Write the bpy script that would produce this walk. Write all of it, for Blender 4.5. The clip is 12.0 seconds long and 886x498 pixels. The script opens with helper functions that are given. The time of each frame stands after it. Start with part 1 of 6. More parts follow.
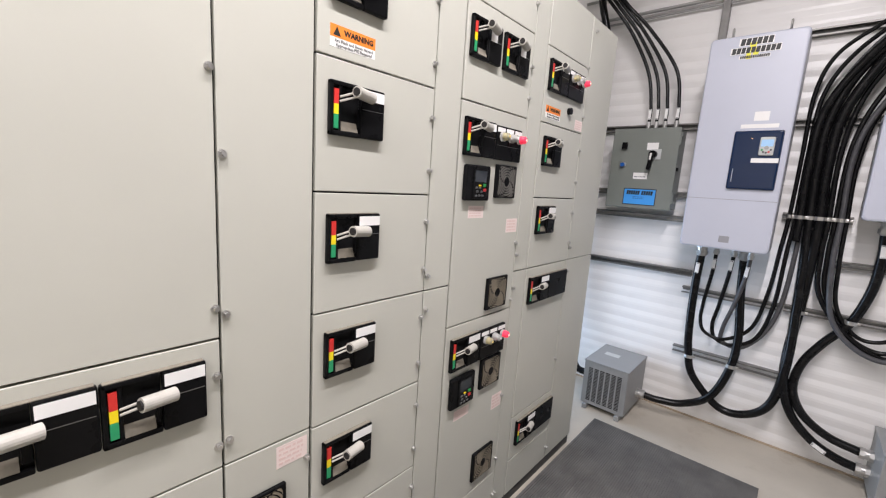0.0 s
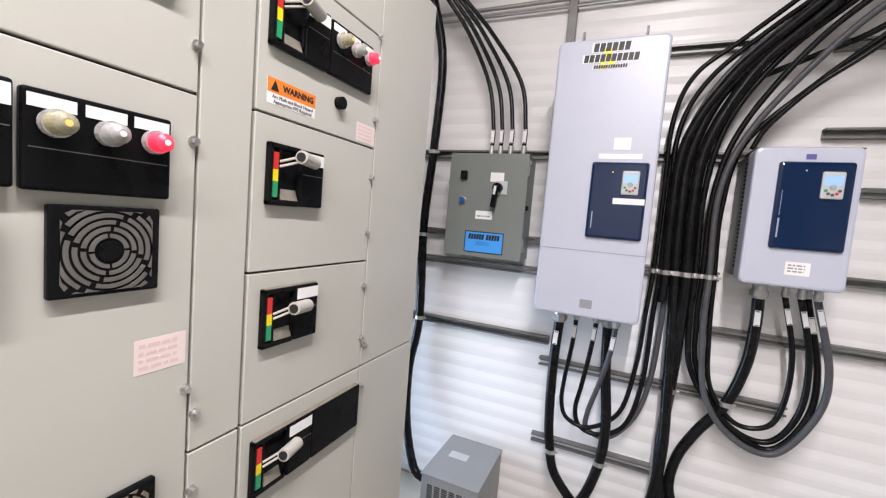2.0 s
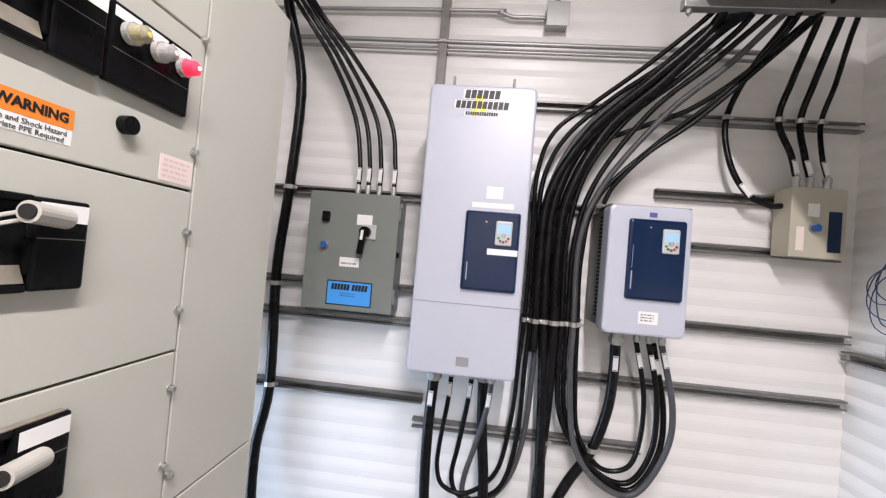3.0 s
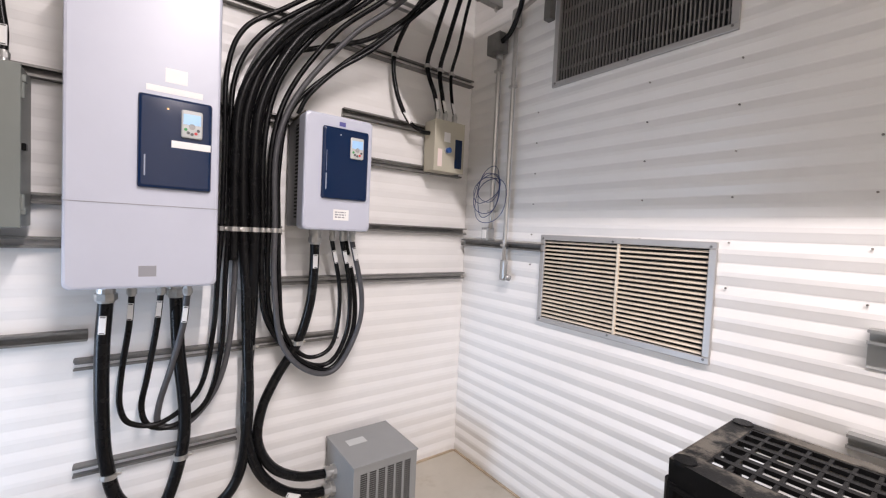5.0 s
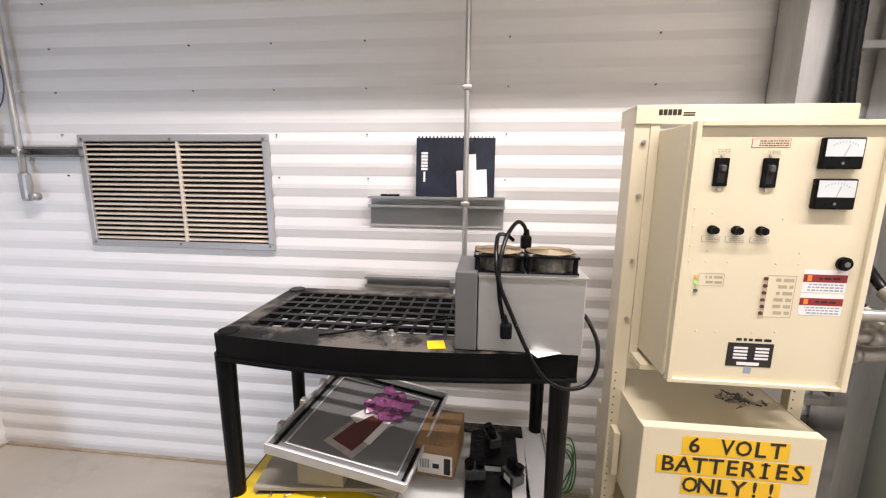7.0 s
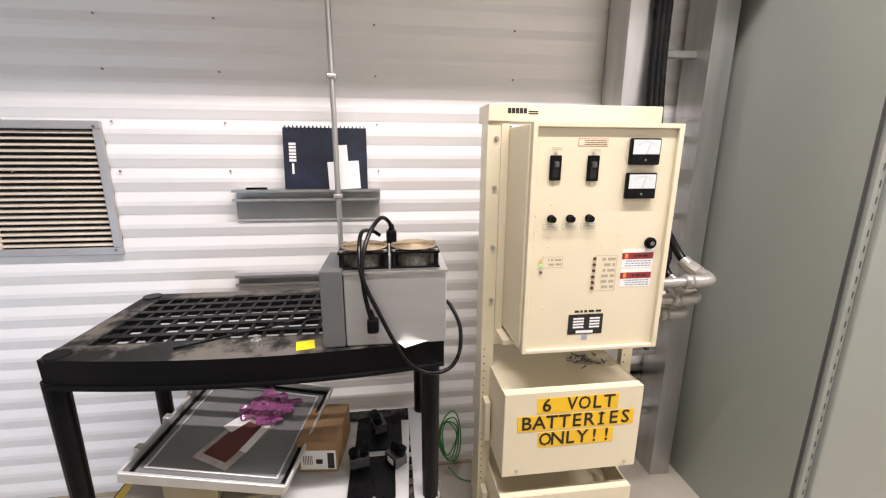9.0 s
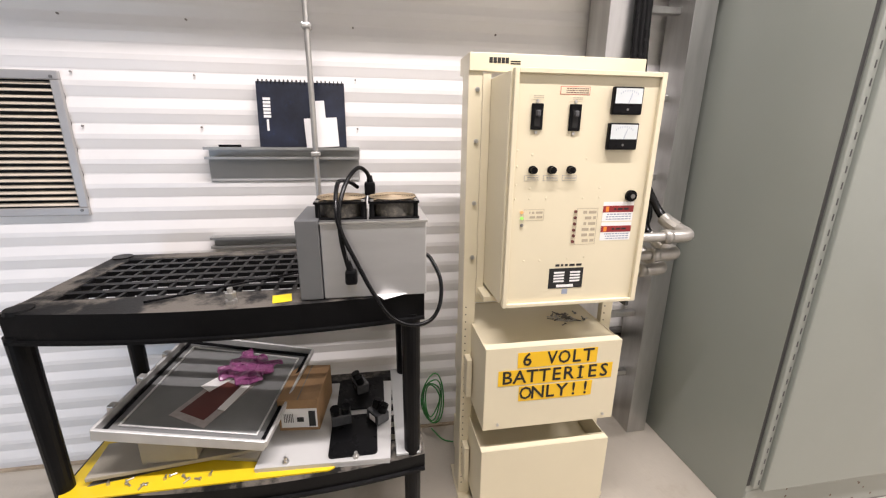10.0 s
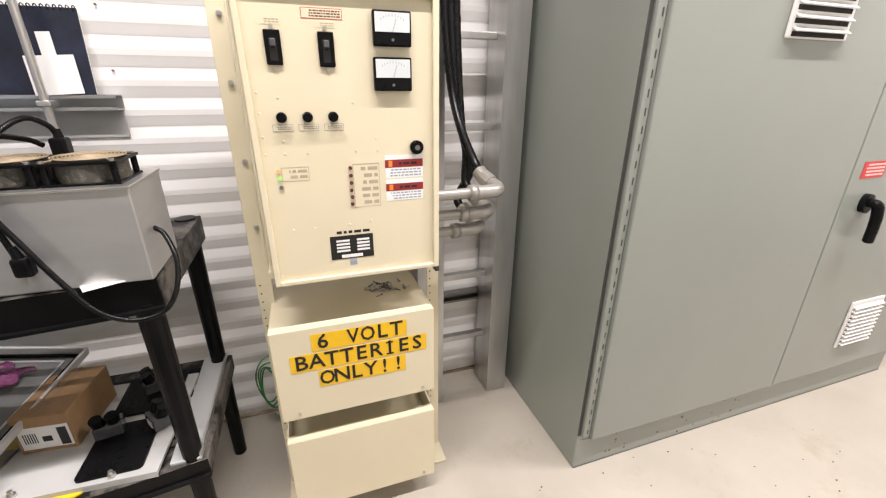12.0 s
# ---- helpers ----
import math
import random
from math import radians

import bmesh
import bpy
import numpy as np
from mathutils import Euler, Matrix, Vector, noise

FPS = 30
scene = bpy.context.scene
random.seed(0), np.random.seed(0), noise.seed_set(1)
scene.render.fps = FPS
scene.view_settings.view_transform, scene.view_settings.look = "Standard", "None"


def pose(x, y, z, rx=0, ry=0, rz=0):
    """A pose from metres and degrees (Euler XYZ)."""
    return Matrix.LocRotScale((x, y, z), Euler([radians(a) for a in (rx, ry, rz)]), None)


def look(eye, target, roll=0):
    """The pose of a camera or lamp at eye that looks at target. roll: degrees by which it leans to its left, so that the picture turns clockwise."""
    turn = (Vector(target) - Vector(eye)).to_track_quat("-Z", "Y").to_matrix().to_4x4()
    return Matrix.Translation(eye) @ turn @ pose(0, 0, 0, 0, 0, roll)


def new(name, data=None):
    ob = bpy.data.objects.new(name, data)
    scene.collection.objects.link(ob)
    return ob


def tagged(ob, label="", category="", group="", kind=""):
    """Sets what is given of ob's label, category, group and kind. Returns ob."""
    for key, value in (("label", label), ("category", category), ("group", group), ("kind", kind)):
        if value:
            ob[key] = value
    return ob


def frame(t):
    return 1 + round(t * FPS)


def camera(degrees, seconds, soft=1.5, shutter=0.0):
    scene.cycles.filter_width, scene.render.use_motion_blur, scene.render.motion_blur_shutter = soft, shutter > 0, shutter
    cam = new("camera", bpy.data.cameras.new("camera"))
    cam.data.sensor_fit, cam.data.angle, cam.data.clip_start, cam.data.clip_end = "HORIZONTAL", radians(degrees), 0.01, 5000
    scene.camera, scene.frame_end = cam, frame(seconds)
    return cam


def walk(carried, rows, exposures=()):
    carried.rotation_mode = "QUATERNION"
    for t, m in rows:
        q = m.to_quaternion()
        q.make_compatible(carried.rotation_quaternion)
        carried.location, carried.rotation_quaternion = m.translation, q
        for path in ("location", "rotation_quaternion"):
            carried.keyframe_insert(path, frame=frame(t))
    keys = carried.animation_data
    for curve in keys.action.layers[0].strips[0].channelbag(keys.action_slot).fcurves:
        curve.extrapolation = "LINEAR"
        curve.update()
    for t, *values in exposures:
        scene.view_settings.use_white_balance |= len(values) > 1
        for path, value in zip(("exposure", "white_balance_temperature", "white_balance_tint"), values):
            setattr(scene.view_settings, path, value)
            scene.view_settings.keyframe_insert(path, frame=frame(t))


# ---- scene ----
cam = camera(94.9, 12.0, soft=1.2)
METRES, EYE, TILT, LEAN, TURN = 2.578, 1.515, 0.0, 0.0, 41.8
PATH = [
    (0, (0.456, 0.535, 1.502), (-0.842, 2.022, 1.18), 3.7),
    (0.5, (0.433, 0.764, 1.528), (-0.818, 2.293, 1.217), 3.9),
    (1, (0.346, 1.063, 1.557), (-0.807, 2.672, 1.274), 4.3),
    (1.5, (0.27, 1.285, 1.586), (-0.736, 2.998, 1.357), 4.5),
    (2, (0.247, 1.511, 1.601), (-0.551, 3.338, 1.448), 4.7),
    (2.5, (0.214, 1.653, 1.657), (-0.303, 3.584, 1.597), 5.0),
    (3, (0.17, 1.721, 1.685), (-0.015, 3.712, 1.73), 4.9),
    (3.2, (0.144, 1.732, 1.689), (0.094, 3.73, 1.766), 4.8),
    (4.8, (0.09, 1.657, 1.512), (1.176, 3.336, 1.472), 2.8),
    (5, (0.124, 1.616, 1.467), (1.307, 3.226, 1.383), 2.7),
    (5.5, (0.18, 1.554, 1.402), (1.673, 2.872, 1.217), 2.1),
    (6, (0.231, 1.477, 1.364), (1.981, 2.409, 1.102), 1.4),
    (6.5, (0.264, 1.433, 1.344), (2.16, 1.982, 1.02), 0.8),
    (7, (0.278, 1.366, 1.336), (2.232, 1.584, 0.968), 0.5),
    (7.5, (0.267, 1.304, 1.384), (2.225, 1.29, 0.978), 0.4),
    (7.7, (0.267, 1.292, 1.414), (2.223, 1.217, 1.003), 0.4),
    (9.5, (0.264, 1.266, 1.345), (2.181, 0.978, 0.85), 0.5),
    (10, (0.262, 1.256, 1.304), (2.157, 0.936, 0.752), 0.6),
    (10.5, (0.264, 1.233, 1.281), (2.133, 0.883, 0.66), 0.6),
    (11, (0.299, 1.161, 1.263), (2.139, 0.766, 0.587), 0.6),
    (11.5, (0.318, 1.001, 1.271), (2.125, 0.542, 0.547), 0.6),
    (12, (0.328, 0.826, 1.274), (2.087, 0.227, 0.533), 0.3),
]
walk(cam, [(t, look(eye, target, roll)) for t, eye, target, roll in PATH],
     exposures=[(0, -0.20, 6450, 12), (1.5, -0.02, 6450, 13), (3.0, 0.06, 6540, 13), (5.0, 0.0, 6740, 15), (6.0, 0.07, 6770, 15), (7.0, -0.03, 6780, 15), (7.7, -0.04, 6760, 15), (9.5, 0.0, 6700, 14), (10.5, -0.03, 6680, 13), (12.0, 0.02, 6700, 12)])

# ---- world and light ----
world = bpy.data.worlds.new("world")
scene.world = world
world.use_nodes = True
world.node_tree.nodes["Background"].inputs[0].default_value = (0.8, 0.85, 1.0, 1)
world.node_tree.nodes["Background"].inputs[1].default_value = 0.05


def strip_light(x, y, z, length, watts, warm=(1.0, 0.955, 0.975)):
    lamp = bpy.data.lights.new("strip_light", "AREA")
    lamp.shape, lamp.size, lamp.size_y = "RECTANGLE", 0.035, length
    lamp.energy, lamp.color = watts, warm
    ob = new("strip_light", lamp)
    ob.matrix_world = pose(x, y, z)
    return ob


LAMP_X, LAMP_Z = 0.465, 3.41
for lamp_y, lamp_watts, lamp_long in ((0.84, 126, 2.3), (-1.7, 82, 1.25)):
    strip_light(LAMP_X, lamp_y, LAMP_Z - 0.05, lamp_long, lamp_watts)


# cool daylight through the low opening in the west wall, beyond the switchgear
day = bpy.data.lights.new("daylight", "AREA")
day.shape, day.size, day.size_y, day.energy, day.color = "RECTANGLE", 1.05, 0.58, 10, (0.55, 0.74, 1.0)
day.spread = radians(90)
new("daylight", day).matrix_world = pose(-1.30, 3.26, 0.60, 0, -90, 3)


# ---- materials ----
def material(name, color, rough=0.5, metal=0.0, vary=0.06, scale=6.0, grain=0.0, grain_scale=180.0, coat=0.0, stretch=(1, 1, 1), spots=0.0, spot_color=(0.1, 0.08, 0.06), per_object=0.0, spec=0.5, spot_from=0.58, spot_to=0.74, spot_scale=2.3):
    m = bpy.data.materials.new(name)
    m.use_nodes = True
    n, l = m.node_tree.nodes, m.node_tree.links
    b = n["Principled BSDF"]
    b.inputs["Roughness"].default_value = rough
    b.inputs["Metallic"].default_value = metal
    b.inputs["Coat Weight"].default_value = coat
    b.inputs["Specular IOR Level"].default_value = spec
    co = n.new("ShaderNodeTexCoord")
    mp = n.new("ShaderNodeMapping")
    mp.inputs["Scale"].default_value = stretch
    l.new(co.outputs["Object"], mp.inputs["Vector"])
    big = n.new("ShaderNodeTexNoise")
    big.inputs["Scale"].default_value = scale
    big.inputs["Detail"].default_value = 6
    big.inputs["Roughness"].default_value = 0.6
    l.new(mp.outputs[0], big.inputs["Vector"])
    ramp = n.new("ShaderNodeMapRange")
    ramp.inputs["From Min"].default_value, ramp.inputs["From Max"].default_value = 0.3, 0.7
    ramp.inputs["To Min"].default_value, ramp.inputs["To Max"].default_value = 1 - vary, 1 + vary
    l.new(big.outputs["Fac"], ramp.inputs["Value"])
    mul = n.new("ShaderNodeVectorMath")
    mul.operation = "SCALE"
    mul.inputs[0].default_value = color
    l.new(ramp.outputs[0], mul.inputs["Scale"])
    col = mul.outputs[0]
    if per_object:
        info = n.new("ShaderNodeObjectInfo")
        pr = n.new("ShaderNodeMapRange")
        pr.inputs["To Min"].default_value, pr.inputs["To Max"].default_value = 1 - per_object, 1 + per_object
        l.new(info.outputs["Random"], pr.inputs["Value"])
        m2 = n.new("ShaderNodeVectorMath")
        m2.operation = "SCALE"
        l.new(col, m2.inputs[0])
        l.new(pr.outputs[0], m2.inputs["Scale"])
        col = m2.outputs[0]
    if spots:
        sp = n.new("ShaderNodeTexNoise")
        sp.inputs["Scale"].default_value = scale * spot_scale
        sp.inputs["Detail"].default_value = 8
        sp.inputs["Roughness"].default_value = 0.72
        l.new(mp.outputs[0], sp.inputs["Vector"])
        sr = n.new("ShaderNodeMapRange")
        sr.inputs["From Min"].default_value, sr.inputs["From Max"].default_value = spot_from, spot_to
        sr.inputs["To Max"].default_value = spots
        l.new(sp.outputs["Fac"], sr.inputs["Value"])
        mix = n.new("ShaderNodeMix")
        mix.data_type = "RGBA"
        l.new(sr.outputs[0], mix.inputs["Factor"])
        l.new(col, mix.inputs["A"])
        mix.inputs["B"].default_value = (*spot_color, 1)
        col = mix.outputs["Result"]
    l.new(col, b.inputs["Base Color"])
    rr = n.new("ShaderNodeMapRange")
    rr.inputs["From Min"].default_value, rr.inputs["From Max"].default_value = 0.3, 0.7
    rr.inputs["To Min"].default_value, rr.inputs["To Max"].default_value = max(rough - 0.02, 0.02), min(rough + 0.02, 1)
    l.new(big.outputs["Fac"], rr.inputs["Value"])
    l.new(rr.outputs[0], b.inputs["Roughness"])
    if grain:
        g = n.new("ShaderNodeTexNoise")
        g.inputs["Scale"].default_value = grain_scale
        g.inputs["Detail"].default_value = 3
        l.new(mp.outputs[0], g.inputs["Vector"])
        bump = n.new("ShaderNodeBump")
        bump.inputs["Strength"].default_value = grain
        bump.inputs["Distance"].default_value = 0.002
        l.new(g.outputs["Fac"], bump.inputs["Height"])
        l.new(bump.outputs[0], b.inputs["Normal"])
    return m


def glow(name, color, strength, base=(0.1, 0.1, 0.1)):
    m = material(name, base, 0.3, vary=0.02)
    b = m.node_tree.nodes["Principled BSDF"]
    b.inputs["Emission Color"].default_value = (*color, 1)
    b.inputs["Emission Strength"].default_value = strength
    return m


def glass(name, color=(1, 1, 1), rough=0.02):
    m = bpy.data.materials.new(name)
    m.use_nodes = True
    b = m.node_tree.nodes["Principled BSDF"]
    b.inputs["Base Color"].default_value = (*color, 1)
    b.inputs["Roughness"].default_value = rough
    b.inputs["Transmission Weight"].default_value = 1
    b.inputs["IOR"].default_value = 1.45
    return m


WALL = material("white_cladding", (0.80, 0.785, 0.765), 0.34, vary=0.03, scale=2.5, grain=0.03, grain_scale=40, spec=0.45, spots=0.14, spot_color=(0.55, 0.50, 0.45), spot_from=0.6, spot_to=0.8)
FLOOR = material("floor_paint", (0.46, 0.42, 0.355), 0.40, vary=0.12, scale=1.7, grain=0.35, grain_scale=90, spots=0.40, spot_color=(0.30, 0.24, 0.17), spot_from=0.56, spot_to=0.70)
CEIL = material("ceiling_metal", (0.80, 0.79, 0.78), 0.4, vary=0.05)
MCC_PAINT = material("mcc_paint", (0.51, 0.505, 0.445), 0.33, vary=0.025, scale=3, grain=0.05, grain_scale=500)
MCC_EDGE = material("mcc_gap", (0.05, 0.05, 0.048), 0.6)
BLACK = material("black_plastic", (0.006, 0.006, 0.0065), 0.28, vary=0.15, scale=20, spec=0.09)
DRIVE = material("drive_enamel", (0.50, 0.52, 0.60), 0.33, vary=0.02, grain=0.06, grain_scale=600)
NAVY = material("navy_plastic", (0.004, 0.017, 0.058), 0.14, vary=0.05, spec=0.4)
BOXGREY = material("grey_green_enamel", (0.19, 0.205, 0.185), 0.42, vary=0.04, grain=0.1, grain_scale=500)
TXGREY = material("transformer_enamel", (0.255, 0.26, 0.258), 0.45, vary=0.05, grain=0.1, grain_scale=400)
CREAM = material("cream_enamel", (0.71, 0.64, 0.46), 0.3, vary=0.025, scale=3, grain=0.05, grain_scale=300)
CABGREY = material("cabinet_enamel", (0.275, 0.295, 0.262), 0.24, vary=0.03, scale=1.6, grain=0.05, grain_scale=300, spec=0.5)
PLATE = material("grey_back_plate", (0.38, 0.38, 0.37), 0.45, vary=0.06)
GALV = material("galvanized_steel", (0.40, 0.40, 0.39), 0.42, metal=0.7, vary=0.10, scale=9)
BRIGHT = material("zinc_plated", (0.56, 0.55, 0.53), 0.30, metal=0.85, vary=0.05, scale=20)
ALU = material("brushed_aluminium", (0.50, 0.50, 0.49), 0.34, metal=0.9, vary=0.14, scale=20, stretch=(1, 1, 0.15))
STRUT = material("strut_steel", (0.20, 0.195, 0.186), 0.45, metal=0.6, vary=0.15, scale=20)
CABLE = material("black_cable_jacket", (0.006, 0.006, 0.0065), 0.27, vary=0.15, scale=8, grain=0.04, grain_scale=120, spec=0.2)
CABLE_GREY = material("grey_flexible_conduit", (0.075, 0.075, 0.08), 0.4, vary=0.15, spec=0.3, scale=30, grain=0.25, grain_scale=300)
SHELF = material("black_resin", (0.006, 0.006, 0.0063), 0.33, vary=0.2, scale=9, grain=0.25, grain_scale=250, spots=0.25, spot_color=(0.09, 0.08, 0.065), spec=0.13, spot_from=0.66, spot_to=0.74)
SHELF_DUST = material("dusty_black_resin", (0.012, 0.012, 0.012), 0.5, vary=0.25, scale=3.2, grain=0.35, grain_scale=250, spots=0.85, spot_color=(0.15, 0.135, 0.115), spec=0.2, spot_from=0.46, spot_to=0.56)
RUBBER = material("ribbed_rubber", (0.115, 0.113, 0.108), 0.6, vary=0.3, scale=6, grain=0.3, spots=0.35, spot_color=(0.22, 0.19, 0.15))
LOUVRE_FRAME = material("louvre_frame_paint", (0.42, 0.41, 0.40), 0.38, vary=0.05, metal=0.3)
SLAT = material("beige_slat", (0.68, 0.60, 0.49), 0.5, vary=0.10, scale=12)
# near-black for the shade inside openings, slots, bores and gaps
DARK = material("void_shade", (0.012, 0.011, 0.010), 0.8)
PAPER = material("white_paper", (0.82, 0.81, 0.79), 0.6, vary=0.03)
PINK = material("pink_paper", (0.80, 0.67, 0.63), 0.6, vary=0.03)
WHITE_PL = material("white_plastic", (0.74, 0.73, 0.70), 0.35, vary=0.03)
HANDLE = material("grey_handle_plastic", (0.45, 0.43, 0.385), 0.4, vary=0.08, scale=30)
YELLOW = material("yellow_label", (0.86, 0.52, 0.02), 0.4, vary=0.04)
ORANGE = material("orange_label", (0.85, 0.24, 0.03), 0.45, vary=0.04)
RED = material("red_label", (0.60, 0.03, 0.025), 0.4, vary=0.04)
GREEN = material("green_label", (0.02, 0.30, 0.12), 0.4, vary=0.04)
LYELLOW = material("yellow_mark", (0.88, 0.68, 0.01), 0.4, vary=0.04)
INK = material("black_ink", (0.012, 0.012, 0.012), 0.5)
CARDBOARD = material("cardboard", (0.32, 0.19, 0.09), 0.75, vary=0.1, scale=30, grain=0.2)


# ---- building helpers ----
ORIGIN = {}


def thing(name, at, label, category, group=""):
    """An Empty at a thing's base, the parent of its parts."""
    ob = new(name)
    ob.location = at
    ORIGIN[ob] = Vector(at)
    return tagged(ob, label, category, group)


def part(name, bm, mat, parent=None, label="", smooth=False):
    """One mesh object from bm, whose points are in world metres, under parent."""
    me = bpy.data.meshes.new(name)
    o = ORIGIN.get(parent, Vector((0, 0, 0)))
    bmesh.ops.translate(bm, vec=-o, verts=bm.verts)
    bmesh.ops.recalc_face_normals(bm, faces=bm.faces)
    bm.to_mesh(me)
    bm.free()
    for p in me.polygons:
        p.use_smooth = smooth
    me.materials.append(mat)
    ob = new(name, me)
    ob.parent = parent
    ORIGIN[ob] = o
    return tagged(ob, label)


def structure(name, bm, mat, label, smooth=False):
    return tagged(part(name, bm, mat, None, label, smooth), kind="structure", category=name.split("_")[0])


def add_box(bm, x0, x1, y0, y1, z0, z1, bevel=0.0, m=None, segments=2):
    geo = bmesh.ops.create_cube(bm, size=1.0)["verts"]
    bmesh.ops.scale(bm, vec=(x1 - x0, y1 - y0, z1 - z0), verts=geo)
    bmesh.ops.translate(bm, vec=((x0 + x1) / 2, (y0 + y1) / 2, (z0 + z1) / 2), verts=geo)
    if bevel:
        edges = list({e for v in geo for e in v.link_edges})
        out = bmesh.ops.bevel(bm, geom=edges, offset=bevel, segments=segments, profile=0.5, affect="EDGES")
        geo = list({v for f in out["faces"] for v in f.verts} | {v for v in geo if v.is_valid})
    if m is not None:
        bmesh.ops.transform(bm, matrix=m, verts=geo)
    return geo


def box(x0, x1, y0, y1, z0, z1, bevel=0.0, m=None, segments=2):
    bm = bmesh.new()
    add_box(bm, min(x0, x1), max(x0, x1), min(y0, y1), max(y0, y1), min(z0, z1), max(z0, z1), bevel, m, segments)
    return bm


def add_cyl(bm, a, b, r, n=12, r2=None):
    a, b = Vector(a), Vector(b)
    d = b - a
    m = Matrix.Translation((a + b) / 2) @ d.to_track_quat("Z", "Y").to_matrix().to_4x4()
    return bmesh.ops.create_cone(bm, cap_ends=True, segments=n, radius1=r, radius2=r if r2 is None else r2, depth=d.length, matrix=m)["verts"]


def cyl(a, b, r, n=12, r2=None):
    bm = bmesh.new()
    add_cyl(bm, a, b, r, n, r2)
    return bm


def spline(points, steps=8):
    """A Catmull-Rom run through the points."""
    p = [Vector(q) for q in points]
    p = [2 * p[0] - p[1]] + p + [2 * p[-1] - p[-2]]
    out = []
    for i in range(1, len(p) - 2):
        for k in range(steps):
            t = k / steps
            a, b, c, d = p[i - 1:i + 3]
            out.append(0.5 * (2 * b + (c - a) * t + (2 * a - 5 * b + 4 * c - d) * t * t + (3 * b - a - 3 * c + d) * t ** 3))
    out.append(p[-2])
    return out


def add_tube(bm, pts, r, n=10, ripple=0.0):
    """A round tube along pts with parallel-carried rings."""
    rings, ref = [], Vector((0.31, 0.42, 0.85)).normalized()
    for i, p in enumerate(pts):
        d = (pts[min(i + 1, len(pts) - 1)] - pts[max(i - 1, 0)]).normalized()
        u = (ref - d * ref.dot(d))
        if u.length < 1e-4:
            u = d.orthogonal()
        u.normalize()
        ref, v = u, d.cross(u)
        rr = r * (1 + (ripple if i % 2 else 0))
        rings.append([bm.verts.new(p + rr * (math.cos(2 * math.pi * k / n) * u + math.sin(2 * math.pi * k / n) * v)) for k in range(n)])
    for a, b in zip(rings, rings[1:]):
        for k in range(n):
            bm.faces.new((a[k], a[(k + 1) % n], b[(k + 1) % n], b[k]))
    bm.faces.new(rings[0][::-1])
    bm.faces.new(rings[-1])


def tube(points, r, steps=8, n=10, ripple=0.0):
    bm = bmesh.new()
    add_tube(bm, spline(points, steps), r, n, ripple)
    return bm


def extrude_profile(profile, a, b, along="x"):
    """A closed profile of (u, v) pairs pushed along an axis from a to b: along x it is (y, z), along y (x, z), along z (x, y)."""
    bm = bmesh.new()
    put = {"x": lambda s, u, v: (s, u, v), "y": lambda s, u, v: (u, s, v), "z": lambda s, u, v: (u, v, s)}[along]
    r0 = [bm.verts.new(put(a, u, v)) for u, v in profile]
    r1 = [bm.verts.new(put(b, u, v)) for u, v in profile]
    n = len(profile)
    for k in range(n):
        bm.faces.new((r0[k], r0[(k + 1) % n], r1[(k + 1) % n], r1[k]))
    bm.faces.new(r0[::-1])
    bm.faces.new(r1)
    return bm


# ---- the room ----
NORTH, EAST, WEST, SOUTH, CEILING = 3.705, 1.832, -1.25, -3.2, 3.45
DEPTH = 0.0075
BAND = 0.0821          # height of one rib of the cladding


def rib_profile(at, z0, z1, thick, sign, deep=DEPTH):
    """Outline (depth, z) of ribbed sheet between two heights; sign +1: the room lies towards smaller depth."""
    front, k = [], math.floor(z0 / BAND) - 1
    pts = []
    while k * BAND < z1 + BAND:
        b = 0.0205 + k * BAND
        pts += [(at, b - 0.016), (at, b - 0.012), (at - sign * 0.15 * deep, b - 0.009), (at - sign * 0.85 * deep, b + 0.016), (at - sign * deep, b + 0.020), (at - sign * deep, b + 0.036)]
        k += 1

    def depth(z):
        for (d0, a), (d1, b) in zip(pts, pts[1:]):
            if a <= z <= b:
                return d0 + (d1 - d0) * (z - a) / max(b - a, 1e-9)
        return at
    front = [(depth(z0), z0)] + [p for p in pts if z0 + 1e-4 < p[1] < z1 - 1e-4] + [(depth(z1), z1)]
    return front + [(at + sign * thick, z1), (at + sign * thick, z0)]


def merged(parts):
    """One bmesh out of several."""
    out = bmesh.new()
    for bm in parts:
        me = bpy.data.meshes.new("scrap")
        bm.to_mesh(me)
        bm.free()
        out.from_mesh(me)
        bpy.data.meshes.remove(me)
    return out


structure("floor", box(WEST - 0.1, EAST + 0.2, SOUTH - 0.1, NORTH + 0.2, -0.1, 0), FLOOR, "dusty grey-beige painted floor with scuffs")
structure("ceiling", box(WEST - 0.1, EAST + 0.2, SOUTH - 0.1, NORTH + 0.2, CEILING, CEILING + 0.1), CEIL, "plain white metal ceiling")
structure("wall_north", extrude_profile(rib_profile(NORTH, 0, CEILING, 0.08, 1, 0.0038), WEST - 0.08, EAST + 0.1, "x"), WALL, "white ribbed metal cladding wall, glossy")
LOW = (2.24, 3.03, 1.035, 1.46)
HIGH = (2.225, 3.015, 2.255, 2.685)
wall_east = structure("wall_east", merged([
    extrude_profile(rib_profile(EAST, a, b, 0.08, 1), y0, y1, "y")
    for y0, y1, a, b in ((SOUTH, 2.225, 0, CEILING), (3.03, NORTH, 0, CEILING), (2.225, 3.03, 0, LOW[2]), (2.225, 3.03, LOW[3], HIGH[2]), (2.225, 3.03, HIGH[3], CEILING))]),
    WALL, "white ribbed metal cladding wall with screw heads")
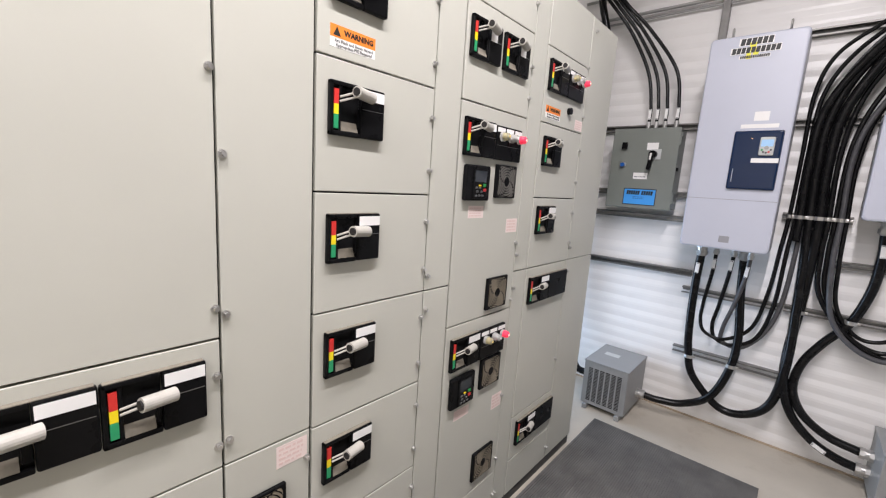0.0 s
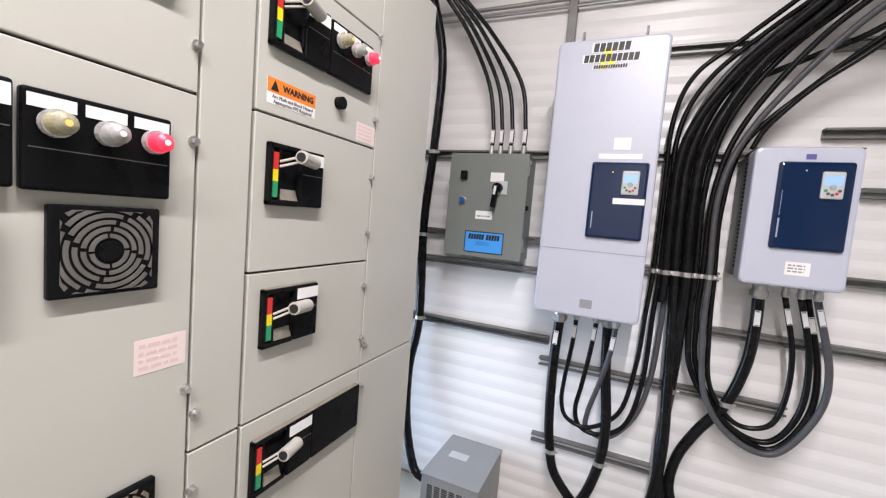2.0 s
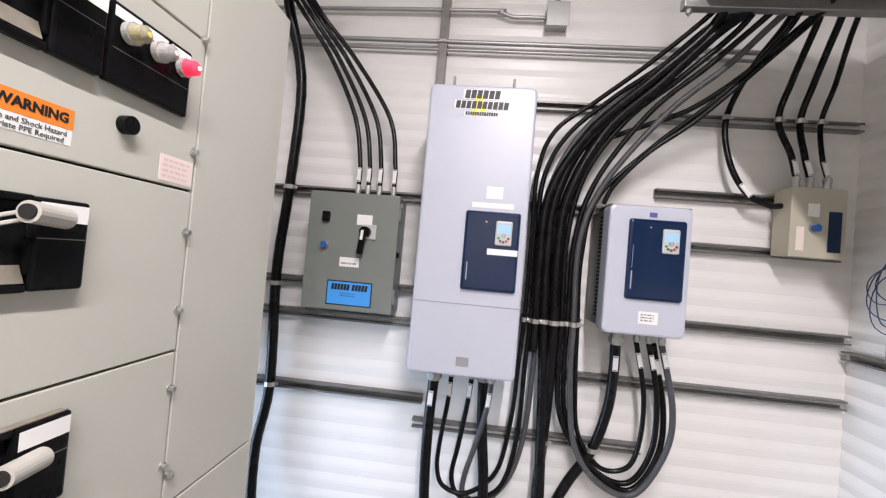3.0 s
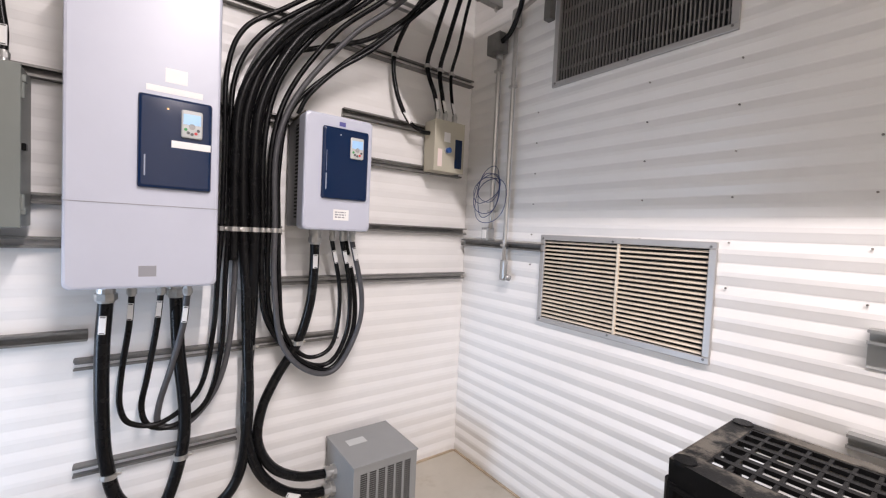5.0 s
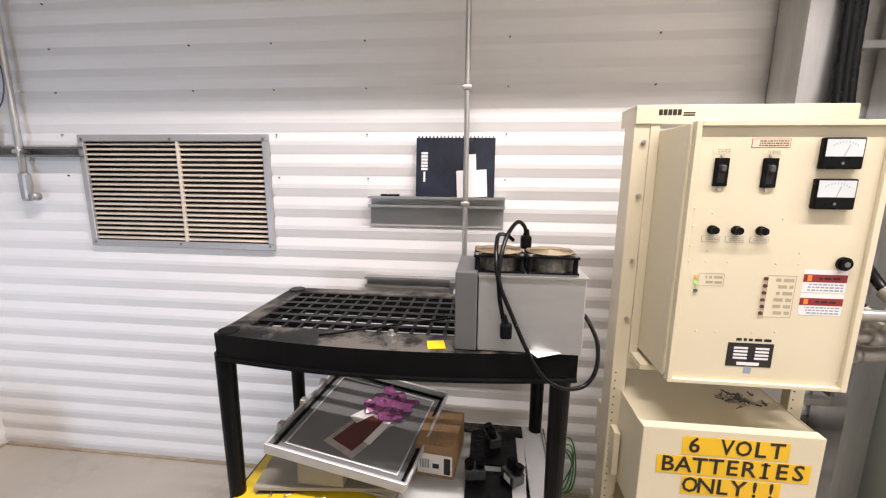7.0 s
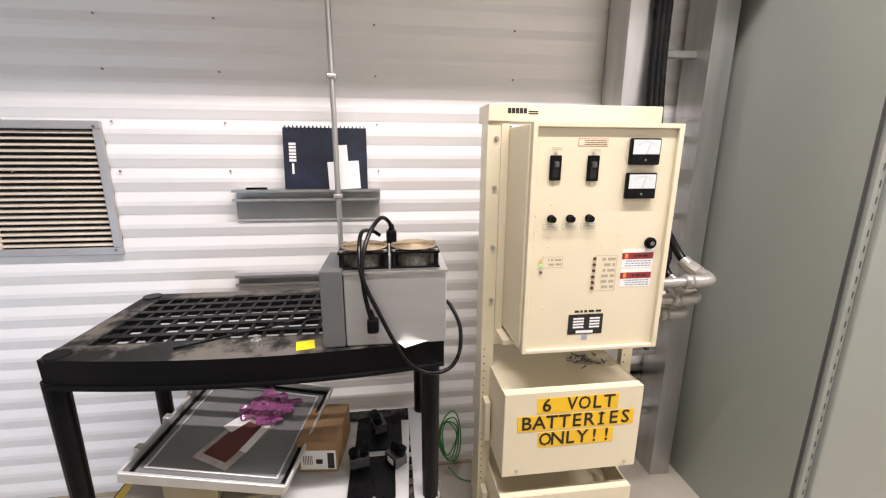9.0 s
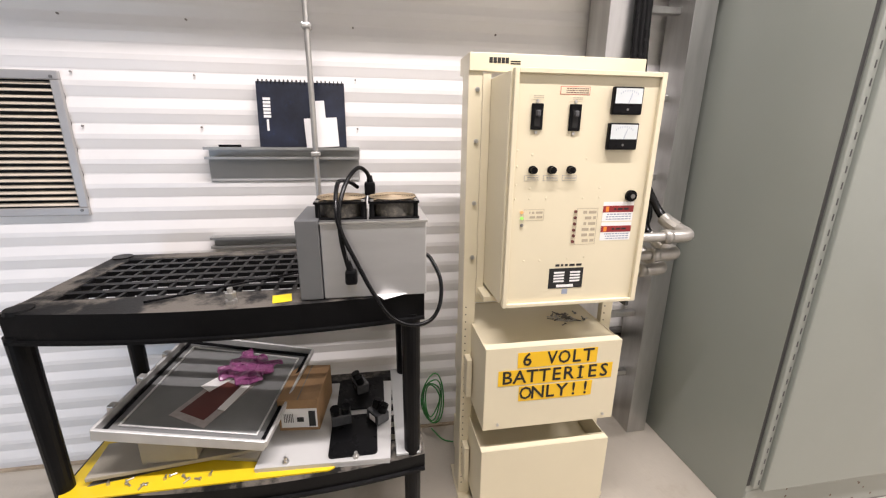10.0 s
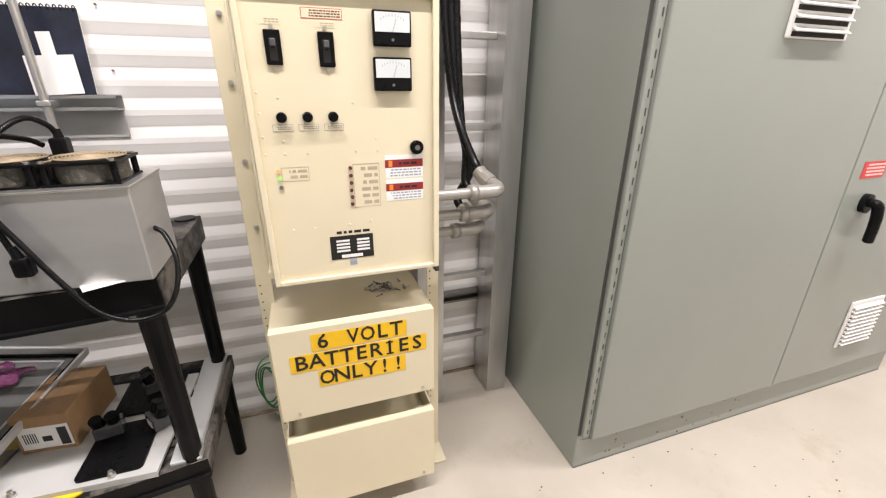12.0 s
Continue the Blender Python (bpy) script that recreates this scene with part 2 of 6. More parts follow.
structure("wall_west", merged([box(WEST - 0.1, WEST, SOUTH, 2.95, 0, CEILING), box(WEST - 0.1, WEST, 3.57, NORTH + 0.02, 0, CEILING), box(WEST - 0.1, WEST, 2.95, 3.57, 1.15, CEILING), box(WEST - 0.1, WEST, 2.95, 3.57, 0, 0.05)]), WALL, "plain white wall behind the switchgear")
structure("wall_south", box(WEST, EAST, SOUTH - 0.1, SOUTH, 0, CEILING), WALL, "plain white end wall")

TRIM = material("sealant_line", (0.40, 0.32, 0.23), 0.7, vary=0.2, scale=15)
structure("baseboard_east", box(EAST - DEPTH - 0.006, EAST + 0.01, SOUTH, NORTH - 0.01, 0.0, 0.010), TRIM, "tan sealant line at the foot of the wall")
structure("baseboard_north", box(WEST, EAST - DEPTH - 0.007, NORTH - 0.012, NORTH + 0.01, 0.0, 0.010), TRIM, "tan sealant line at the foot of the wall")

# cladding screws
SCREW_PAINT = material("weathered_screw", (0.24, 0.22, 0.20), 0.5, metal=0.4, per_object=0.5)
for col, y in enumerate((0.81, 1.31, 1.83, 2.19, 2.52, 3.12)):
    for row in range(6):
        z = 1.30 + row * 2 * BAND + (BAND if col % 2 else 0) * 0.0 + 0.012
        bm = cyl((EAST - DEPTH + 0.001, y, z), (EAST - DEPTH - 0.005, y, z), 0.0034, 6)
        part("screw", bm, SCREW_PAINT, wall_east)

# ---- louvres ----
GRILLE = material("grille_paint", (0.22, 0.21, 0.20), 0.4, vary=0.1)


def louvre(name, y0, y1, z0, z1, slats, upright, label):
    ob = thing(name, (EAST, y0, z0), label, "vent grille")
    f, x0 = 0.027, EAST - DEPTH - 0.012
    x1 = x0 + 0.014
    bm = bmesh.new()
    add_box(bm, x0, x1, y0, y1, z0, z0 + f, 0.003)
    add_box(bm, x0, x1, y0, y1, z1 - f, z1, 0.003)
    add_box(bm, x0, x1, y0, y0 + f, z0 + f, z1 - f, 0.003)
    add_box(bm, x0, x1, y1 - f, y1, z0 + f, z1 - f, 0.003)
    part("frame", bm, LOUVRE_FRAME, ob, "grey painted flange")
    for y in (y0 + 0.02, (y0 + y1) / 2, y1 - 0.02):
        for z in (z0 + 0.018, z1 - 0.018):
            part("screw", cyl((x0 + 0.001, y, z), (x0 - 0.003, y, z), 0.005, 8), STRUT, ob)
    # near-black sheets box in the opening and carry the shade behind the blades
    part("duct", box(EAST + 0.10, EAST + 0.12, y0, y1, z0, z1), DARK, ob, "near-black sheet for the shade behind the blades")
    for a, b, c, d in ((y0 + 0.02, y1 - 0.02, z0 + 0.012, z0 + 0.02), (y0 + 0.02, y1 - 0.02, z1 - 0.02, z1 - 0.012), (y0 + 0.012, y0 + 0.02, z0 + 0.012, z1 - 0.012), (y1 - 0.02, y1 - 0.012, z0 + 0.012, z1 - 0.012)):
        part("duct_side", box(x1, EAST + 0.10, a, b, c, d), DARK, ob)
    if not upright:
        mid = y0 + 0.47 * (y1 - y0)
        part("mullion", box(x0 + 0.002, x0 + 0.016, mid - 0.006, mid + 0.006, z0 + f, z1 - f, 0.002), SLAT, ob)
        first = None
        n = slats
        for k in range(n):
            z = z0 + f + (k + 0.5) * (z1 - z0 - 2 * f) / n
            for a, b in ((y0 + f, mid - 0.006), (mid + 0.006, y1 - f)):
                m = Matrix.Translation((x0 + 0.012, (a + b) / 2, z)) @ Matrix.Rotation(radians(-31), 4, "Y")
                part("slat", box(-0.0075, 0.0085, -(b - a) / 2, (b - a) / 2, -0.0012, 0.0012, 0.0, m), SLAT, ob)
    else:
        for k in range(slats):
            y = y0 + f + (k + 0.5) * (y1 - y0 - 2 * f) / slats
            part("fin", box(x0 + 0.004, x0 + 0.013, y - 0.0022, y + 0.0022, z0 + f, z1 - f), GRILLE, ob)
        for k in range(4):
            z = z0 + f + (k + 0.7) * (z1 - z0 - 2 * f) / 4.2
            part("cross_blade", box(x0 + 0.028, x0 + 0.045, y0 + f, y1 - f, z - 0.004, z + 0.004), STRUT, ob)
    return ob


louvre("louvre_vent", 2.222, 3.046, 1.018, 1.477, 20, False, "grey framed wall louvre with dusty beige blades")
louvre("grille_vent", 2.207, 3.032, 2.236, 2.70, 46, True, "dark high wall grille with upright fins")


# ---- struts and conduits ----
def strut_x(x0, x1, z, y1=NORTH, h=0.041, d=0.041):
    t, l = 0.003, 0.009
    y0 = y1 - d
    pr = [(y1, z - h / 2), (y1, z + h / 2), (y0, z + h / 2), (y0, z + h / 2 - l), (y0 + t, z + h / 2 - l), (y0 + t, z + h / 2 - t), (y1 - t, z + h / 2 - t), (y1 - t, z - h / 2 + t), (y0 + t, z - h / 2 + t), (y0 + t, z - h / 2 + l), (y0, z - h / 2 + l), (y0, z - h / 2)]
    ob = part("strut_channel", extrude_profile(pr, x0, x1, "x"), STRUT)
    return tagged(ob, "dull galvanized strut channel fixed to the ribbed wall", "strut", "wall struts")


def strut_y(y0, y1, z, x1, h=0.041, d=0.041, mat=STRUT):
    t, l = 0.003, 0.009
    x0 = x1 - d
    pr = [(x1, z - h / 2), (x1, z + h / 2), (x0, z + h / 2), (x0, z + h / 2 - l), (x0 + t, z + h / 2 - l), (x0 + t, z + h / 2 - t), (x1 - t, z + h / 2 - t), (x1 - t, z - h / 2 + t), (x0 + t, z - h / 2 + t), (x0 + t, z - h / 2 + l), (x0, z - h / 2 + l), (x0, z - h / 2)]
    ob = part("strut_channel", extrude_profile(pr, y0, y1, "y"), mat)
    return tagged(ob, "dull galvanized strut channel fixed to the ribbed wall", "strut", "wall struts")


for x0, x1, z in ((-1.15, 0.74, 1.968), (-1.15, -0.10, 1.52), (-1.15, -0.10, 1.36), (-1.15, -0.05, 1.003), (-0.09, 0.43, 0.89), (-0.09, 0.485, 0.47), (0.36, 0.66, 1.437), (0.96, EAST - 0.02, 1.475),
                  (0.60, EAST - 0.02, 1.19), (0.45, 0.965, 0.893), (0.952, 1.72, 2.07), (1.10, 1.75, 1.835), (0.95, EAST - 0.02, 2.42), (0.30, 0.72, 2.45)):
    strut_x(x0, x1, z)
strut_y(3.022, NORTH - 0.02, 1.407, EAST - DEPTH + 0.004)
upright = part("strut_channel", box(-0.115, -0.075, 3.655, NORTH, 2.42, CEILING, 0.002), STRUT)
tagged(upright, "upright galvanized strut rising to the ceiling", "strut", "wall struts")


def conduit(points, r, label, mat=GALV, name="conduit", clamps=()):
    ob = thing(name, points[0], label, "conduit")
    part("pipe", tube(points, r, 6, 12), mat, ob, smooth=True)
    for c in clamps:
        part("clamp", box(c[0] - r - 0.006, c[0] + r + 0.006, c[1] - r - 0.006, c[1] + r + 0.006, c[2] - 0.008, c[2] + 0.008, 0.004), BRIGHT, ob)
    return ob


conduit([(-1.2, 3.66, 2.735), (0.0, 3.66, 2.735), (1.35, 3.66, 2.735)], 0.011, "thin galvanized conduit along the north wall", clamps=((-0.095, 3.66, 2.735),))
conduit([(-1.2, 3.67, 2.700), (0.0, 3.67, 2.700), (1.35, 3.67, 2.700)], 0.008, "thin galvanized conduit along the north wall")
conduit([(-1.0, 3.67, 2.885), (0.10, 3.67, 2.90), (0.16, 3.67, 2.895), (0.23, 3.67, 2.872), (0.30, 3.67, 2.872), (0.395, 3.67, 2.872)], 0.010, "thin galvanized conduit bent down to a junction box")
jb = thing("junction_box", (0.44, 3.68, 2.82), "small square galvanized junction box on the wall", "junction box")
part("body", box(0.39, 0.487, 3.64, 3.70, 2.822, 2.932, 0.003), GALV, jb)
part("cover", box(0.386, 0.491, 3.635, 3.639, 2.818, 2.936, 0.002), GALV, jb)
part("stub", cyl((0.44, 3.67, 2.93), (0.44, 3.67, CEILING), 0.010, 12), GALV, jb, smooth=True)

c1 = conduit([(1.785, 3.407, 1.50), (1.785, 3.407, 2.0), (1.785, 3.407, 2.52)], 0.0145, "upright zinc conduit on the ribbed wall", BRIGHT, clamps=((1.785, 3.407, 1.60), (1.785, 3.407, 2.42)))
jb2 = thing("junction_box", (1.78, 3.42, 2.51), "dark grey cast junction box above a conduit", "junction box")
part("body", box(1.735, 1.81, 3.362, 3.47, 2.515, 2.63, 0.008), STRUT, jb2)
part("hub", cyl((1.785, 3.407, 2.49), (1.785, 3.407, 2.52), 0.020, 12), GALV, jb2, smooth=True)
part("cable", tube([(1.76, 3.37, 2.57), (1.76, 3.30, 2.60), (1.74, 3.22, 2.68), (1.70, 3.14, 2.80), (1.68, 3.10, 3.0)], 0.014), CABLE, jb2, "black cable leaving the box", smooth=True)
ob = thing("outlet_box", (1.79, 3.42, 1.425), "small outlet box with a white socket on a strut", "outlet box")
part("body", box(1.755, 1.81, 3.40, 3.455, 1.428, 1.505, 0.004), GALV, ob)
part("socket", box(1.75, 1.756, 3.41, 3.445, 1.44, 1.492, 0.002), WHITE_PL, ob, "white socket face")
c2 = conduit([(1.785, 3.283, 1.32), (1.785, 3.283, 2.0), (1.785, 3.283, 2.66)], 0.0125, "upright zinc conduit ending in an elbow fitting", BRIGHT, clamps=((1.785, 3.283, 1.407), (1.785, 3.283, 2.3)))
part("elbow_body", box(1.768, 1.802, 3.262, 3.302, 1.205, 1.325, 0.012), GALV, c2, "cast elbow fitting")
part("elbow_cap", cyl((1.785, 3.262, 1.225), (1.785, 3.235, 1.225), 0.017, 12), GALV, c2, smooth=True)
part("top_elbow", box(1.765, 1.805, 3.255, 3.305, 2.62, 2.73, 0.012), GALV, c2)
part("top_run", tube([(1.785, 3.26, 2.71), (1.785, 3.1, 2.74), (1.785, 2.7, 2.80), (1.785, 2.2, 2.86)], 0.0125), BRIGHT, c2, smooth=True)

# coil of thin blue wire hung over the conduit
coil = thing("wire_coil", (1.77, 3.41, 1.55), "loose coil of thin dark blue wire on a conduit", "wire")
for k in range(5):
    cy, cz, ry, rz = 3.415 + 0.02 * math.sin(k * 2.1), 1.70 + 0.04 * math.cos(k * 1.7), 0.095 + 0.022 * (k % 3), 0.085 + 0.022 * (k % 4)
    loop = [Vector((1.758 + 0.006 * math.sin(3 * a + k), cy + ry * math.cos(a + 0.1 * k), cz + rz * math.sin(a))) for a in [i * 2 * math.pi / 26 for i in range(27)]]
    bm = bmesh.new()
    add_tube(bm, loop, 0.0022, 6)
    part("loop", bm, material("blue_wire", (0.03, 0.05, 0.16), 0.4) if k == 0 else bpy.data.materials["blue_wire"], coil, smooth=True)

PX, PY = 1.735, 1.450
pipe_e = conduit([(PX, PY, 0.95), (PX, PY, 1.6), (PX, PY + 0.002, CEILING)], 0.0095, "slim upright conduit in front of a strut shelf", BRIGHT, clamps=((PX, PY, 1.228), (PX, PY, 1.62)))
part("standoff", box(PX + 0.008, 1.778, PY - 0.010, PY + 0.010, 1.220, 1.236, 0.002), BRIGHT, pipe_e)
part("connector", cyl((PX, PY, 0.942), (PX, PY, 0.966), 0.014, 14), BRIGHT, pipe_e)
duplex = thing("outlet_box", (PX, PY, 0.872), "dark steel outlet box with a white duplex socket", "outlet box")
part("body", box(PX - 0.020, PX + 0.030, PY - 0.052, PY + 0.052, 0.872, 0.942, 0.005), STRUT, duplex)
part("cover", box(PX - 0.0225, PX - 0.0205, PY - 0.050, PY + 0.050, 0.874, 0.940, 0.001), STRUT, duplex)
for dy in (-0.020, 0.020):
    face = part("socket", cyl((PX - 0.0225, PY + dy, 0.907), (PX - 0.0265, PY + dy, 0.907), 0.0165, 20), WHITE_PL, duplex, "white round socket face")
    for dz in (-0.006, 0.006):
        part("slot", box(PX - 0.0270, PX - 0.0264, PY + dy - 0.006, PY + dy + 0.004, 0.907 + dz - 0.0012, 0.907 + dz + 0.0012), DARK, face)

# ---- cable tray overhead ----
TRAY_Z = 2.76
tray = thing("cable_tray", (1.28, 3.35, TRAY_Z), "galvanized ladder cable tray hung under the ceiling", "cable tray")
for x in (0.93, 1.60):
    part("side_rail", box(x - 0.012, x + 0.012, SOUTH + 0.1, 3.42, TRAY_Z, TRAY_Z + 0.07, 0.003), GALV, tray)
for k in range(22):
    y = 3.38 - k * 0.29
    part("rung", box(0.94, 1.59, y - 0.018, y + 0.018, TRAY_Z + 0.004, TRAY_Z + 0.026, 0.003), GALV, tray)
for y in (3.33, 1.4, -0.6):
    part("trapeze", box(0.86, 1.70, y - 0.021, y + 0.021, TRAY_Z - 0.045, TRAY_Z - 0.003, 0.003), GALV, tray)
    for x in (0.885, 1.67):
        part("hanger_rod", cyl((x, y, TRAY_Z - 0.07), (x, y, CEILING), 0.005, 8), BRIGHT, tray, smooth=True)
        part("nut", cyl((x, y, TRAY_Z - 0.062), (x, y, TRAY_Z - 0.046), 0.011, 6), BRIGHT, tray)
tray_cables = thing("tray_cables", (1.27, 3.3, TRAY_Z + 0.03), "black cables laid side by side in the overhead tray", "cables")
for k in range(15):
    x = 0.965 + k * 0.0425
    r = 0.021 - 0.004 * ((k * 7) % 3) / 2
    part("cable", tube([(x, 3.30, TRAY_Z + 0.03 + r), (x + 0.006, 1.2, TRAY_Z + 0.03 + r), (x, -1.2, TRAY_Z + 0.03 + r), (x, SOUTH + 0.12, TRAY_Z + 0.03 + r)], r, 4, 8), CABLE_GREY if k % 5 == 2 else CABLE, tray_cables, smooth=True)
hanger = part("strut_channel", box(1.68, 1.72, 2.955, 2.995, 2.52, CEILING, 0.003), STRUT)
tagged(hanger, "short upright strut hanging from the ceiling", "strut", "wall struts")
bracket = part("strut_channel", box(-1.2, -0.48, 3.33, 3.372, 2.86, 2.90, 0.003), STRUT)
tagged(bracket, "galvanized strut carrying cables over the switchgear", "strut", "wall struts")


# ---- lettering ----
def letters(text, size, mat, parent, m, spacing=1.0, name="lettering", bold=0.0):
    """Flat letters of the built-in font; m carries their (x right, y up) plane to its place."""
    cu = bpy.data.curves.new(name, "FONT")
    cu.body, cu.size, cu.align_x, cu.align_y, cu.space_character, cu.offset = text, size, "CENTER", "CENTER", spacing, bold
    cu.extrude, cu.resolution_u = 0.0004, 2
    tmp = new("scrap", cu)
    me = bpy.data.meshes.new_from_object(tmp.evaluated_get(bpy.context.evaluated_depsgraph_get()))
    bpy.data.objects.remove(tmp)
    bpy.data.curves.remove(cu)
    bm = bmesh.new()
    bm.from_mesh(me)
    bpy.data.meshes.remove(me)
    bmesh.ops.transform(bm, matrix=m, verts=bm.verts)
    return part(name, bm, mat, parent)


def facing_east(x, y, z):      # lettering read by someone who looks west, on the switchgear
    return Matrix(((0, 0, 1, x), (1, 0, 0, y), (0, 1, 0, z), (0, 0, 0, 1)))


def facing_west(x, y, z):      # lettering read by someone who looks east
    return Matrix(((0, 0, -1, x), (-1, 0, 0, y), (0, 1, 0, z), (0, 0, 0, 1)))


def print_lines(parent, axis, at, a0, a1, z0, z1, rows, mat=INK, proud=0.0006, name="print", fill=0.85, seed=1):
    """Unreadable print: rows of short bars in one mesh. axis 'x' or 'y' is the one the face looks along; at its plane, proud outwards is signed."""
    rng, bm = random.Random(seed), bmesh.new()
    h = (z1 - z0) / rows
    for k in range(rows):
        z, s = z1 - (k + 0.5) * h, a0
        end = a0 + (a1 - a0) * (fill + (1 - fill) * rng.random() * 0.6)
        while s < end:
            w = h * rng.uniform(0.5, 1.6)
            e = min(s + w, end)
            lo, hi = sorted((at, at + proud))
            if axis == "x":
                add_box(bm, lo, hi, s, e, z - h * 0.25, z + h * 0.25)
            else:
                add_box(bm, s, e, lo, hi, z - h * 0.25, z + h * 0.25)
            s = e + h * 0.35
    return part(name, bm, mat, parent)

# ---- switchgear ----
FACE = -0.40
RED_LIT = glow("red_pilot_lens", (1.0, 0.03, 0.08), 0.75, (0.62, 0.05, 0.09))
CLEAR_LENS = material("clear_lens", (0.80, 0.79, 0.76), 0.10, vary=0.12, scale=90, grain=0.5, grain_scale=220)
AMBER_LENS = material("amber_lens", (0.76, 0.72, 0.50), 0.10, vary=0.15, scale=90, grain=0.5, grain_scale=220)
for lens in (CLEAR_LENS, AMBER_LENS):
    lens.node_tree.nodes["Principled BSDF"].inputs["Transmission Weight"].default_value = 0.62
CORE_AMBER = material("amber_core", (0.80, 0.62, 0.18), 0.3)
CORE_CLEAR = material("white_core", (0.80, 0.78, 0.74), 0.3)
CORE_RED = glow("lit_red_core", (1.0, 0.45, 0.40), 2.2, (0.6, 0.2, 0.2))
DUST = material("dust_film", (0.20, 0.178, 0.14), 0.8, vary=0.2, scale=40)
RING = material("filter_rings", (0.19, 0.16, 0.115), 0.7, vary=0.2, scale=50)
RING_GREY = material("clean_filter_rings", (0.115, 0.108, 0.096), 0.6, vary=0.2, scale=50)
LCD_DARK = material("dark_lcd", (0.03, 0.035, 0.04), 0.12, vary=0.05)
KEY = material("grey_keys", (0.07, 0.07, 0.073), 0.4)
KEY_GREEN = material("green_key", (0.02, 0.28, 0.07), 0.4)
KEY_RED = material("red_key", (0.55, 0.03, 0.03), 0.4)
LCD_LIT = glow("lit_lcd", (0.35, 0.62, 0.95), 0.55, (0.2, 0.3, 0.4))
HMI = material("pale_grey_plastic", (0.50, 0.51, 0.50), 0.35)


def operator(door, y0, y1, z1, up=True, h=0.122, extra=0.0, label_mid=False):
    """A disconnect operator: rim, recess, colour flag, grip, nameplate."""
    y0, y1 = (y0 + 0.004, y1 - 0.008) if y0 < 1.5 else (y0 + 0.007, y1 - (0.005 if extra else 0.012))
    z0 = z1 - h
    mid = y0 + 0.54 * (y1 - extra - y0)
    f = FACE + 0.003
    bm = bmesh.new()
    add_box(bm, f, f + 0.004, y0 + 0.002, mid, z0 + 0.002, z1 - 0.002)
    add_box(bm, f, f + 0.014, y0, mid, z1 - 0.011, z1, 0.003)
    add_box(bm, f, f + 0.014, y0, mid, z0, z0 + 0.011, 0.003)
    add_box(bm, f, f + 0.014, y0, y0 + 0.009, z0, z1, 0.003)
    add_box(bm, f, f + 0.012, y0 + 0.024, y0 + 0.030, z0 + 0.008, z1 - 0.008, 0.001)
    add_box(bm, f, f + 0.012, y0 + 0.08, mid, z0 + 0.02, z0 + 0.07, 0.004)
    part("bezel", bm, BLACK, door, "black moulded operator housing")
    part("nameplate_block", box(f, f + 0.016, mid + 0.001, y1 - extra, z0 + 0.001, z1 - 0.001, 0.004), BLACK, door)
    part("split_line", box(f + 0.0156, f + 0.0164, mid + 0.004, y1 - extra - 0.004, z0 + h * 0.56, z0 + h * 0.57), STRUT, door)
    if extra:
        part("blank_block", box(f, f + 0.016, y1 - extra + 0.002, y1, z0 + 0.001, z1 - 0.001, 0.004), BLACK, door)
    c0, c1, s0, s1 = y0 + 0.0105, y0 + 0.023, z0 + 0.016, z1 - 0.018
    for k, (nm, mat) in enumerate((("green_flag", GREEN), ("yellow_flag", LYELLOW), ("red_flag", RED))):
        a = s0 + (s1 - s0) * (0, 0.36, 0.62)[k]
        b = s0 + (s1 - s0) * (0.36, 0.62, 1.0)[k]
        part(nm, box(f + 0.006, f + 0.0124, c0, c1, a, b), mat, door)
    wedge = [(f + 0.004, z0 + 0.034), (f + 0.013, z0 + 0.012), (f + 0.004, z0 + 0.012)]
    part("recess_ledge", extrude_profile(wedge, y0 + 0.031, y0 + 0.078, "y"), DUST, door, "dusty sloping ledge")
    if z1 < 1.55:
        part("bezel_dust", box(f + 0.001, f + 0.013, y0 + 0.004, y1 - 0.004, z1 - 0.0006, z1 + 0.0008), DUST, door, "dust on the top edge")
    zc = z1 - (0.022 if up else 0.040)
    yc = y0 + 0.050
    bm = cyl((f + 0.044, yc, zc), (f + 0.030, yc + 0.056, zc - 0.004), 0.0135, 18)
    part("grip", bm, HANDLE, door, "grey round grip", smooth=False)
    bm = cyl((f + 0.0448, yc - 0.003, zc), (f + 0.044, yc + 0.0005, zc), 0.0092, 16)
    part("grip_bore", bm, DARK, door)
    bm = bmesh.new()
    for dz in (-0.005, 0.005):
        add_cyl(bm, (f + 0.012, y0 + 0.026, zc + dz - 0.018), (f + 0.036, yc + 0.018, zc + dz), 0.0026, 6)
    part("grip_arm", bm, HANDLE, door)
    if label_mid:
        part("paper_label", box(f + 0.0164, f + 0.0170, mid + 0.006, mid + 0.040, z1 - 0.056, z1 - 0.008), PAPER, door)
    else:
        part("paper_label", box(f + 0.0164, f + 0.0170, mid + 0.004, y1 - extra - 0.003, z1 - 0.031, z1 - 0.007), PAPER, door)
    return door


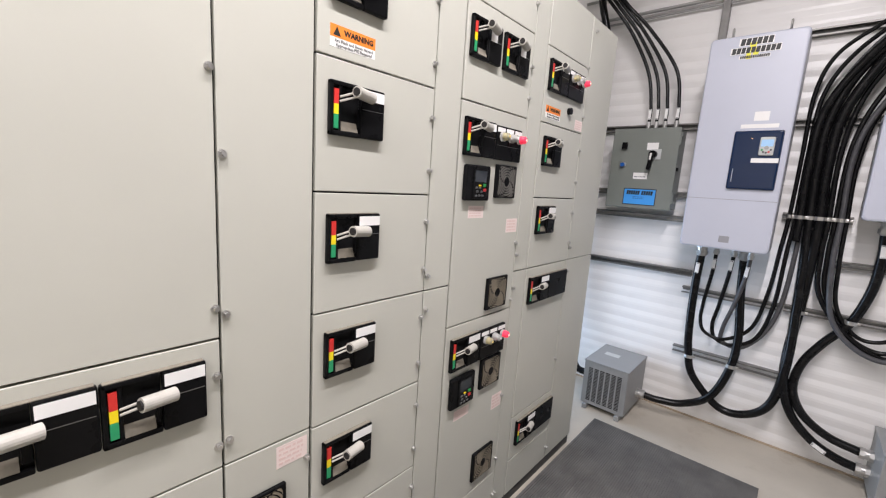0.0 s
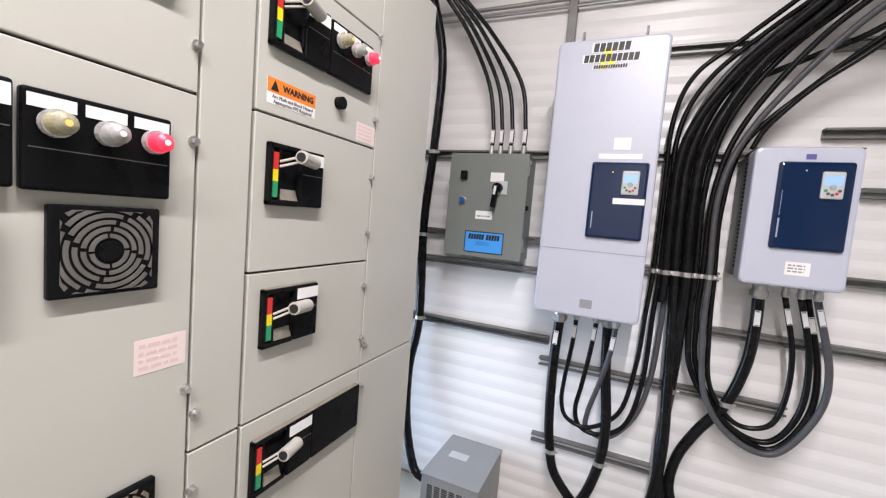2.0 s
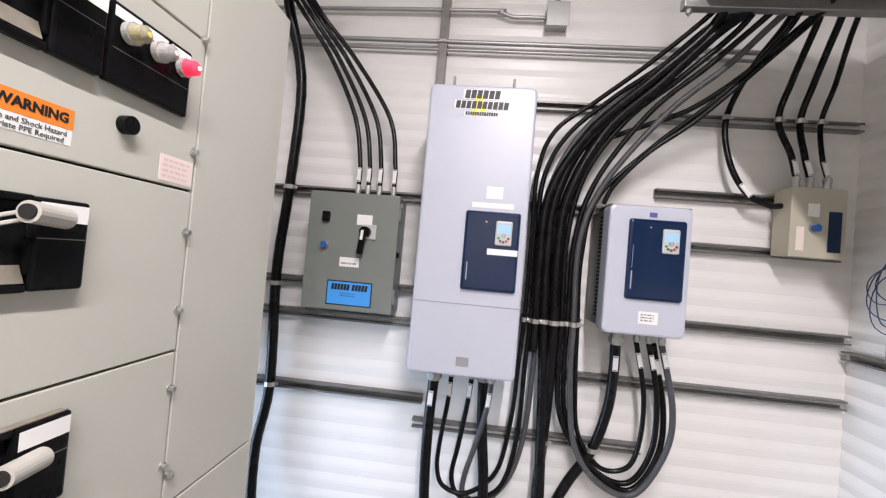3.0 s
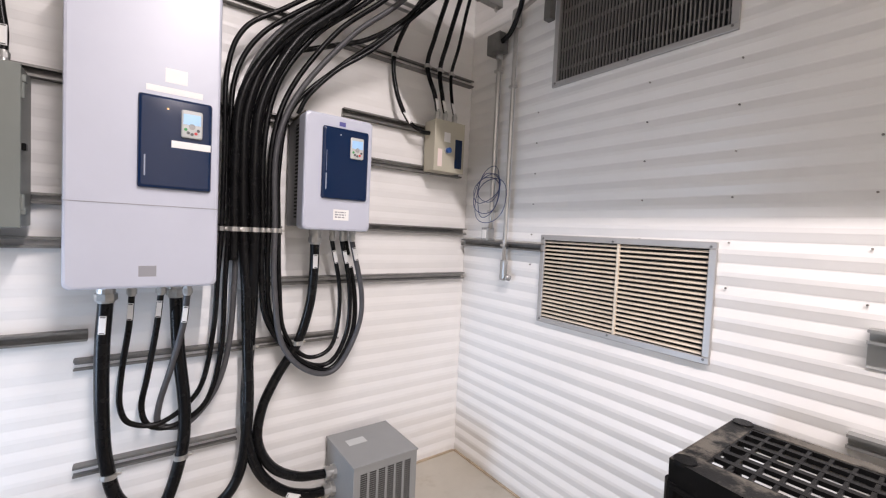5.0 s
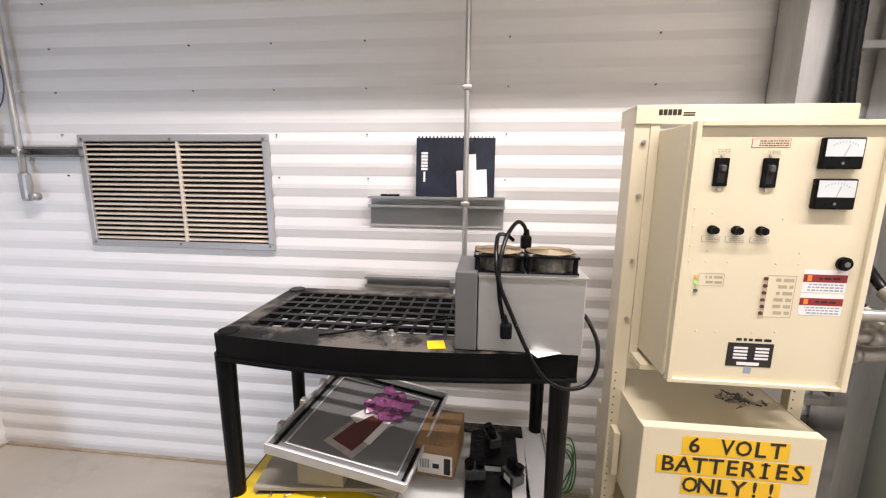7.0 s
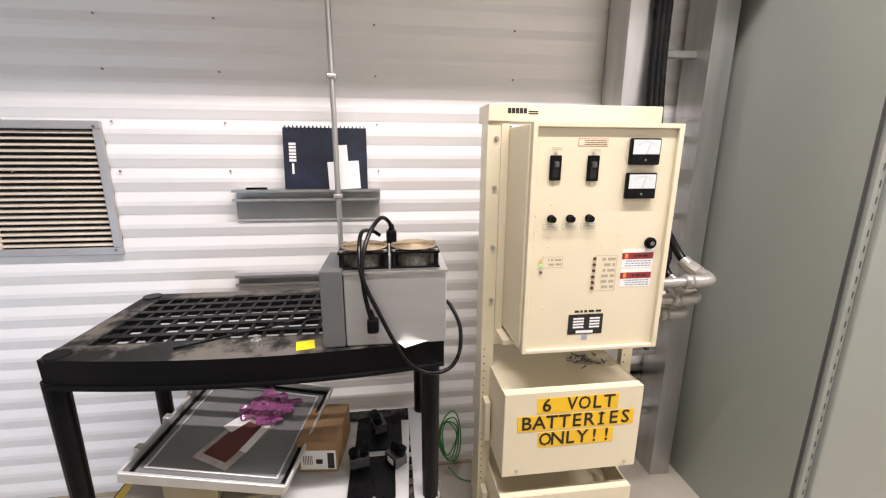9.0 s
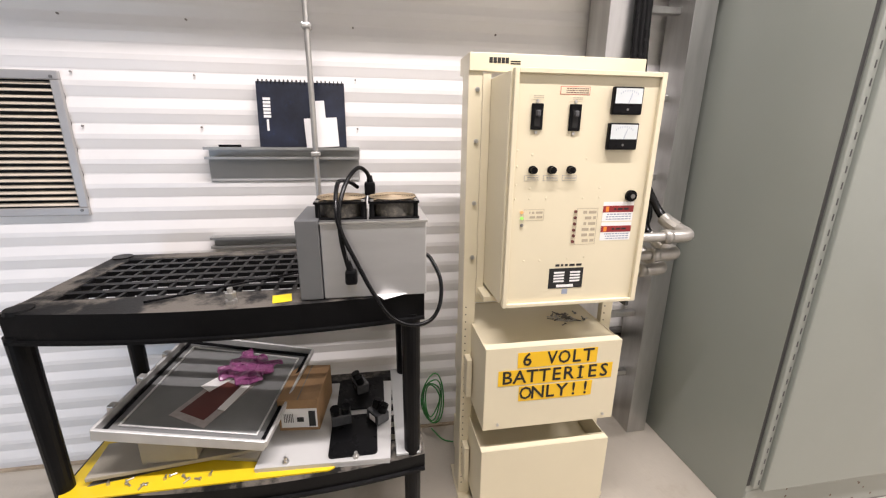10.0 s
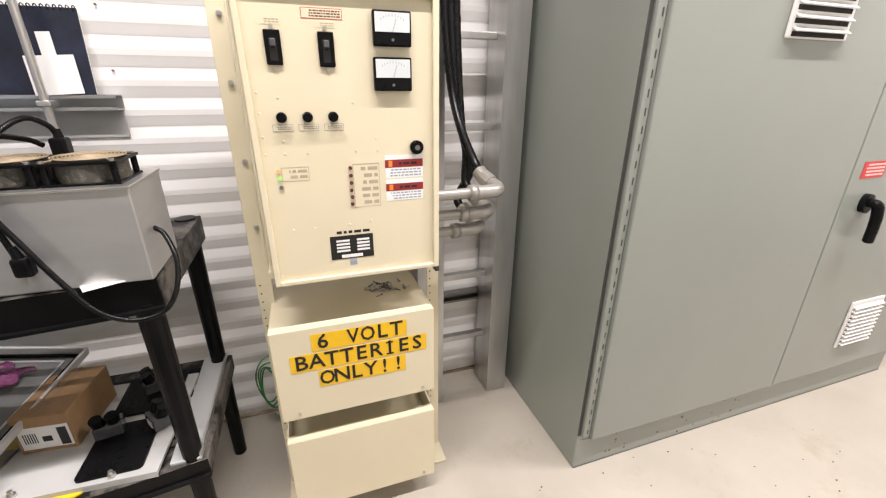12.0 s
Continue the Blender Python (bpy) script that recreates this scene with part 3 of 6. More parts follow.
def pilots(door, y0, y1, z1, h=0.118):
    y0, y1 = y0 - 0.010, y1 - 0.021
    f, z0 = FACE + 0.003, z1 - h
    part("pilot_plate", box(f, f + 0.014, y0, y1, z0, z1, 0.004), BLACK, door, "black plate with three pilot lights")
    part("split_line", box(f + 0.0136, f + 0.0144, y0 + 0.006, y1 - 0.006, z0 + h * 0.42, z0 + h * 0.43), STRUT, door)
    w = (y1 - y0) / 3
    for k, mat in enumerate((AMBER_LENS, CLEAR_LENS, RED_LIT)):
        y, z = y0 + (k + 0.5) * w, z1 - 0.038
        part("pilot_label", box(f + 0.014, f + 0.0148, y - w * 0.42, y + w * 0.42, z1 - 0.022, z1 - 0.007), PAPER, door)
        bm = cyl((f + 0.018, y, z), (f + 0.028, y, z), 0.0165, 18)
        part("pilot_collar", bm, CLEAR_LENS, door)
        bm = bmesh.new()
        add_cyl(bm, (f + 0.028, y, z), (f + 0.045, y, z), 0.0145, 18, 0.0125)
        add_cyl(bm, (f + 0.045, y, z), (f + 0.050, y, z), 0.0125, 18, 0.006)
        part("pilot_lens", bm, mat, door, "glowing red lens" if k == 2 else "clear ribbed lens")
        part("pilot_core", cyl((f + 0.0285, y, z), (f + 0.0512, y, z), 0.0052, 10, 0.004), (CORE_AMBER, CORE_CLEAR, CORE_RED)[k], door)


def filter_fan(door, y0, y1, z1, h=None):
    f = FACE + 0.003
    h = h or (y1 - y0) * 0.92
    z0 = z1 - h
    c = ((y0 + y1) / 2, (z0 + z1) / 2)
    part("fan_frame", box(f, f + 0.012, y0, y1, z0, z1, 0.003), BLACK, door, "square black fan guard")
    bm = bmesh.new()
    r, turn = 0.018, 0
    lim = min(y1 - y0, h) / 2 - 0.006
    while r < lim * 1.30:
        n = 40
        ring = [[], []]
        for k in range(n):
            a = 2 * math.pi * k / n
            for j, rr in enumerate((r, r + 0.0056)):
                dy, dz = rr * math.cos(a), rr * math.sin(a)
                dy, dz = max(-lim, min(lim, dy)), max(-lim, min(lim, dz))
                ring[j].append(bm.verts.new((f + 0.0135, c[0] + dy, c[1] + dz)))
        for k in range(n):
            if (k + turn) % 10 == 0:
                continue
            try:
                bm.faces.new((ring[0][k], ring[0][(k + 1) % n], ring[1][(k + 1) % n], ring[1][k]))
            except ValueError:
                pass
        r, turn = r + 0.0092, turn + 1
    out = bmesh.ops.extrude_face_region(bm, geom=bm.faces[:])
    bmesh.ops.translate(bm, vec=(-0.003, 0, 0), verts=[g for g in out["geom"] if isinstance(g, bmesh.types.BMVert)])
    part("filter_rings", bm, RING_GREY if z1 > 1.5 else RING, door, "dusty curved grille rings")
    part("fan_hub", cyl((f + 0.011, *c), (f + 0.0145, *c), 0.014, 16), BLACK, door)


def keypad(door, y0, y1, z1, z0):
    f = FACE + 0.003
    part("keypad_bezel", box(f, f + 0.018, y0, y1, z0, z1, 0.006), BLACK, door, "black starter keypad housing")
    a, b, c, d = y0 + 0.25 * (y1 - y0), y1 - 0.15 * (y1 - y0), z0 + 0.06 * (z1 - z0), z1 - 0.10 * (z1 - z0)
    part("keypad_face", box(f + 0.0175, f + 0.0215, a, b, c, d, 0.003), BLACK, door)
    part("keypad_screen", box(f + 0.0213, f + 0.0222, a + 0.008, b - 0.008, c + 0.56 * (d - c), d - 0.006), LCD_DARK, door)
    w = (b - a)
    for i, (u, v, mat) in enumerate(((0.78, 0.46, KEY_GREEN), (0.80, 0.30, KEY_RED), (0.45, 0.45, LYELLOW), (0.22, 0.37, KEY), (0.45, 0.37, KEY), (0.28, 0.24, KEY), (0.58, 0.24, KEY), (0.22, 0.10, KEY), (0.44, 0.11, KEY), (0.66, 0.11, KEY))):
        y, z = a + u * w, c + v * (d - c)
        hy, hz = (0.0075, 0.0052) if i < 2 else ((0.0065, 0.0026) if i == 2 else (0.0062, 0.0036))
        part("key", box(f + 0.0212, f + 0.0235, y - hy, y + hy, z - hz, z + hz, 0.0022), mat, door)
        if mat is KEY:
            # a thin pale bar paints the glint near the key's top edge
            part("key_glint", box(f + 0.0233, f + 0.0239, y - hy * 0.6, y + hy * 0.6, z + hz * 0.45, z + hz * 0.7), HMI, door, "pale bar painted as a glint on the key")


def slip(door, y0, y1, z0, z1, mat=PINK, rows=4):
    f = FACE + 0.003
    part("paper_slip", box(f, f + 0.0006, y0, y1, z0, z1), mat, door)
    print_lines(door, "x", f + 0.0006, y0 + 0.006, y1 - 0.006, z0 + 0.004, z1 - 0.004, rows, material("pale_red_print", (0.72, 0.54, 0.50), 0.6) if "pale_red_print" not in bpy.data.materials else bpy.data.materials["pale_red_print"], 0.0003, seed=int(y0 * 1000))


GREY_INK = material("grey_print", (0.10, 0.10, 0.10), 0.6)


def warning(door, y0, y1, z0, z1):
    f = FACE + 0.003
    h = z1 - z0
    part("warning_label", box(f, f + 0.0006, y0, y1, z0, z1), PAPER, door)
    part("warning_band", box(f + 0.0006, f + 0.0010, y0, y1, z0 + 0.44 * h, z1), ORANGE, door)
    letters("WARNING", h * 0.36, INK, door, facing_east(f + 0.0013, y0 + 0.62 * (y1 - y0), z0 + 0.72 * h), 1.0, bold=0.0006)
    tri = [(y0 + 0.008, z0 + 0.52 * h), (y0 + 0.008 + 0.42 * h, z0 + 0.52 * h), (y0 + 0.008 + 0.21 * h, z0 + 0.94 * h)]
    bm = bmesh.new()
    bm.faces.new([bm.verts.new((f + 0.0013, y, z)) for y, z in tri])
    part("warning_triangle", bm, INK, door)
    for text, v in (("Arc Flash and Shock Hazard", 0.30), ("Appropriate PPE Required", 0.11)):
        letters(text, h * 0.20, GREY_INK, door, facing_east(f + 0.0010, y0 + 0.52 * (y1 - y0), z0 + v * h), 1.0)


def section(y0, y1, split, doors, ways, latches, label):
    """One switchgear section: carcass, unit doors left of split, wireway doors right of it. Returns the doors by their top."""
    ob = thing("switchgear_section", (FACE - 0.27, (y0 + y1) / 2, 0), label, "switchgear", "switchgear line-up")
    part("carcass", box(-0.95, FACE - 0.012, y0, y1, 0.05, 2.30, 0.003), MCC_PAINT, ob)
    part("gap_shadow", box(FACE - 0.0115, FACE - 0.008, y0 + 0.001, y1 - 0.001, 0.052, 2.296), DARK, ob, "dark gaps between doors")
    part("plinth", box(-0.94, FACE - 0.006, y0, y1, 0.0, 0.05, 0.002), MCC_EDGE, ob, "dark base channel")
    made = {}
    for z0, z1 in doors:
        made[z1] = part("unit_door", box(FACE - 0.010, FACE + 0.003, y0 + 0.0028, split - 0.0026, z0 + 0.0022, z1 - 0.0022, 0.0018), MCC_PAINT, ob)
    for z0, z1 in ways:
        made[-z1] = part("wireway_door", box(FACE - 0.010, FACE + 0.0025, split + 0.0026, y1 - 0.0028, z0 + 0.0022, z1 - 0.0022, 0.0018), MCC_PAINT, ob)
    for y, z in latches:
        bm = bmesh.new()
        add_cyl(bm, (FACE + 0.002, y, z), (FACE + 0.006, y, z), 0.0085, 12)
        add_cyl(bm, (FACE + 0.006, y, z), (FACE + 0.015, y, z), 0.0055, 6)
        part("latch", bm, BRIGHT, ob, "zinc quarter-turn latch")
    return ob, made


TOPZ = 2.297
ob, d = section(0.20, 1.045, 0.838, [(0.06, 0.866), (0.866, 1.158), (1.158, TOPZ)], [(0.06, 0.866), (0.866, TOPZ)],
                [(0.829, 1.684), (0.849, 1.53), (0.829, 1.224), (0.849, 1.208), (0.829, 1.079), (0.850, 0.925), (0.829, 0.92), (1.034, 0.79), (0.849, 1.95)],
                "light grey switchgear section with one tall blank door")
operator(d[1.158], 0.637, 0.813, 1.126, False)
operator(d[1.158], 0.459, 0.647, 1.130, False)
slip(d[-0.866], 0.955, 1.035, 0.795, 0.852)
filter_fan(d[-0.866], 0.862, 0.975, 0.757)

ob, d = section(1.047, 1.555, 1.433, [(0.06, 0.25), (0.25, 0.555), (0.555, 0.860), (0.860, 1.163), (1.163, 1.462), (1.462, 1.768), (1.768, 2.07), (2.07, TOPZ)], [(0.06, 1.162), (1.162, TOPZ)],
                [(1.424, z) for z in (2.0, 1.833, 1.684, 1.534, 1.382, 1.235, 1.08, 0.926, 0.78, 0.624, 0.48, 0.30)] + [(1.444, 1.21), (1.444, 1.10), (1.444, 2.1)],
                "light grey switchgear section with stacked breaker units")
for top, up in ((2.07, False), (1.768, True), (1.462, False), (1.163, False), (0.860, False), (0.555, False)):
    operator(d[top], 1.073, 1.242, top - 0.051 - (0.01 if top > 2 else 0), up)
warning(d[2.07], 1.081, 1.209, 1.790, 1.838)

ob, d = section(1.557, 2.064, 1.959, [(0.06, 0.25), (0.25, 1.009), (1.009, 1.765), (1.765, 2.07), (2.07, TOPZ)], [(0.06, 1.16), (1.16, TOPZ)],
                [(1.951, 2.173), (1.951, 1.839), (1.951, 1.95), (1.951, 1.28), (1.951, 1.045), (1.969, 1.09), (1.951, 0.62), (1.951, 0.32), (1.951, 0.14), (1.969, 1.23), (1.951, 1.69), (1.969, 0.14)],
                "light grey switchgear section with two soft starter units")
operator(d[2.07], 1.567, 1.742, 2.018, True, label_mid=True)
operator(d[2.07], 1.748, 1.925, 2.018, True, label_mid=True)
operator(d[1.765], 1.567, 1.748, 1.716, True)
pilots(d[1.765], 1.752, 1.930, 1.712)
keypad(d[1.765], 1.586, 1.720, 1.567, 1.448)
filter_fan(d[1.765], 1.767, 1.897, 1.579)
slip(d[1.765], 1.629, 1.716, 1.387, 1.430)
slip(d[1.765], 1.872, 1.950, 1.326, 1.380)
filter_fan(d[1.765], 1.767, 1.902, 1.158)
operator(d[1.009], 1.573, 1.752, 0.962, False)
pilots(d[1.009], 1.757, 1.935, 0.958)
keypad(d[1.009], 1.590, 1.726, 0.812, 0.692)
filter_fan(d[1.009], 1.770, 1.904, 0.832)
slip(d[1.009], 1.632, 1.722, 0.628, 0.668)
slip(d[1.009], 1.880, 1.952, 0.575, 0.640)
filter_fan(d[1.009], 1.768, 1.905, 0.428)

ob, d = section(2.066, 2.775, 2.462, [(0.06, 0.24), (0.24, 0.46), (0.46, 1.16), (1.16, 1.464), (1.464, 1.772), (1.772, 2.066), (2.066, TOPZ)], [(0.06, 1.16), (1.16, TOPZ)],
                [(2.452, z) for z in (2.067, 1.847, 1.692, 1.543, 1.394, 1.247, 1.06, 0.636, 0.36, 0.13)] + [(2.472, 1.22), (2.472, 1.10), (2.472, 0.12), (2.50, 2.241)],
                "light grey end section of the switchgear with side panel")
operator(d[2.066], 2.080, 2.255, 2.020, True)
pilots(d[2.066], 2.259, 2.432, 2.018)
warning(d[2.066], 2.092, 2.223, 1.793, 1.842)
part("key_knob", cyl((FACE + 0.003, 2.300, 1.849), (FACE + 0.018, 2.300, 1.849), 0.0145, 18), BLACK, d[2.066], "round black push button")
slip(d[2.066], 2.376, 2.456, 1.780, 1.826)
operator(d[1.772], 2.088, 2.258, 1.720, True)
operator(d[1.464], 2.090, 2.263, 1.430, False)
operator(d[1.16], 2.082, 2.452, 1.118, False, h=0.122, extra=0.19)
operator(d[0.46], 2.095, 2.458, 0.430, False, h=0.122, extra=0.19)

# ---- rubber mat ----
mat_ob = thing("rubber_mat", (0.05, 1.0, 0), "dusty dark grey ribbed rubber switchboard mat", "mat")
part("sheet", box(-0.385, 0.500, -0.6, 3.16, 0.0, 0.005), RUBBER, mat_ob)
bm = bmesh.new()
for k in range(75):
    x = -0.375 + k * 0.01165
    add_box(bm, x, x + 0.0055, -0.59, 3.15, 0.004, 0.0085)
tagged(part("ribs", bm, RUBBER, mat_ob), kind="stuff")

# ---- drives on the north wall ----
DRIVE_SIDE = material("drive_chassis", (0.17, 0.17, 0.175), 0.45, vary=0.1, metal=0.4)
SILVER_TXT = material("pale_print", (0.30, 0.34, 0.42), 0.5)
GREY_PLATE = material("grey_nameplate", (0.28, 0.28, 0.30), 0.4)
LOGO_YELLOW = material("logo_yellow", (0.80, 0.75, 0.05), 0.5)
LED_AMBER = glow("amber_led", (1.0, 0.5, 0.15), 2.0)


def hmi_pad(parent, x0, x1, z0, z1, y):
    part("display_pad", box(x0, x1, y - 0.010, y, z0, z1, 0.006), HMI, parent, "pale grey operator pad")
    part("display_screen", box(x0 + 0.006, x1 - 0.006, y - 0.0112, y - 0.0098, z0 + 0.48 * (z1 - z0), z1 - 0.014), LCD_LIT, parent, "lit blue display")
    for k in range(5):
        a = radians(200 + 35 * k)
        cx, cz = (x0 + x1) / 2 + 0.020 * math.cos(a), z0 + 0.036 + 0.022 * math.sin(a)
        part("pad_key", cyl((cx, y - 0.0095, cz), (cx, y - 0.012, cz), 0.0052, 10), (KEY_GREEN, KEY, KEY, KEY_RED, KEY)[k], parent)
    part("pad_dial", cyl(((x0 + x1) / 2, y - 0.0095, z0 + 0.040), ((x0 + x1) / 2, y - 0.0115, z0 + 0.040), 0.010, 14), CLEAR_LENS, parent)


CAST_ZINC = material("cast_zinc", (0.46, 0.455, 0.44), 0.36, metal=0.65, vary=0.12, scale=50)


def gland(parent, x, y, z, r, down=True, name="cable_gland"):
    s = (-1 if down else 1) * (1.3 if r > 0.02 else 1.0)
    bm = bmesh.new()
    add_cyl(bm, (x, y, z), (x, y, z + s * 0.016), r * 1.30, 6)
    add_cyl(bm, (x, y, z + s * 0.016), (x, y, z + s * 0.030), r * 1.16, 16)
    add_cyl(bm, (x, y, z + s * 0.030), (x, y, z + s * 0.048), r * 1.42, 8)
    add_cyl(bm, (x, y, z + s * 0.048), (x, y, z + s * 0.056), r * 1.25, 16, r * 1.04)
    return part(name, bm, CAST_ZINC, parent, "zinc cable gland")


def letter_blocks(parent, x0, x1, z0, z1, y, n, mat, seed, name="logo_mark"):
    """A company mark as plain slanted blocks."""
    rng, bm = random.Random(seed), bmesh.new()
    w = (x1 - x0) / n
    for k in range(n):
        a, b = x0 + k * w + 0.09 * w, x0 + (k + 1) * w - 0.09 * w
        lean = 0.12 * (z1 - z0)
        add_prism = [(a, z0), (b, z0), (b + lean, z1), (a + lean, z1)]
        lo = [bm.verts.new((x, y, z)) for x, z in add_prism]
        hi = [bm.verts.new((x, y - 0.0006, z)) for x, z in add_prism]
        bm.faces.new(hi)
        for q in range(4):
            bm.faces.new((lo[q], lo[(q + 1) % 4], hi[(q + 1) % 4], hi[q]))
    return part(name, bm, mat, parent)


def rounded_slab(x0, x1, y0, y1, z0, z1, r, n=5):
    """A slab with rounded corners in its front outline and a softened front rim."""
    out = []
    for cx, cz, a0 in ((x1 - r, z1 - r, 0), (x0 + r, z1 - r, 90), (x0 + r, z0 + r, 180), (x1 - r, z0 + r, 270)):
        out += [(cx + r * math.cos(radians(a0 + 90 * k / n)), cz + r * math.sin(radians(a0 + 90 * k / n))) for k in range(n + 1)]
    bm = bmesh.new()
    c = ((x0 + x1) / 2, (z0 + z1) / 2)
    rings = []
    for y, s in ((y1, 0.0), (y0 + 0.010, 0.0), (y0 + 0.003, 0.003), (y0, 0.010)):
        rings.append([bm.verts.new((x - s * (1 if x > c[0] else -1), y, z - s * (1 if z > c[1] else -1))) for x, z in out])
    m = len(out)
    for a, b in zip(rings, rings[1:]):
        for k in range(m):
            bm.faces.new((a[k], a[(k + 1) % m], b[(k + 1) % m], b[k]))
    bm.faces.new(rings[0])
    bm.faces.new(rings[-1][::-1])
    return bm


big = thing("motor_drive", (0.13, 3.6, 1.226), "tall pale grey-blue variable speed drive with navy front panel", "motor drive", "wall drives")
part("cover", rounded_slab(-0.086, 0.343, 3.335, 3.56, 1.226, 2.388, 0.022), DRIVE, big)
part("chassis", box(-0.074, 0.331, 3.56, 3.662, 1.236, 2.380, 0.004), DRIVE_SIDE, big, "grey metal chassis against the struts")
part("seam", box(-0.083, 0.340, 3.3338, 3.336, 1.5095, 1.5120), GREY_PLATE, big, "joint line of the lower cover")
panel = part("front_panel", rounded_slab(0.100, 0.316, 3.318, 3.336, 1.570, 1.884, 0.010), NAVY, big, "glossy navy panel")
hmi_pad(panel, 0.221, 0.285, 1.752, 1.848, 3.318)
part("strip_label", box(0.194, 0.312, 3.3172, 3.3180, 1.714, 1.738), PAPER, panel)
part("power_led", cyl((0.183, 3.3185, 1.842), (0.183, 3.3165, 1.842), 0.0028, 8), LED_AMBER, panel)
part("model_bar", box(0.118, 0.122, 3.3172, 3.3180, 1.61, 1.68), SILVER_TXT, panel)
for a, b, c, e in ((0.174, 0.239, 1.936, 1.984), (0.121, 0.286, 1.898, 1.919)):
    part("paper_label", box(a, b, 3.3342, 3.3350, c, e), PAPER, big)
part("nameplate", box(0.108, 0.158, 3.3342, 3.3350, 1.266, 1.303), GREY_PLATE, big)
part("logo_backing", merged([box(0.050, 0.200, 3.3345, 3.3350, 2.3305, 2.3695), box(0.0165, 0.2355, 3.3345, 3.3350, 2.2895, 2.3245), box(0.059, 0.195, 3.3345, 3.3350, 2.2635, 2.2805)]), PAPER, big, "white backing of a company mark")
part("logo_bolt", merged([box(0.10, 0.128, 3.3341, 3.3345, 2.30, 2.345), box(0.118, 0.142, 3.3341, 3.3345, 2.28, 2.315), box(0.09, 0.11, 3.3341, 3.3345, 2.262, 2.295)]), LOGO_YELLOW, big, "yellow flash in the mark")
letter_blocks(big, 0.054, 0.196, 2.333, 2.367, 3.3341, 6, INK, 3)
letter_blocks(big, 0.020, 0.232, 2.292, 2.322, 3.3338, 10, INK, 5)
letter_blocks(big, 0.062, 0.192, 2.265, 2.279, 3.3341, 14, INK, 7)
for x in (-0.002, 0.253):
    bm = bmesh.new()
    add_cyl(bm, (x, 3.45, 2.384), (x, 3.45, 2.425), 0.008, 10)
    add_tube(bm, [Vector((x, 3.45 + 0.016 * math.sin(a), 2.446 - 0.020 * math.cos(a))) for a in [i * 2 * math.pi / 14 for i in range(15)]], 0.005, 8)
    part("lifting_eye", bm, BRIGHT, big, smooth=True)
for x, y, r in ((0.014, 3.50, 0.024), (0.088, 3.52, 0.0115), (0.178, 3.52, 0.0125), (0.228, 3.55, 0.024), (0.262, 3.48, 0.0125)):
    gland(big, x, y, 1.228, r)

small = thing("motor_drive", (0.82, 3.6, 1.45), "small pale grey-blue variable speed drive with navy front panel", "motor drive", "wall drives")
part("cover", rounded_slab(0.664, 0.977, 3.37, 3.455, 1.450, 1.957, 0.02), DRIVE, small)
part("chassis", box(0.676, 0.966, 3.455, 3.662, 1.462, 1.95, 0.004), DRIVE_SIDE, small, "dark vented chassis")
for k in range(26):
    z = 1.50 + k * 0.0165
    part("side_slot", box(0.6735, 0.6765, 3.50, 3.535, z, z + 0.008), DARK, small)
panel = part("front_panel", rounded_slab(0.738, 0.952, 3.354, 3.371, 1.590, 1.904, 0.010), NAVY, small, "glossy navy panel")
hmi_pad(panel, 0.859, 0.922, 1.774, 1.869, 3.354)
part("power_led", cyl((0.815, 3.3545, 1.872), (0.815, 3.3525, 1.872), 0.0028, 8), WHITE_PL, panel)
part("model_bar", box(0.752, 0.757, 3.3532, 3.3540, 1.63, 1.70), SILVER_TXT, panel)
part("model_line", box(0.7535, 0.7550, 3.3532, 3.3540, 1.71, 1.80), SILVER_TXT, panel)
part("paper_label", box(0.798, 0.871, 3.3692, 3.3700, 1.497, 1.545), PAPER, small)
print_lines(small, "y", 3.3692, 0.806, 0.862, 1.505, 1.538, 3, GREY_PLATE, -0.0005, seed=9)
part("badge", box(0.813, 0.842, 3.3692, 3.3700, 1.913, 1.932), material("violet_badge", (0.10, 0.10, 0.30), 0.4), small)
part("top_lip", box(0.672, 0.985, 3.40, 3.60, 1.957, 1.962, 0.002), DUST, small, "dusty top plate")
for x, y, r in ((0.778, 3.54, 0.023), (0.866, 3.55, 0.011), (0.914, 3.54, 0.011), (0.944, 3.57, 0.011), (0.962, 3.53, 0.012)):
    gland(small, x, y, 1.452, r)

# ---- control box ----
ctrl = thing("control_box", (-0.41, 3.6, 1.42), "grey-green metal control box with rotary switch", "control box")
part("body", box(-0.612, -0.205, 3.512, 3.66, 1.42, 1.94, 0.004), BOXGREY, ctrl)
door = part("door", box(-0.618, -0.203, 3.50, 3.5115, 1.414, 1.944, 0.004), BOXGREY, ctrl)
part("toggle", box(-0.548, -0.515, 3.478, 3.50, 1.808, 1.852, 0.004), BLACK, door)
bm = bmesh.new()
add_cyl(bm, (-0.530, 3.50, 1.703), (-0.530, 3.488, 1.703), 0.018, 16)
part("button_ring", bm, BRIGHT, door)
part("blue_button", cyl((-0.530, 3.489, 1.703), (-0.530, 3.474, 1.703), 0.0135, 16), material("blue_button", (0.02, 0.10, 0.35), 0.3), door)
part("upper_label", box(-0.392, -0.322, 3.4990, 3.4998, 1.802, 1.848), PAPER, door)
part("lower_label", box(-0.456, -0.366, 3.4990, 3.4998, 1.610, 1.652), PAPER, door)
print_lines(door, "y", 3.4990, -0.448, -0.374, 1.618, 1.632, 1, GREY_PLATE, -0.0005, seed=2)
part("switch_plate", box(-0.365, -0.300, 3.494, 3.50, 1.740, 1.806, 0.003), HMI, door)
part("switch_boss", cyl((-0.345, 3.496, 1.772), (-0.345, 3.466, 1.772), 0.024, 18), BLACK, door)
m = Matrix.Translation((-0.348, 3.462, 1.755)) @ Matrix.Rotation(radians(6), 4, "Y")
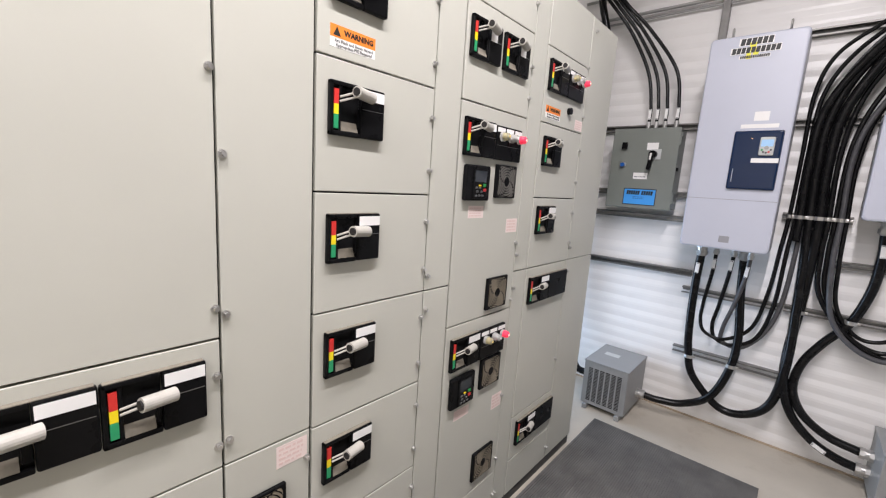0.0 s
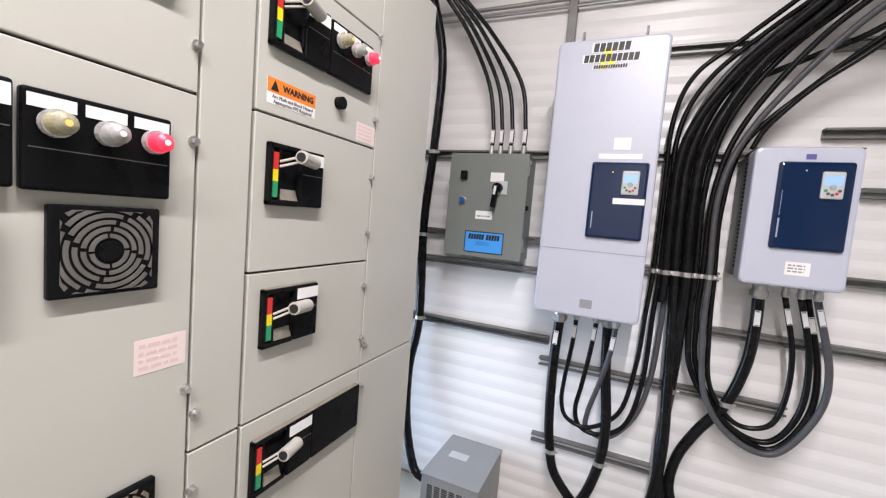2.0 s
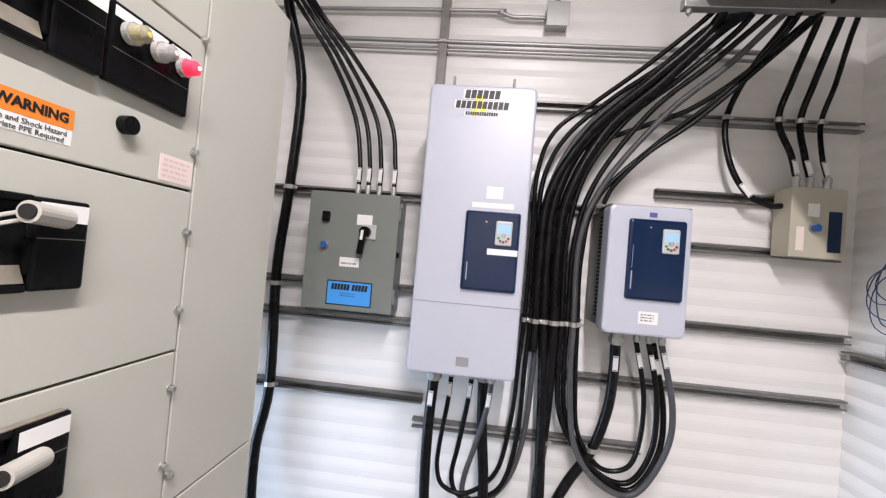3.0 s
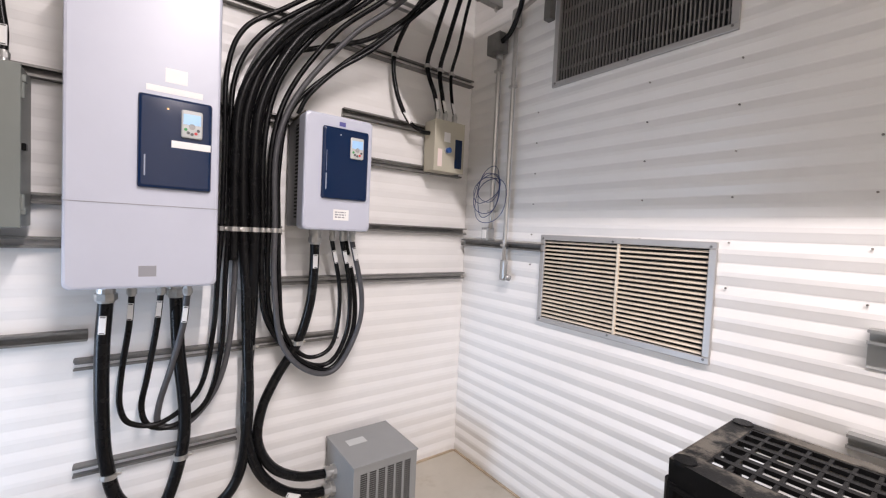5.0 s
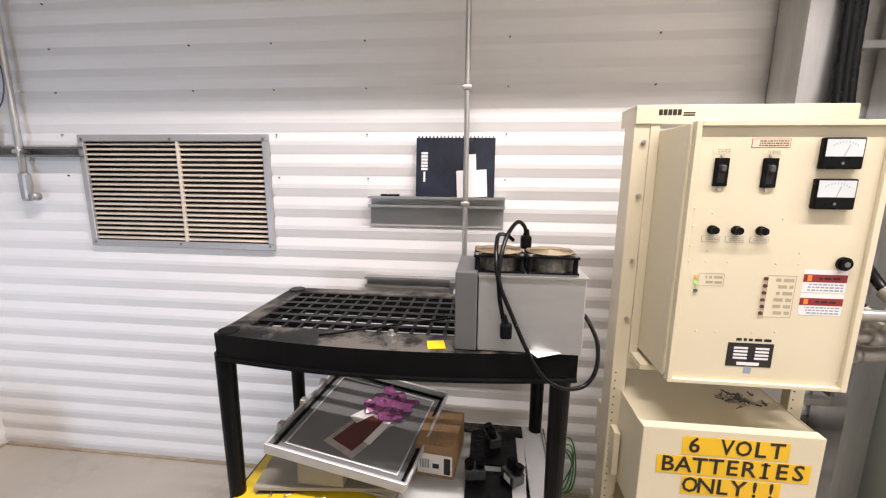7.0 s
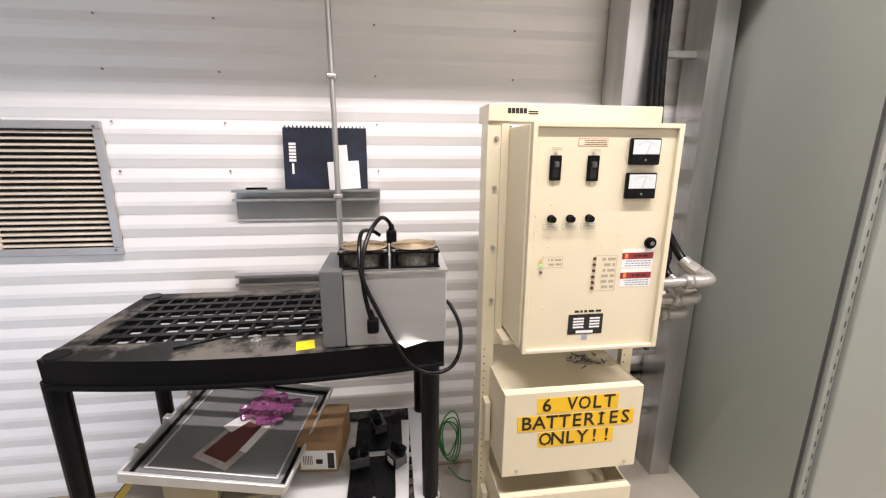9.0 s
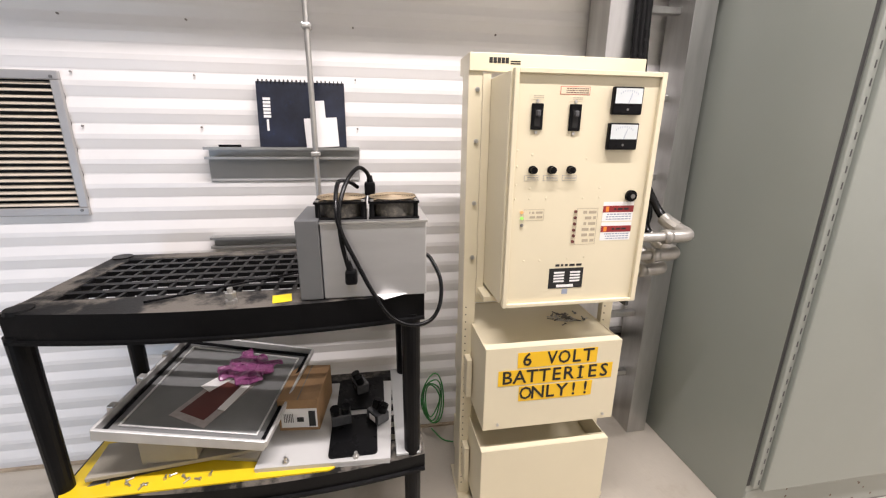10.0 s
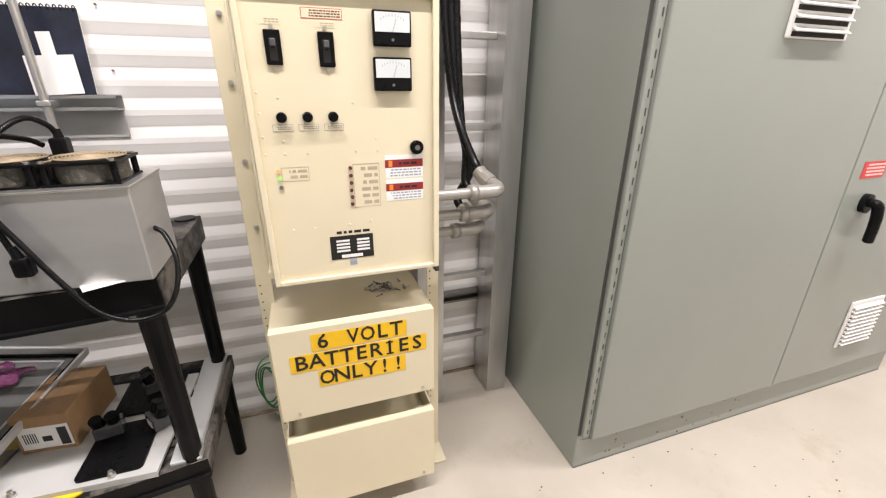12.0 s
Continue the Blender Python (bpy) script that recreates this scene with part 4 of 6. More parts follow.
part("switch_lever", box(-0.013, 0.013, -0.016, 0.010, -0.085, 0.026, 0.006, m), BLACK, door, "black rotary lever turned down")
m = Matrix.Translation((-0.348, 3.445, 1.765)) @ Matrix.Rotation(radians(6), 4, "Y")
part("lever_mark", box(-0.006, 0.006, -0.001, 0.001, -0.03, 0.012, 0.0, m), WHITE_PL, door)
SIGN_BLUE = material("bright_blue_sign", (0.06, 0.33, 0.80), 0.35, vary=0.03)
sign = part("blue_sign", box(-0.504, -0.296, 3.4986, 3.4998, 1.436, 1.546), INK, door, "blue plate with black border")
part("sign_face", box(-0.499, -0.301, 3.4980, 3.4987, 1.441, 1.541), SIGN_BLUE, door)
letter_blocks(door, -0.485, -0.400, 1.505, 1.532, 3.4980, 6, INK, 21)
letter_blocks(door, -0.390, -0.318, 1.505, 1.532, 3.4980, 5, INK, 23)
print_lines(door, "y", 3.4980, -0.44, -0.36, 1.475, 1.495, 2, material("sign_blue_print", (0.03, 0.15, 0.45), 0.5), -0.0004, seed=8)
for z in (1.50, 1.86):
    part("hinge", cyl((-0.200, 3.507, z - 0.025), (-0.200, 3.507, z + 0.025), 0.006, 8), BOXGREY, ctrl)
for z in (1.47, 1.68, 1.90):
    part("door_clip", box(-0.205, -0.192, 3.507, 3.535, z - 0.012, z + 0.012, 0.003), BLACK if z == 1.68 else BOXGREY, ctrl)
for x in (-0.425, -0.378, -0.324, -0.256):
    gland(ctrl, x, 3.58, 1.939, 0.0105, False)

# ---- cream relay box ----
relay = thing("relay_box", (1.56, 3.6, 1.82), "cream metal relay box with blue button and navy plate", "control box")
CREAM_DULL = material("dull_cream_enamel", (0.47, 0.44, 0.35), 0.45, vary=0.05, grain=0.1, grain_scale=400)
part("body", box(1.452, 1.663, 3.555, 3.66, 1.82, 2.11, 0.004), CREAM_DULL, relay)
part("cover", box(1.449, 1.666, 3.548, 3.5545, 1.817, 2.113, 0.003), CREAM_DULL, relay)
part("white_label", box(1.515, 1.560, 3.5470, 3.5478, 1.99, 2.045), PAPER, relay)
part("red_label", box(1.474, 1.505, 3.5470, 3.5478, 1.845, 1.945), PINK, relay)
part("blue_button", cyl((1.540, 3.548, 1.941), (1.540, 3.522, 1.941), 0.0155, 16), bpy.data.materials["blue_button"], relay)
part("button_ring", cyl((1.540, 3.548, 1.941), (1.540, 3.541, 1.941), 0.020, 16), BRIGHT, relay)
part("navy_plate", box(1.597, 1.648, 3.5460, 3.5478, 1.845, 2.015), NAVY, relay)
for x in (1.490, 1.545, 1.615):
    gland(relay, x, 3.59, 2.112, 0.0115, False)


# ---- cables on the north wall ----
def cable(points, r, label, mat=CABLE, tags=(), clamps=(), ripple=0.0):
    ob = thing("cable", points[0], label, "cable")
    part("jacket", tube(points, r, 9, 12, ripple), mat, ob, smooth=True)
    run = spline(points, 9)
    for t in tags:                              # white wire markers near (x, y, z)
        i = min(range(1, len(run) - 1), key=lambda k: (run[k] - Vector(t)).length)
        along = (run[i + 1] - run[i - 1]).normalized()
        out = Vector((-0.12, -1, 0)) - along * along.dot(Vector((-0.12, -1, 0)))
        out.normalize()
        side = out.cross(along)
        c = run[i] + out * r * 0.93
        m = Matrix(((side.x, out.x, along.x, c.x), (side.y, out.y, along.y, c.y), (side.z, out.z, along.z, c.z), (0, 0, 0, 1)))
        half = 0.0088 if r < 0.02 else 0.0105
        part("marker", box(-half, half, -r * 0.4, r * 0.22, -0.034, 0.034, 0.001, m), PAPER, ob, "white marker tag")
        for e in (-0.030, 0.030):
            part("marker_bar", box(-half * 0.7, half * 0.7, r * 0.2, r * 0.22 + 0.0005, e - 0.0016, e + 0.0016, 0, m), INK, ob)
    for c in clamps:
        c = min(run, key=lambda q: (q - Vector(c)).length)
        bm = bmesh.new()
        add_cyl(bm, (c[0], c[1], c[2] - 0.010), (c[0], c[1], c[2] + 0.010), r + 0.004, 14)
        add_box(bm, c[0] + r * 0.6, c[0] + r + 0.016, c[1] - 0.006, c[1] + 0.006, c[2] - 0.006, c[2] + 0.006, 0.002)
        part("strap", bm, BRIGHT, ob, "zinc pipe strap")
    return ob


CL = 1.437
thin = "thin black cable looping below a drive and up to the tray"
cable([(0.088, 3.52, 1.185), (0.080, 3.55, 1.05), (0.058, 3.58, 0.86), (0.054, 3.60, 0.727), (0.090, 3.60, 0.650), (0.197, 3.60, 0.634), (0.321, 3.60, 0.747), (0.368, 3.60, 0.989), (0.382, 3.61, 1.239), (0.393, 3.62, CL), (0.396, 3.61, 1.789), (0.398, 3.60, 2.111), (0.459, 3.58, 2.301), (0.618, 3.55, 2.430), (0.816, 3.47, 2.58), (1.00, 3.36, 2.74), (1.03, 3.25, 2.81)],
      0.0105, thin, tags=((0.087, 3.535, 1.12),), clamps=((0.393, 3.62, CL),))
cable([(0.178, 3.52, 1.185), (0.165, 3.55, 1.03), (0.140, 3.58, 0.84), (0.122, 3.60, 0.708), (0.151, 3.61, 0.622), (0.240, 3.61, 0.606), (0.351, 3.61, 0.687), (0.403, 3.62, 0.907), (0.413, 3.62, 1.237), (0.421, 3.625, CL), (0.420, 3.63, 1.793), (0.433, 3.63, 2.097), (0.523, 3.61, 2.297), (0.701, 3.56, 2.46), (0.93, 3.45, 2.62), (1.06, 3.34, 2.76), (1.08, 3.22, 2.81)],
      0.0110, thin, tags=((0.176, 3.535, 1.11),), clamps=((0.421, 3.625, CL),))
cable([(0.262, 3.48, 1.185), (0.252, 3.51, 1.05), (0.220, 3.56, 0.88), (0.180, 3.60, 0.705), (0.186, 3.615, 0.615), (0.284, 3.62, 0.600), (0.385, 3.62, 0.728), (0.436, 3.63, 0.926), (0.452, 3.63, 1.235), (0.449, 3.63, CL), (0.448, 3.635, 1.796), (0.472, 3.63, 2.082), (0.601, 3.61, 2.335), (0.816, 3.53, 2.52), (1.0, 3.42, 2.65), (1.10, 3.33, 2.77), (1.12, 3.2, 2.81)],
      0.0120, "thin grey flexible conduit looping below a drive", CABLE_GREY, tags=((0.261, 3.495, 1.10),), clamps=((0.449, 3.63, CL),))
cable([(0.014, 3.50, 1.175), (0.003, 3.53, 0.954), (0.004, 3.56, 0.70), (0.018, 3.585, 0.506), (0.065, 3.585, 0.343), (0.231, 3.58, 0.190), (0.377, 3.58, 0.205), (0.480, 3.58, 0.327), (0.513, 3.585, 0.601), (0.506, 3.60, 0.909), (0.497, 3.61, 1.18), (0.482, 3.62, CL), (0.470, 3.60, 1.717), (0.480, 3.585, 1.972), (0.569, 3.56, 2.222), (0.78, 3.50, 2.46), (0.98, 3.40, 2.66), (1.14, 3.32, 2.78), (1.16, 3.2, 2.82)],
      0.0235, "fat black power cable hanging from the tall drive", tags=((0.010, 3.515, 1.08),), clamps=((0.018, 3.62, 0.47), (0.482, 3.62, CL)))
cable([(0.228, 3.55, 1.175), (0.240, 3.565, 0.95), (0.268, 3.58, 0.668), (0.253, 3.58, 0.456), (0.179, 3.57, 0.245), (0.040, 3.56, 0.140), (-0.10, 3.53, 0.118), (-0.190, 3.51, 0.125)],
      0.0235, "fat black power cable dropping to a floor transformer", clamps=((0.262, 3.62, 0.47),))
cable([(0.778, 3.54, 1.40), (0.788, 3.57, 1.25), (0.780, 3.59, 1.08), (0.733, 3.61, 0.893), (0.640, 3.61, 0.740), (0.575, 3.60, 0.60), (0.560, 3.59, 0.45), (0.620, 3.57, 0.325), (0.74, 3.56, 0.245), (0.875, 3.55, 0.222)],
      0.0225, "fat black power cable from the small drive to a transformer", tags=((0.784, 3.555, 1.30),), clamps=((0.733, 3.63, 0.893),))
cable([(0.875, 3.56, 0.125), (0.79, 3.56, 0.140), (0.68, 3.565, 0.190), (0.575, 3.57, 0.300), (0.518, 3.58, 0.457), (0.505, 3.60, 0.65), (0.520, 3.63, 0.893), (0.525, 3.615, 1.10), (0.524, 3.60, CL), (0.512, 3.58, 1.723), (0.535, 3.565, 2.008), (0.670, 3.54, 2.301), (0.856, 3.47, 2.486), (1.03, 3.38, 2.67), (1.20, 3.31, 2.79), (1.22, 3.2, 2.82)],
      0.0235, "fat black power cable from a transformer up to the tray", tags=((0.72, 3.548, 0.168),), clamps=((0.520, 3.63, 0.893), (0.524, 3.60, CL)))
cable([(0.866, 3.55, 1.40), (0.925, 3.58, 1.165), (0.930, 3.60, 0.960), (0.885, 3.60, 0.838), (0.771, 3.61, 0.820), (0.667, 3.61, 0.958), (0.640, 3.61, 1.178), (0.632, 3.62, CL), (0.626, 3.62, 1.74), (0.676, 3.61, 2.015), (0.882, 3.57, 2.25), (1.10, 3.47, 2.45), (1.26, 3.36, 2.66), (1.30, 3.3, 2.79), (1.30, 3.2, 2.81)],
      0.0105, "thin black cable looping below the small drive", tags=((0.872, 3.565, 1.33),), clamps=((0.632, 3.62, CL),))
cable([(0.914, 3.54, 1.40), (0.980, 3.58, 1.16), (0.982, 3.60, 0.922), (0.895, 3.61, 0.768), (0.746, 3.62, 0.807), (0.614, 3.62, 1.015), (0.588, 3.62, 1.232), (0.588, 3.62, CL), (0.589, 3.61, 1.816), (0.662, 3.60, 2.095), (0.848, 3.54, 2.39), (1.03, 3.45, 2.56), (1.18, 3.36, 2.71), (1.26, 3.3, 2.80), (1.26, 3.2, 2.82)],
      0.0120, "thin black cable looping below the small drive", tags=((0.925, 3.555, 1.325),), clamps=((0.588, 3.62, CL),))
cable([(0.944, 3.57, 1.40), (1.020, 3.60, 1.10), (1.005, 3.60, 0.892), (0.893, 3.60, 0.738), (0.714, 3.60, 0.832), (0.585, 3.60, 1.02), (0.560, 3.61, 1.234), (0.560, 3.61, CL), (0.552, 3.60, 1.809), (0.605, 3.59, 2.107), (0.758, 3.55, 2.358), (0.95, 3.47, 2.53), (1.12, 3.38, 2.70), (1.17, 3.31, 2.84), (1.17, 3.2, 2.86)],
      0.0125, "thin black cable looping below the small drive", tags=((0.955, 3.585, 1.31),), clamps=((0.560, 3.61, CL),))
cable([(0.962, 3.53, 1.40), (1.040, 3.56, 1.12), (1.030, 3.58, 0.925), (0.916, 3.58, 0.738), (0.767, 3.58, 0.762), (0.650, 3.585, 0.911), (0.612, 3.59, 1.182), (0.610, 3.60, CL), (0.606, 3.59, 1.814), (0.694, 3.58, 2.081), (0.913, 3.52, 2.385), (1.10, 3.43, 2.56), (1.24, 3.35, 2.72), (1.34, 3.3, 2.80), (1.34, 3.2, 2.82)],
      0.0130, "grey flexible conduit looping below the small drive", CABLE_GREY, tags=((0.975, 3.545, 1.335),), clamps=((0.610, 3.60, CL),))
cable([(0.70, 3.60, 1.99), (0.74, 3.585, 2.08), (0.86, 3.55, 2.22), (1.02, 3.50, 2.35), (1.20, 3.41, 2.54), (1.36, 3.33, 2.72), (1.39, 3.27, 2.80), (1.39, 3.15, 2.81)], 0.0105, "thin black cable running from behind the small drive to the tray")
cable([(0.44, 3.60, 1.30), (0.440, 3.60, CL), (0.434, 3.575, 1.72), (0.455, 3.56, 2.02), (0.60, 3.53, 2.29), (0.82, 3.45, 2.50), (1.0, 3.37, 2.68), (1.05, 3.3, 2.84), (1.05, 3.2, 2.86)], 0.019, "black cable rising in the wall bundle to the tray", clamps=((0.440, 3.60, CL),), ripple=0.04)
cable([(0.70, 3.66, 2.30), (0.86, 3.62, 2.36), (1.02, 3.56, 2.42), (1.17, 3.47, 2.53), (1.34, 3.36, 2.71), (1.43, 3.3, 2.80), (1.43, 3.2, 2.81)], 0.012, "thin black cable sagging off the wall strut to the tray")

for x, dx, top in ((-0.425, -0.36, 2.84), (-0.378, -0.38, 2.85), (-0.324, -0.41, 2.86), (-0.256, -0.46, 2.87)):
    cable([(x, 3.58, 1.985), (x - 0.004, 3.585, 2.10), (x - 0.05, 3.59, 2.32), (x + 0.5 * dx, 3.57, 2.58), (x + 0.85 * dx, 3.50, 2.76), (x + dx, 3.36, top), (x + dx - 0.03, 3.20, 2.93), (x + dx - 0.04, 2.9, 2.94)], 0.0108, "thin black cable arching from the control box", tags=((x - 0.002, 3.582, 2.045),))
cable([(-0.80, 3.40, 2.95), (-0.835, 3.56, 2.82), (-0.770, 3.62, 2.474), (-0.789, 3.635, 1.97), (-0.814, 3.635, 1.553), (-0.796, 3.635, 1.007), (-0.83, 3.62, 0.70), (-0.80, 3.58, 0.40), (-0.70, 3.52, 0.17), (-0.60, 3.50, 0.14)], 0.024, "fat black ribbed conduit down the wall behind the switchgear", clamps=((-0.789, 3.635, 1.968), (-0.814, 3.635, 1.52), (-0.796, 3.635, 1.003)), ripple=0.05)
for x0, x1, x2, r in ((1.490, 1.430, 1.40, 0.013), (1.545, 1.520, 1.48, 0.013), (1.615, 1.605, 1.54, 0.010)):
    cable([(x0, 3.59, 2.16), (x0 - 0.02, 3.60, 2.26), (x1, 3.63, 2.42), (x1 + 0.01, 3.58, 2.57), (x2 + 0.02, 3.44, 2.73), (x2, 3.33, 2.84), (x2, 3.15, 2.83)], r, "black cable dropping from the tray to the relay box", tags=((x0, 3.59, 2.20),), clamps=((x1, 3.635, 2.42),))
cable([(1.445, 3.60, 2.035), (1.39, 3.60, 2.035), (1.30, 3.60, 2.08), (1.225, 3.61, 2.22), (1.212, 3.63, 2.42), (1.27, 3.57, 2.62), (1.31, 3.44, 2.74), (1.33, 3.33, 2.86), (1.33, 3.2, 2.86)], 0.0125, "black cable bending into the side of the relay box", tags=((1.300, 3.595, 2.09),), clamps=((1.212, 3.635, 2.42),))


# ---- floor transformers ----
def transformer(x0, x1, y0, y1, top, glands, label):
    ob = thing("dry_transformer", ((x0 + x1) / 2, (y0 + y1) / 2, 0), label, "transformer", "floor transformers")
    part("case", box(x0, x1, y0, y1, 0.035, top - 0.009, 0.003), TXGREY, ob)
    part("lid", box(x0 - 0.004, x1 + 0.004, y0 - 0.006, y1 + 0.002, top - 0.009, top, 0.003), TXGREY, ob)
    for x in (x0 + 0.02, x1 - 0.05):
        part("foot", box(x, x + 0.03, y0 - 0.022, y1 + 0.005, 0.0, 0.035, 0.003), TXGREY, ob)
    n = 6
    w = (x1 - x0 - 0.06) / n
    for k in range(n):
        bm = bmesh.new()
        a = x0 + 0.03 + k * w
        for j in range(23):
            z = 0.062 + j * 0.0106
            add_box(bm, a + 0.1 * w, a + 0.82 * w, y0 - 0.0012, y0 + 0.001, z, z + 0.0062)
        part("vent_column", bm, DARK, ob)
        part("vent_rib", box(a + 0.86 * w, a + 0.96 * w, y0 - 0.003, y0 + 0.001, 0.058, 0.308, 0.001), TXGREY, ob)
    part("rating_label", box(x0 + 0.06, x0 + 0.16, y0 + 0.19, y0 + 0.25, top + 0.0002, top + 0.0008), HMI, ob)
    for gx, gy, gz, s in glands:
        bm = bmesh.new()
        add_cyl(bm, (gx, gy, gz), (gx + s * 0.018, gy, gz), 0.034, 8)
        add_cyl(bm, (gx + s * 0.018, gy, gz), (gx + s * 0.034, gy, gz), 0.027, 16)
        add_cyl(bm, (gx + s * 0.034, gy, gz), (gx + s * 0.055, gy, gz), 0.033, 8)
        part("cable_gland", bm, BRIGHT, ob, "large zinc cable gland")
    return ob


transformer(-0.530, -0.238, 3.255, 3.66, 0.352, ((-0.238, 3.51, 0.125, 1), (-0.530, 3.50, 0.14, -1)), "grey vented dry transformer on the floor, cable on its side")
transformer(0.925, 1.275, 3.325, 3.675, 0.347, ((0.925, 3.55, 0.222, -1), (0.925, 3.56, 0.125, -1)), "grey vented dry transformer on the floor with two cables")

# ---- strut shelf, binder ----
for y0, y1, z, x1, d in ((1.307, 1.82, 1.228, EAST - DEPTH + 0.004, 0.052), (1.48, 1.845, 0.912, EAST - DEPTH + 0.004, 0.041)):
    strut_y(y0, y1, z, x1, 0.041, d, GALV)
plate = part("back_plate", box(EAST - DEPTH - 0.006, EAST - DEPTH + 0.002, 1.310, 1.822, 1.130, 1.2065, 0.001), PLATE)
tagged(plate, "flat grey steel plate fixed below the strut shelf", "plate")
BINDER = material("dark_navy_cover", (0.012, 0.016, 0.032), 0.32, vary=0.5, scale=14, spots=0.5, spot_color=(0.02, 0.04, 0.12))
book = thing("spiral_manual", (1.785, 1.49, 1.249), "dark blue spiral-bound manual leaning on the wall", "manual")
m = Matrix.Translation((1.779, 1.493, 1.2495)) @ Matrix.Rotation(radians(6.5), 4, "Y") @ Matrix.Diagonal((1, 1.035, 1.035, 1))
part("cover", box(0.0, 0.003, -0.1395, 0.1395, 0.0, 0.207, 0.001, m), BINDER, book)
part("pages", box(0.0035, 0.016, -0.136, 0.136, 0.002, 0.203, 0.0, m), PAPER, book)
bm = bmesh.new()
for k in range(21):
    y = -0.132 + k * 0.0132
    add_tube(bm, [Vector((0.008 + 0.011 * math.cos(a), y, 0.205 + 0.009 * math.sin(a))) for a in [i * 2 * math.pi / 10 for i in range(11)]], 0.0016, 5)
bmesh.ops.transform(bm, matrix=m, verts=bm.verts)
part("spiral", bm, INK, book)
bm = bmesh.new()
for k in range(6):
    add_box(bm, -0.0008, 0.0, 0.098, 0.121, 0.092 + k * 0.011 + 0.0015, 0.092 + (k + 1) * 0.011 - 0.0015)
add_box(bm, -0.0008, 0.0, 0.106, 0.113, 0.052, 0.088)
bmesh.ops.transform(bm, matrix=m, verts=bm.verts)
part("cover_mark", bm, PAPER, book, "white company mark as plain blocks")
note = thing("paper_notes", (1.70, 1.43, 1.249), "white slips of paper propped against the manual", "paper")
m2 = Matrix.Translation((1.7735, 1.428, 1.2495)) @ Matrix.Rotation(radians(6.5), 4, "Y") @ Matrix.Rotation(radians(-3), 4, "X")
part("square_slip", box(0.0, 0.001, -0.055, 0.055, 0.0, 0.098, 0.0, m2), PAPER, note)
part("tall_slip", box(0.002, 0.003, -0.018, 0.014, 0.0, 0.155, 0.0, m2), PAPER, note)
pen = part("marker_pen", cyl((1.785, 1.70, 1.2525), (1.780, 1.77, 1.2525), 0.004, 8), BLACK)
tagged(pen, "small black pen lying on the strut shelf", "pen")

# ---- resin shelf unit ----
SX0, SX1, SY0, SY1 = 1.217, 1.68, 1.14, 2.086
rack = thing("resin_shelf", (1.45, 1.61, 0), "dusty black resin shelf unit with lattice shelves", "shelf")


def shelf_deck(z1, h):
    z0 = z1 - h
    n = 24
    rim, brow = bmesh.new(), bmesh.new()

    def bow(t):
        return 0.044 * (1 - (2 * t - 1) ** 2)
    outer = [(SX0 + 0.012 - bow(k / n), SY0 + (SY1 - SY0) * k / n) for k in range(n + 1)]
    inner_x = SX0 + 0.075
    top0 = [rim.verts.new((x, y, z1)) for x, y in outer]
    top1 = [rim.verts.new((inner_x, y, z1)) for x, y in outer]
    low0 = [rim.verts.new((x + 0.004, y, z0)) for x, y in outer]
    low1 = [rim.verts.new((inner_x, y, z1 - 0.012)) for x, y in outer]
    low2 = [rim.verts.new((x + 0.012, y, z0)) for x, y in outer]
    low3 = [rim.verts.new((x + 0.012, y, z1 - 0.012)) for x, y in outer]
    lip0 = [rim.verts.new((x - 0.005, y, z0 + 0.007)) for x, y in outer]
    lip1 = [rim.verts.new((x - 0.005, y, z0)) for x, y in outer]
    lip2 = [rim.verts.new((x + 0.003, y, z0 + 0.009)) for x, y in outer]
    for k in range(n):
        for a, b in ((lip2, top0), (lip0, lip2), (lip1, lip0), (low0, lip1), (top1, low1), (low2, low0), (low3, low2), (low1, low3)):
            rim.faces.new((a[k], a[k + 1], b[k + 1], b[k]))
    edge = [brow.verts.new((x, y, z1)) for x, y in outer], [brow.verts.new((inner_x, y, z1)) for x, y in outer]
    for k in range(n):
        brow.faces.new((edge[0][k], edge[0][k + 1], edge[1][k + 1], edge[1][k]))
    part("front_apron", rim, SHELF, rack, "bowed front edge, scuffed")
    part("deck_brow", brow, SHELF_DUST, rack, "dusty front strip of the deck")
    bm = bmesh.new()
    add_box(bm, SX1 - 0.05, SX1, SY0, SY1, z1 - 0.012, z1, 0.003)
    add_box(bm, SX1 - 0.010, SX1, SY0, SY1, z0, z1 - 0.010, 0.003)
    for y in (SY0, SY1 - 0.06):
        add_box(bm, inner_x - 0.002, SX1 - 0.04, y, y + 0.06, z1 - 0.012, z1 - 0.0005, 0.002)
    for y in (SY0, SY1 - 0.010):
        add_box(bm, SX0 + 0.018, SX1, y, y + 0.010, z0, z1 - 0.010, 0.003)
    part("deck_rim", bm, SHELF_DUST, rack)
    bm = bmesh.new()
    a0, a1, b0, b1 = inner_x, SX1 - 0.05, SY0 + 0.06, SY1 - 0.06
    for k in range(7):
        x = a0 + (a1 - a0) * k / 6
        add_box(bm, x - 0.0095, x + 0.0095, b0 - 0.002, b1 + 0.002, z1 - 0.014, z1 - 0.002)
    for k in range(19):
        y = b0 + (b1 - b0) * k / 18
        add_box(bm, a0 - 0.002, a1 + 0.002, y - 0.0042, y + 0.0042, z1 - 0.012, z1 - 0.003)
    part("lattice", bm, SHELF, rack, "square lattice deck")


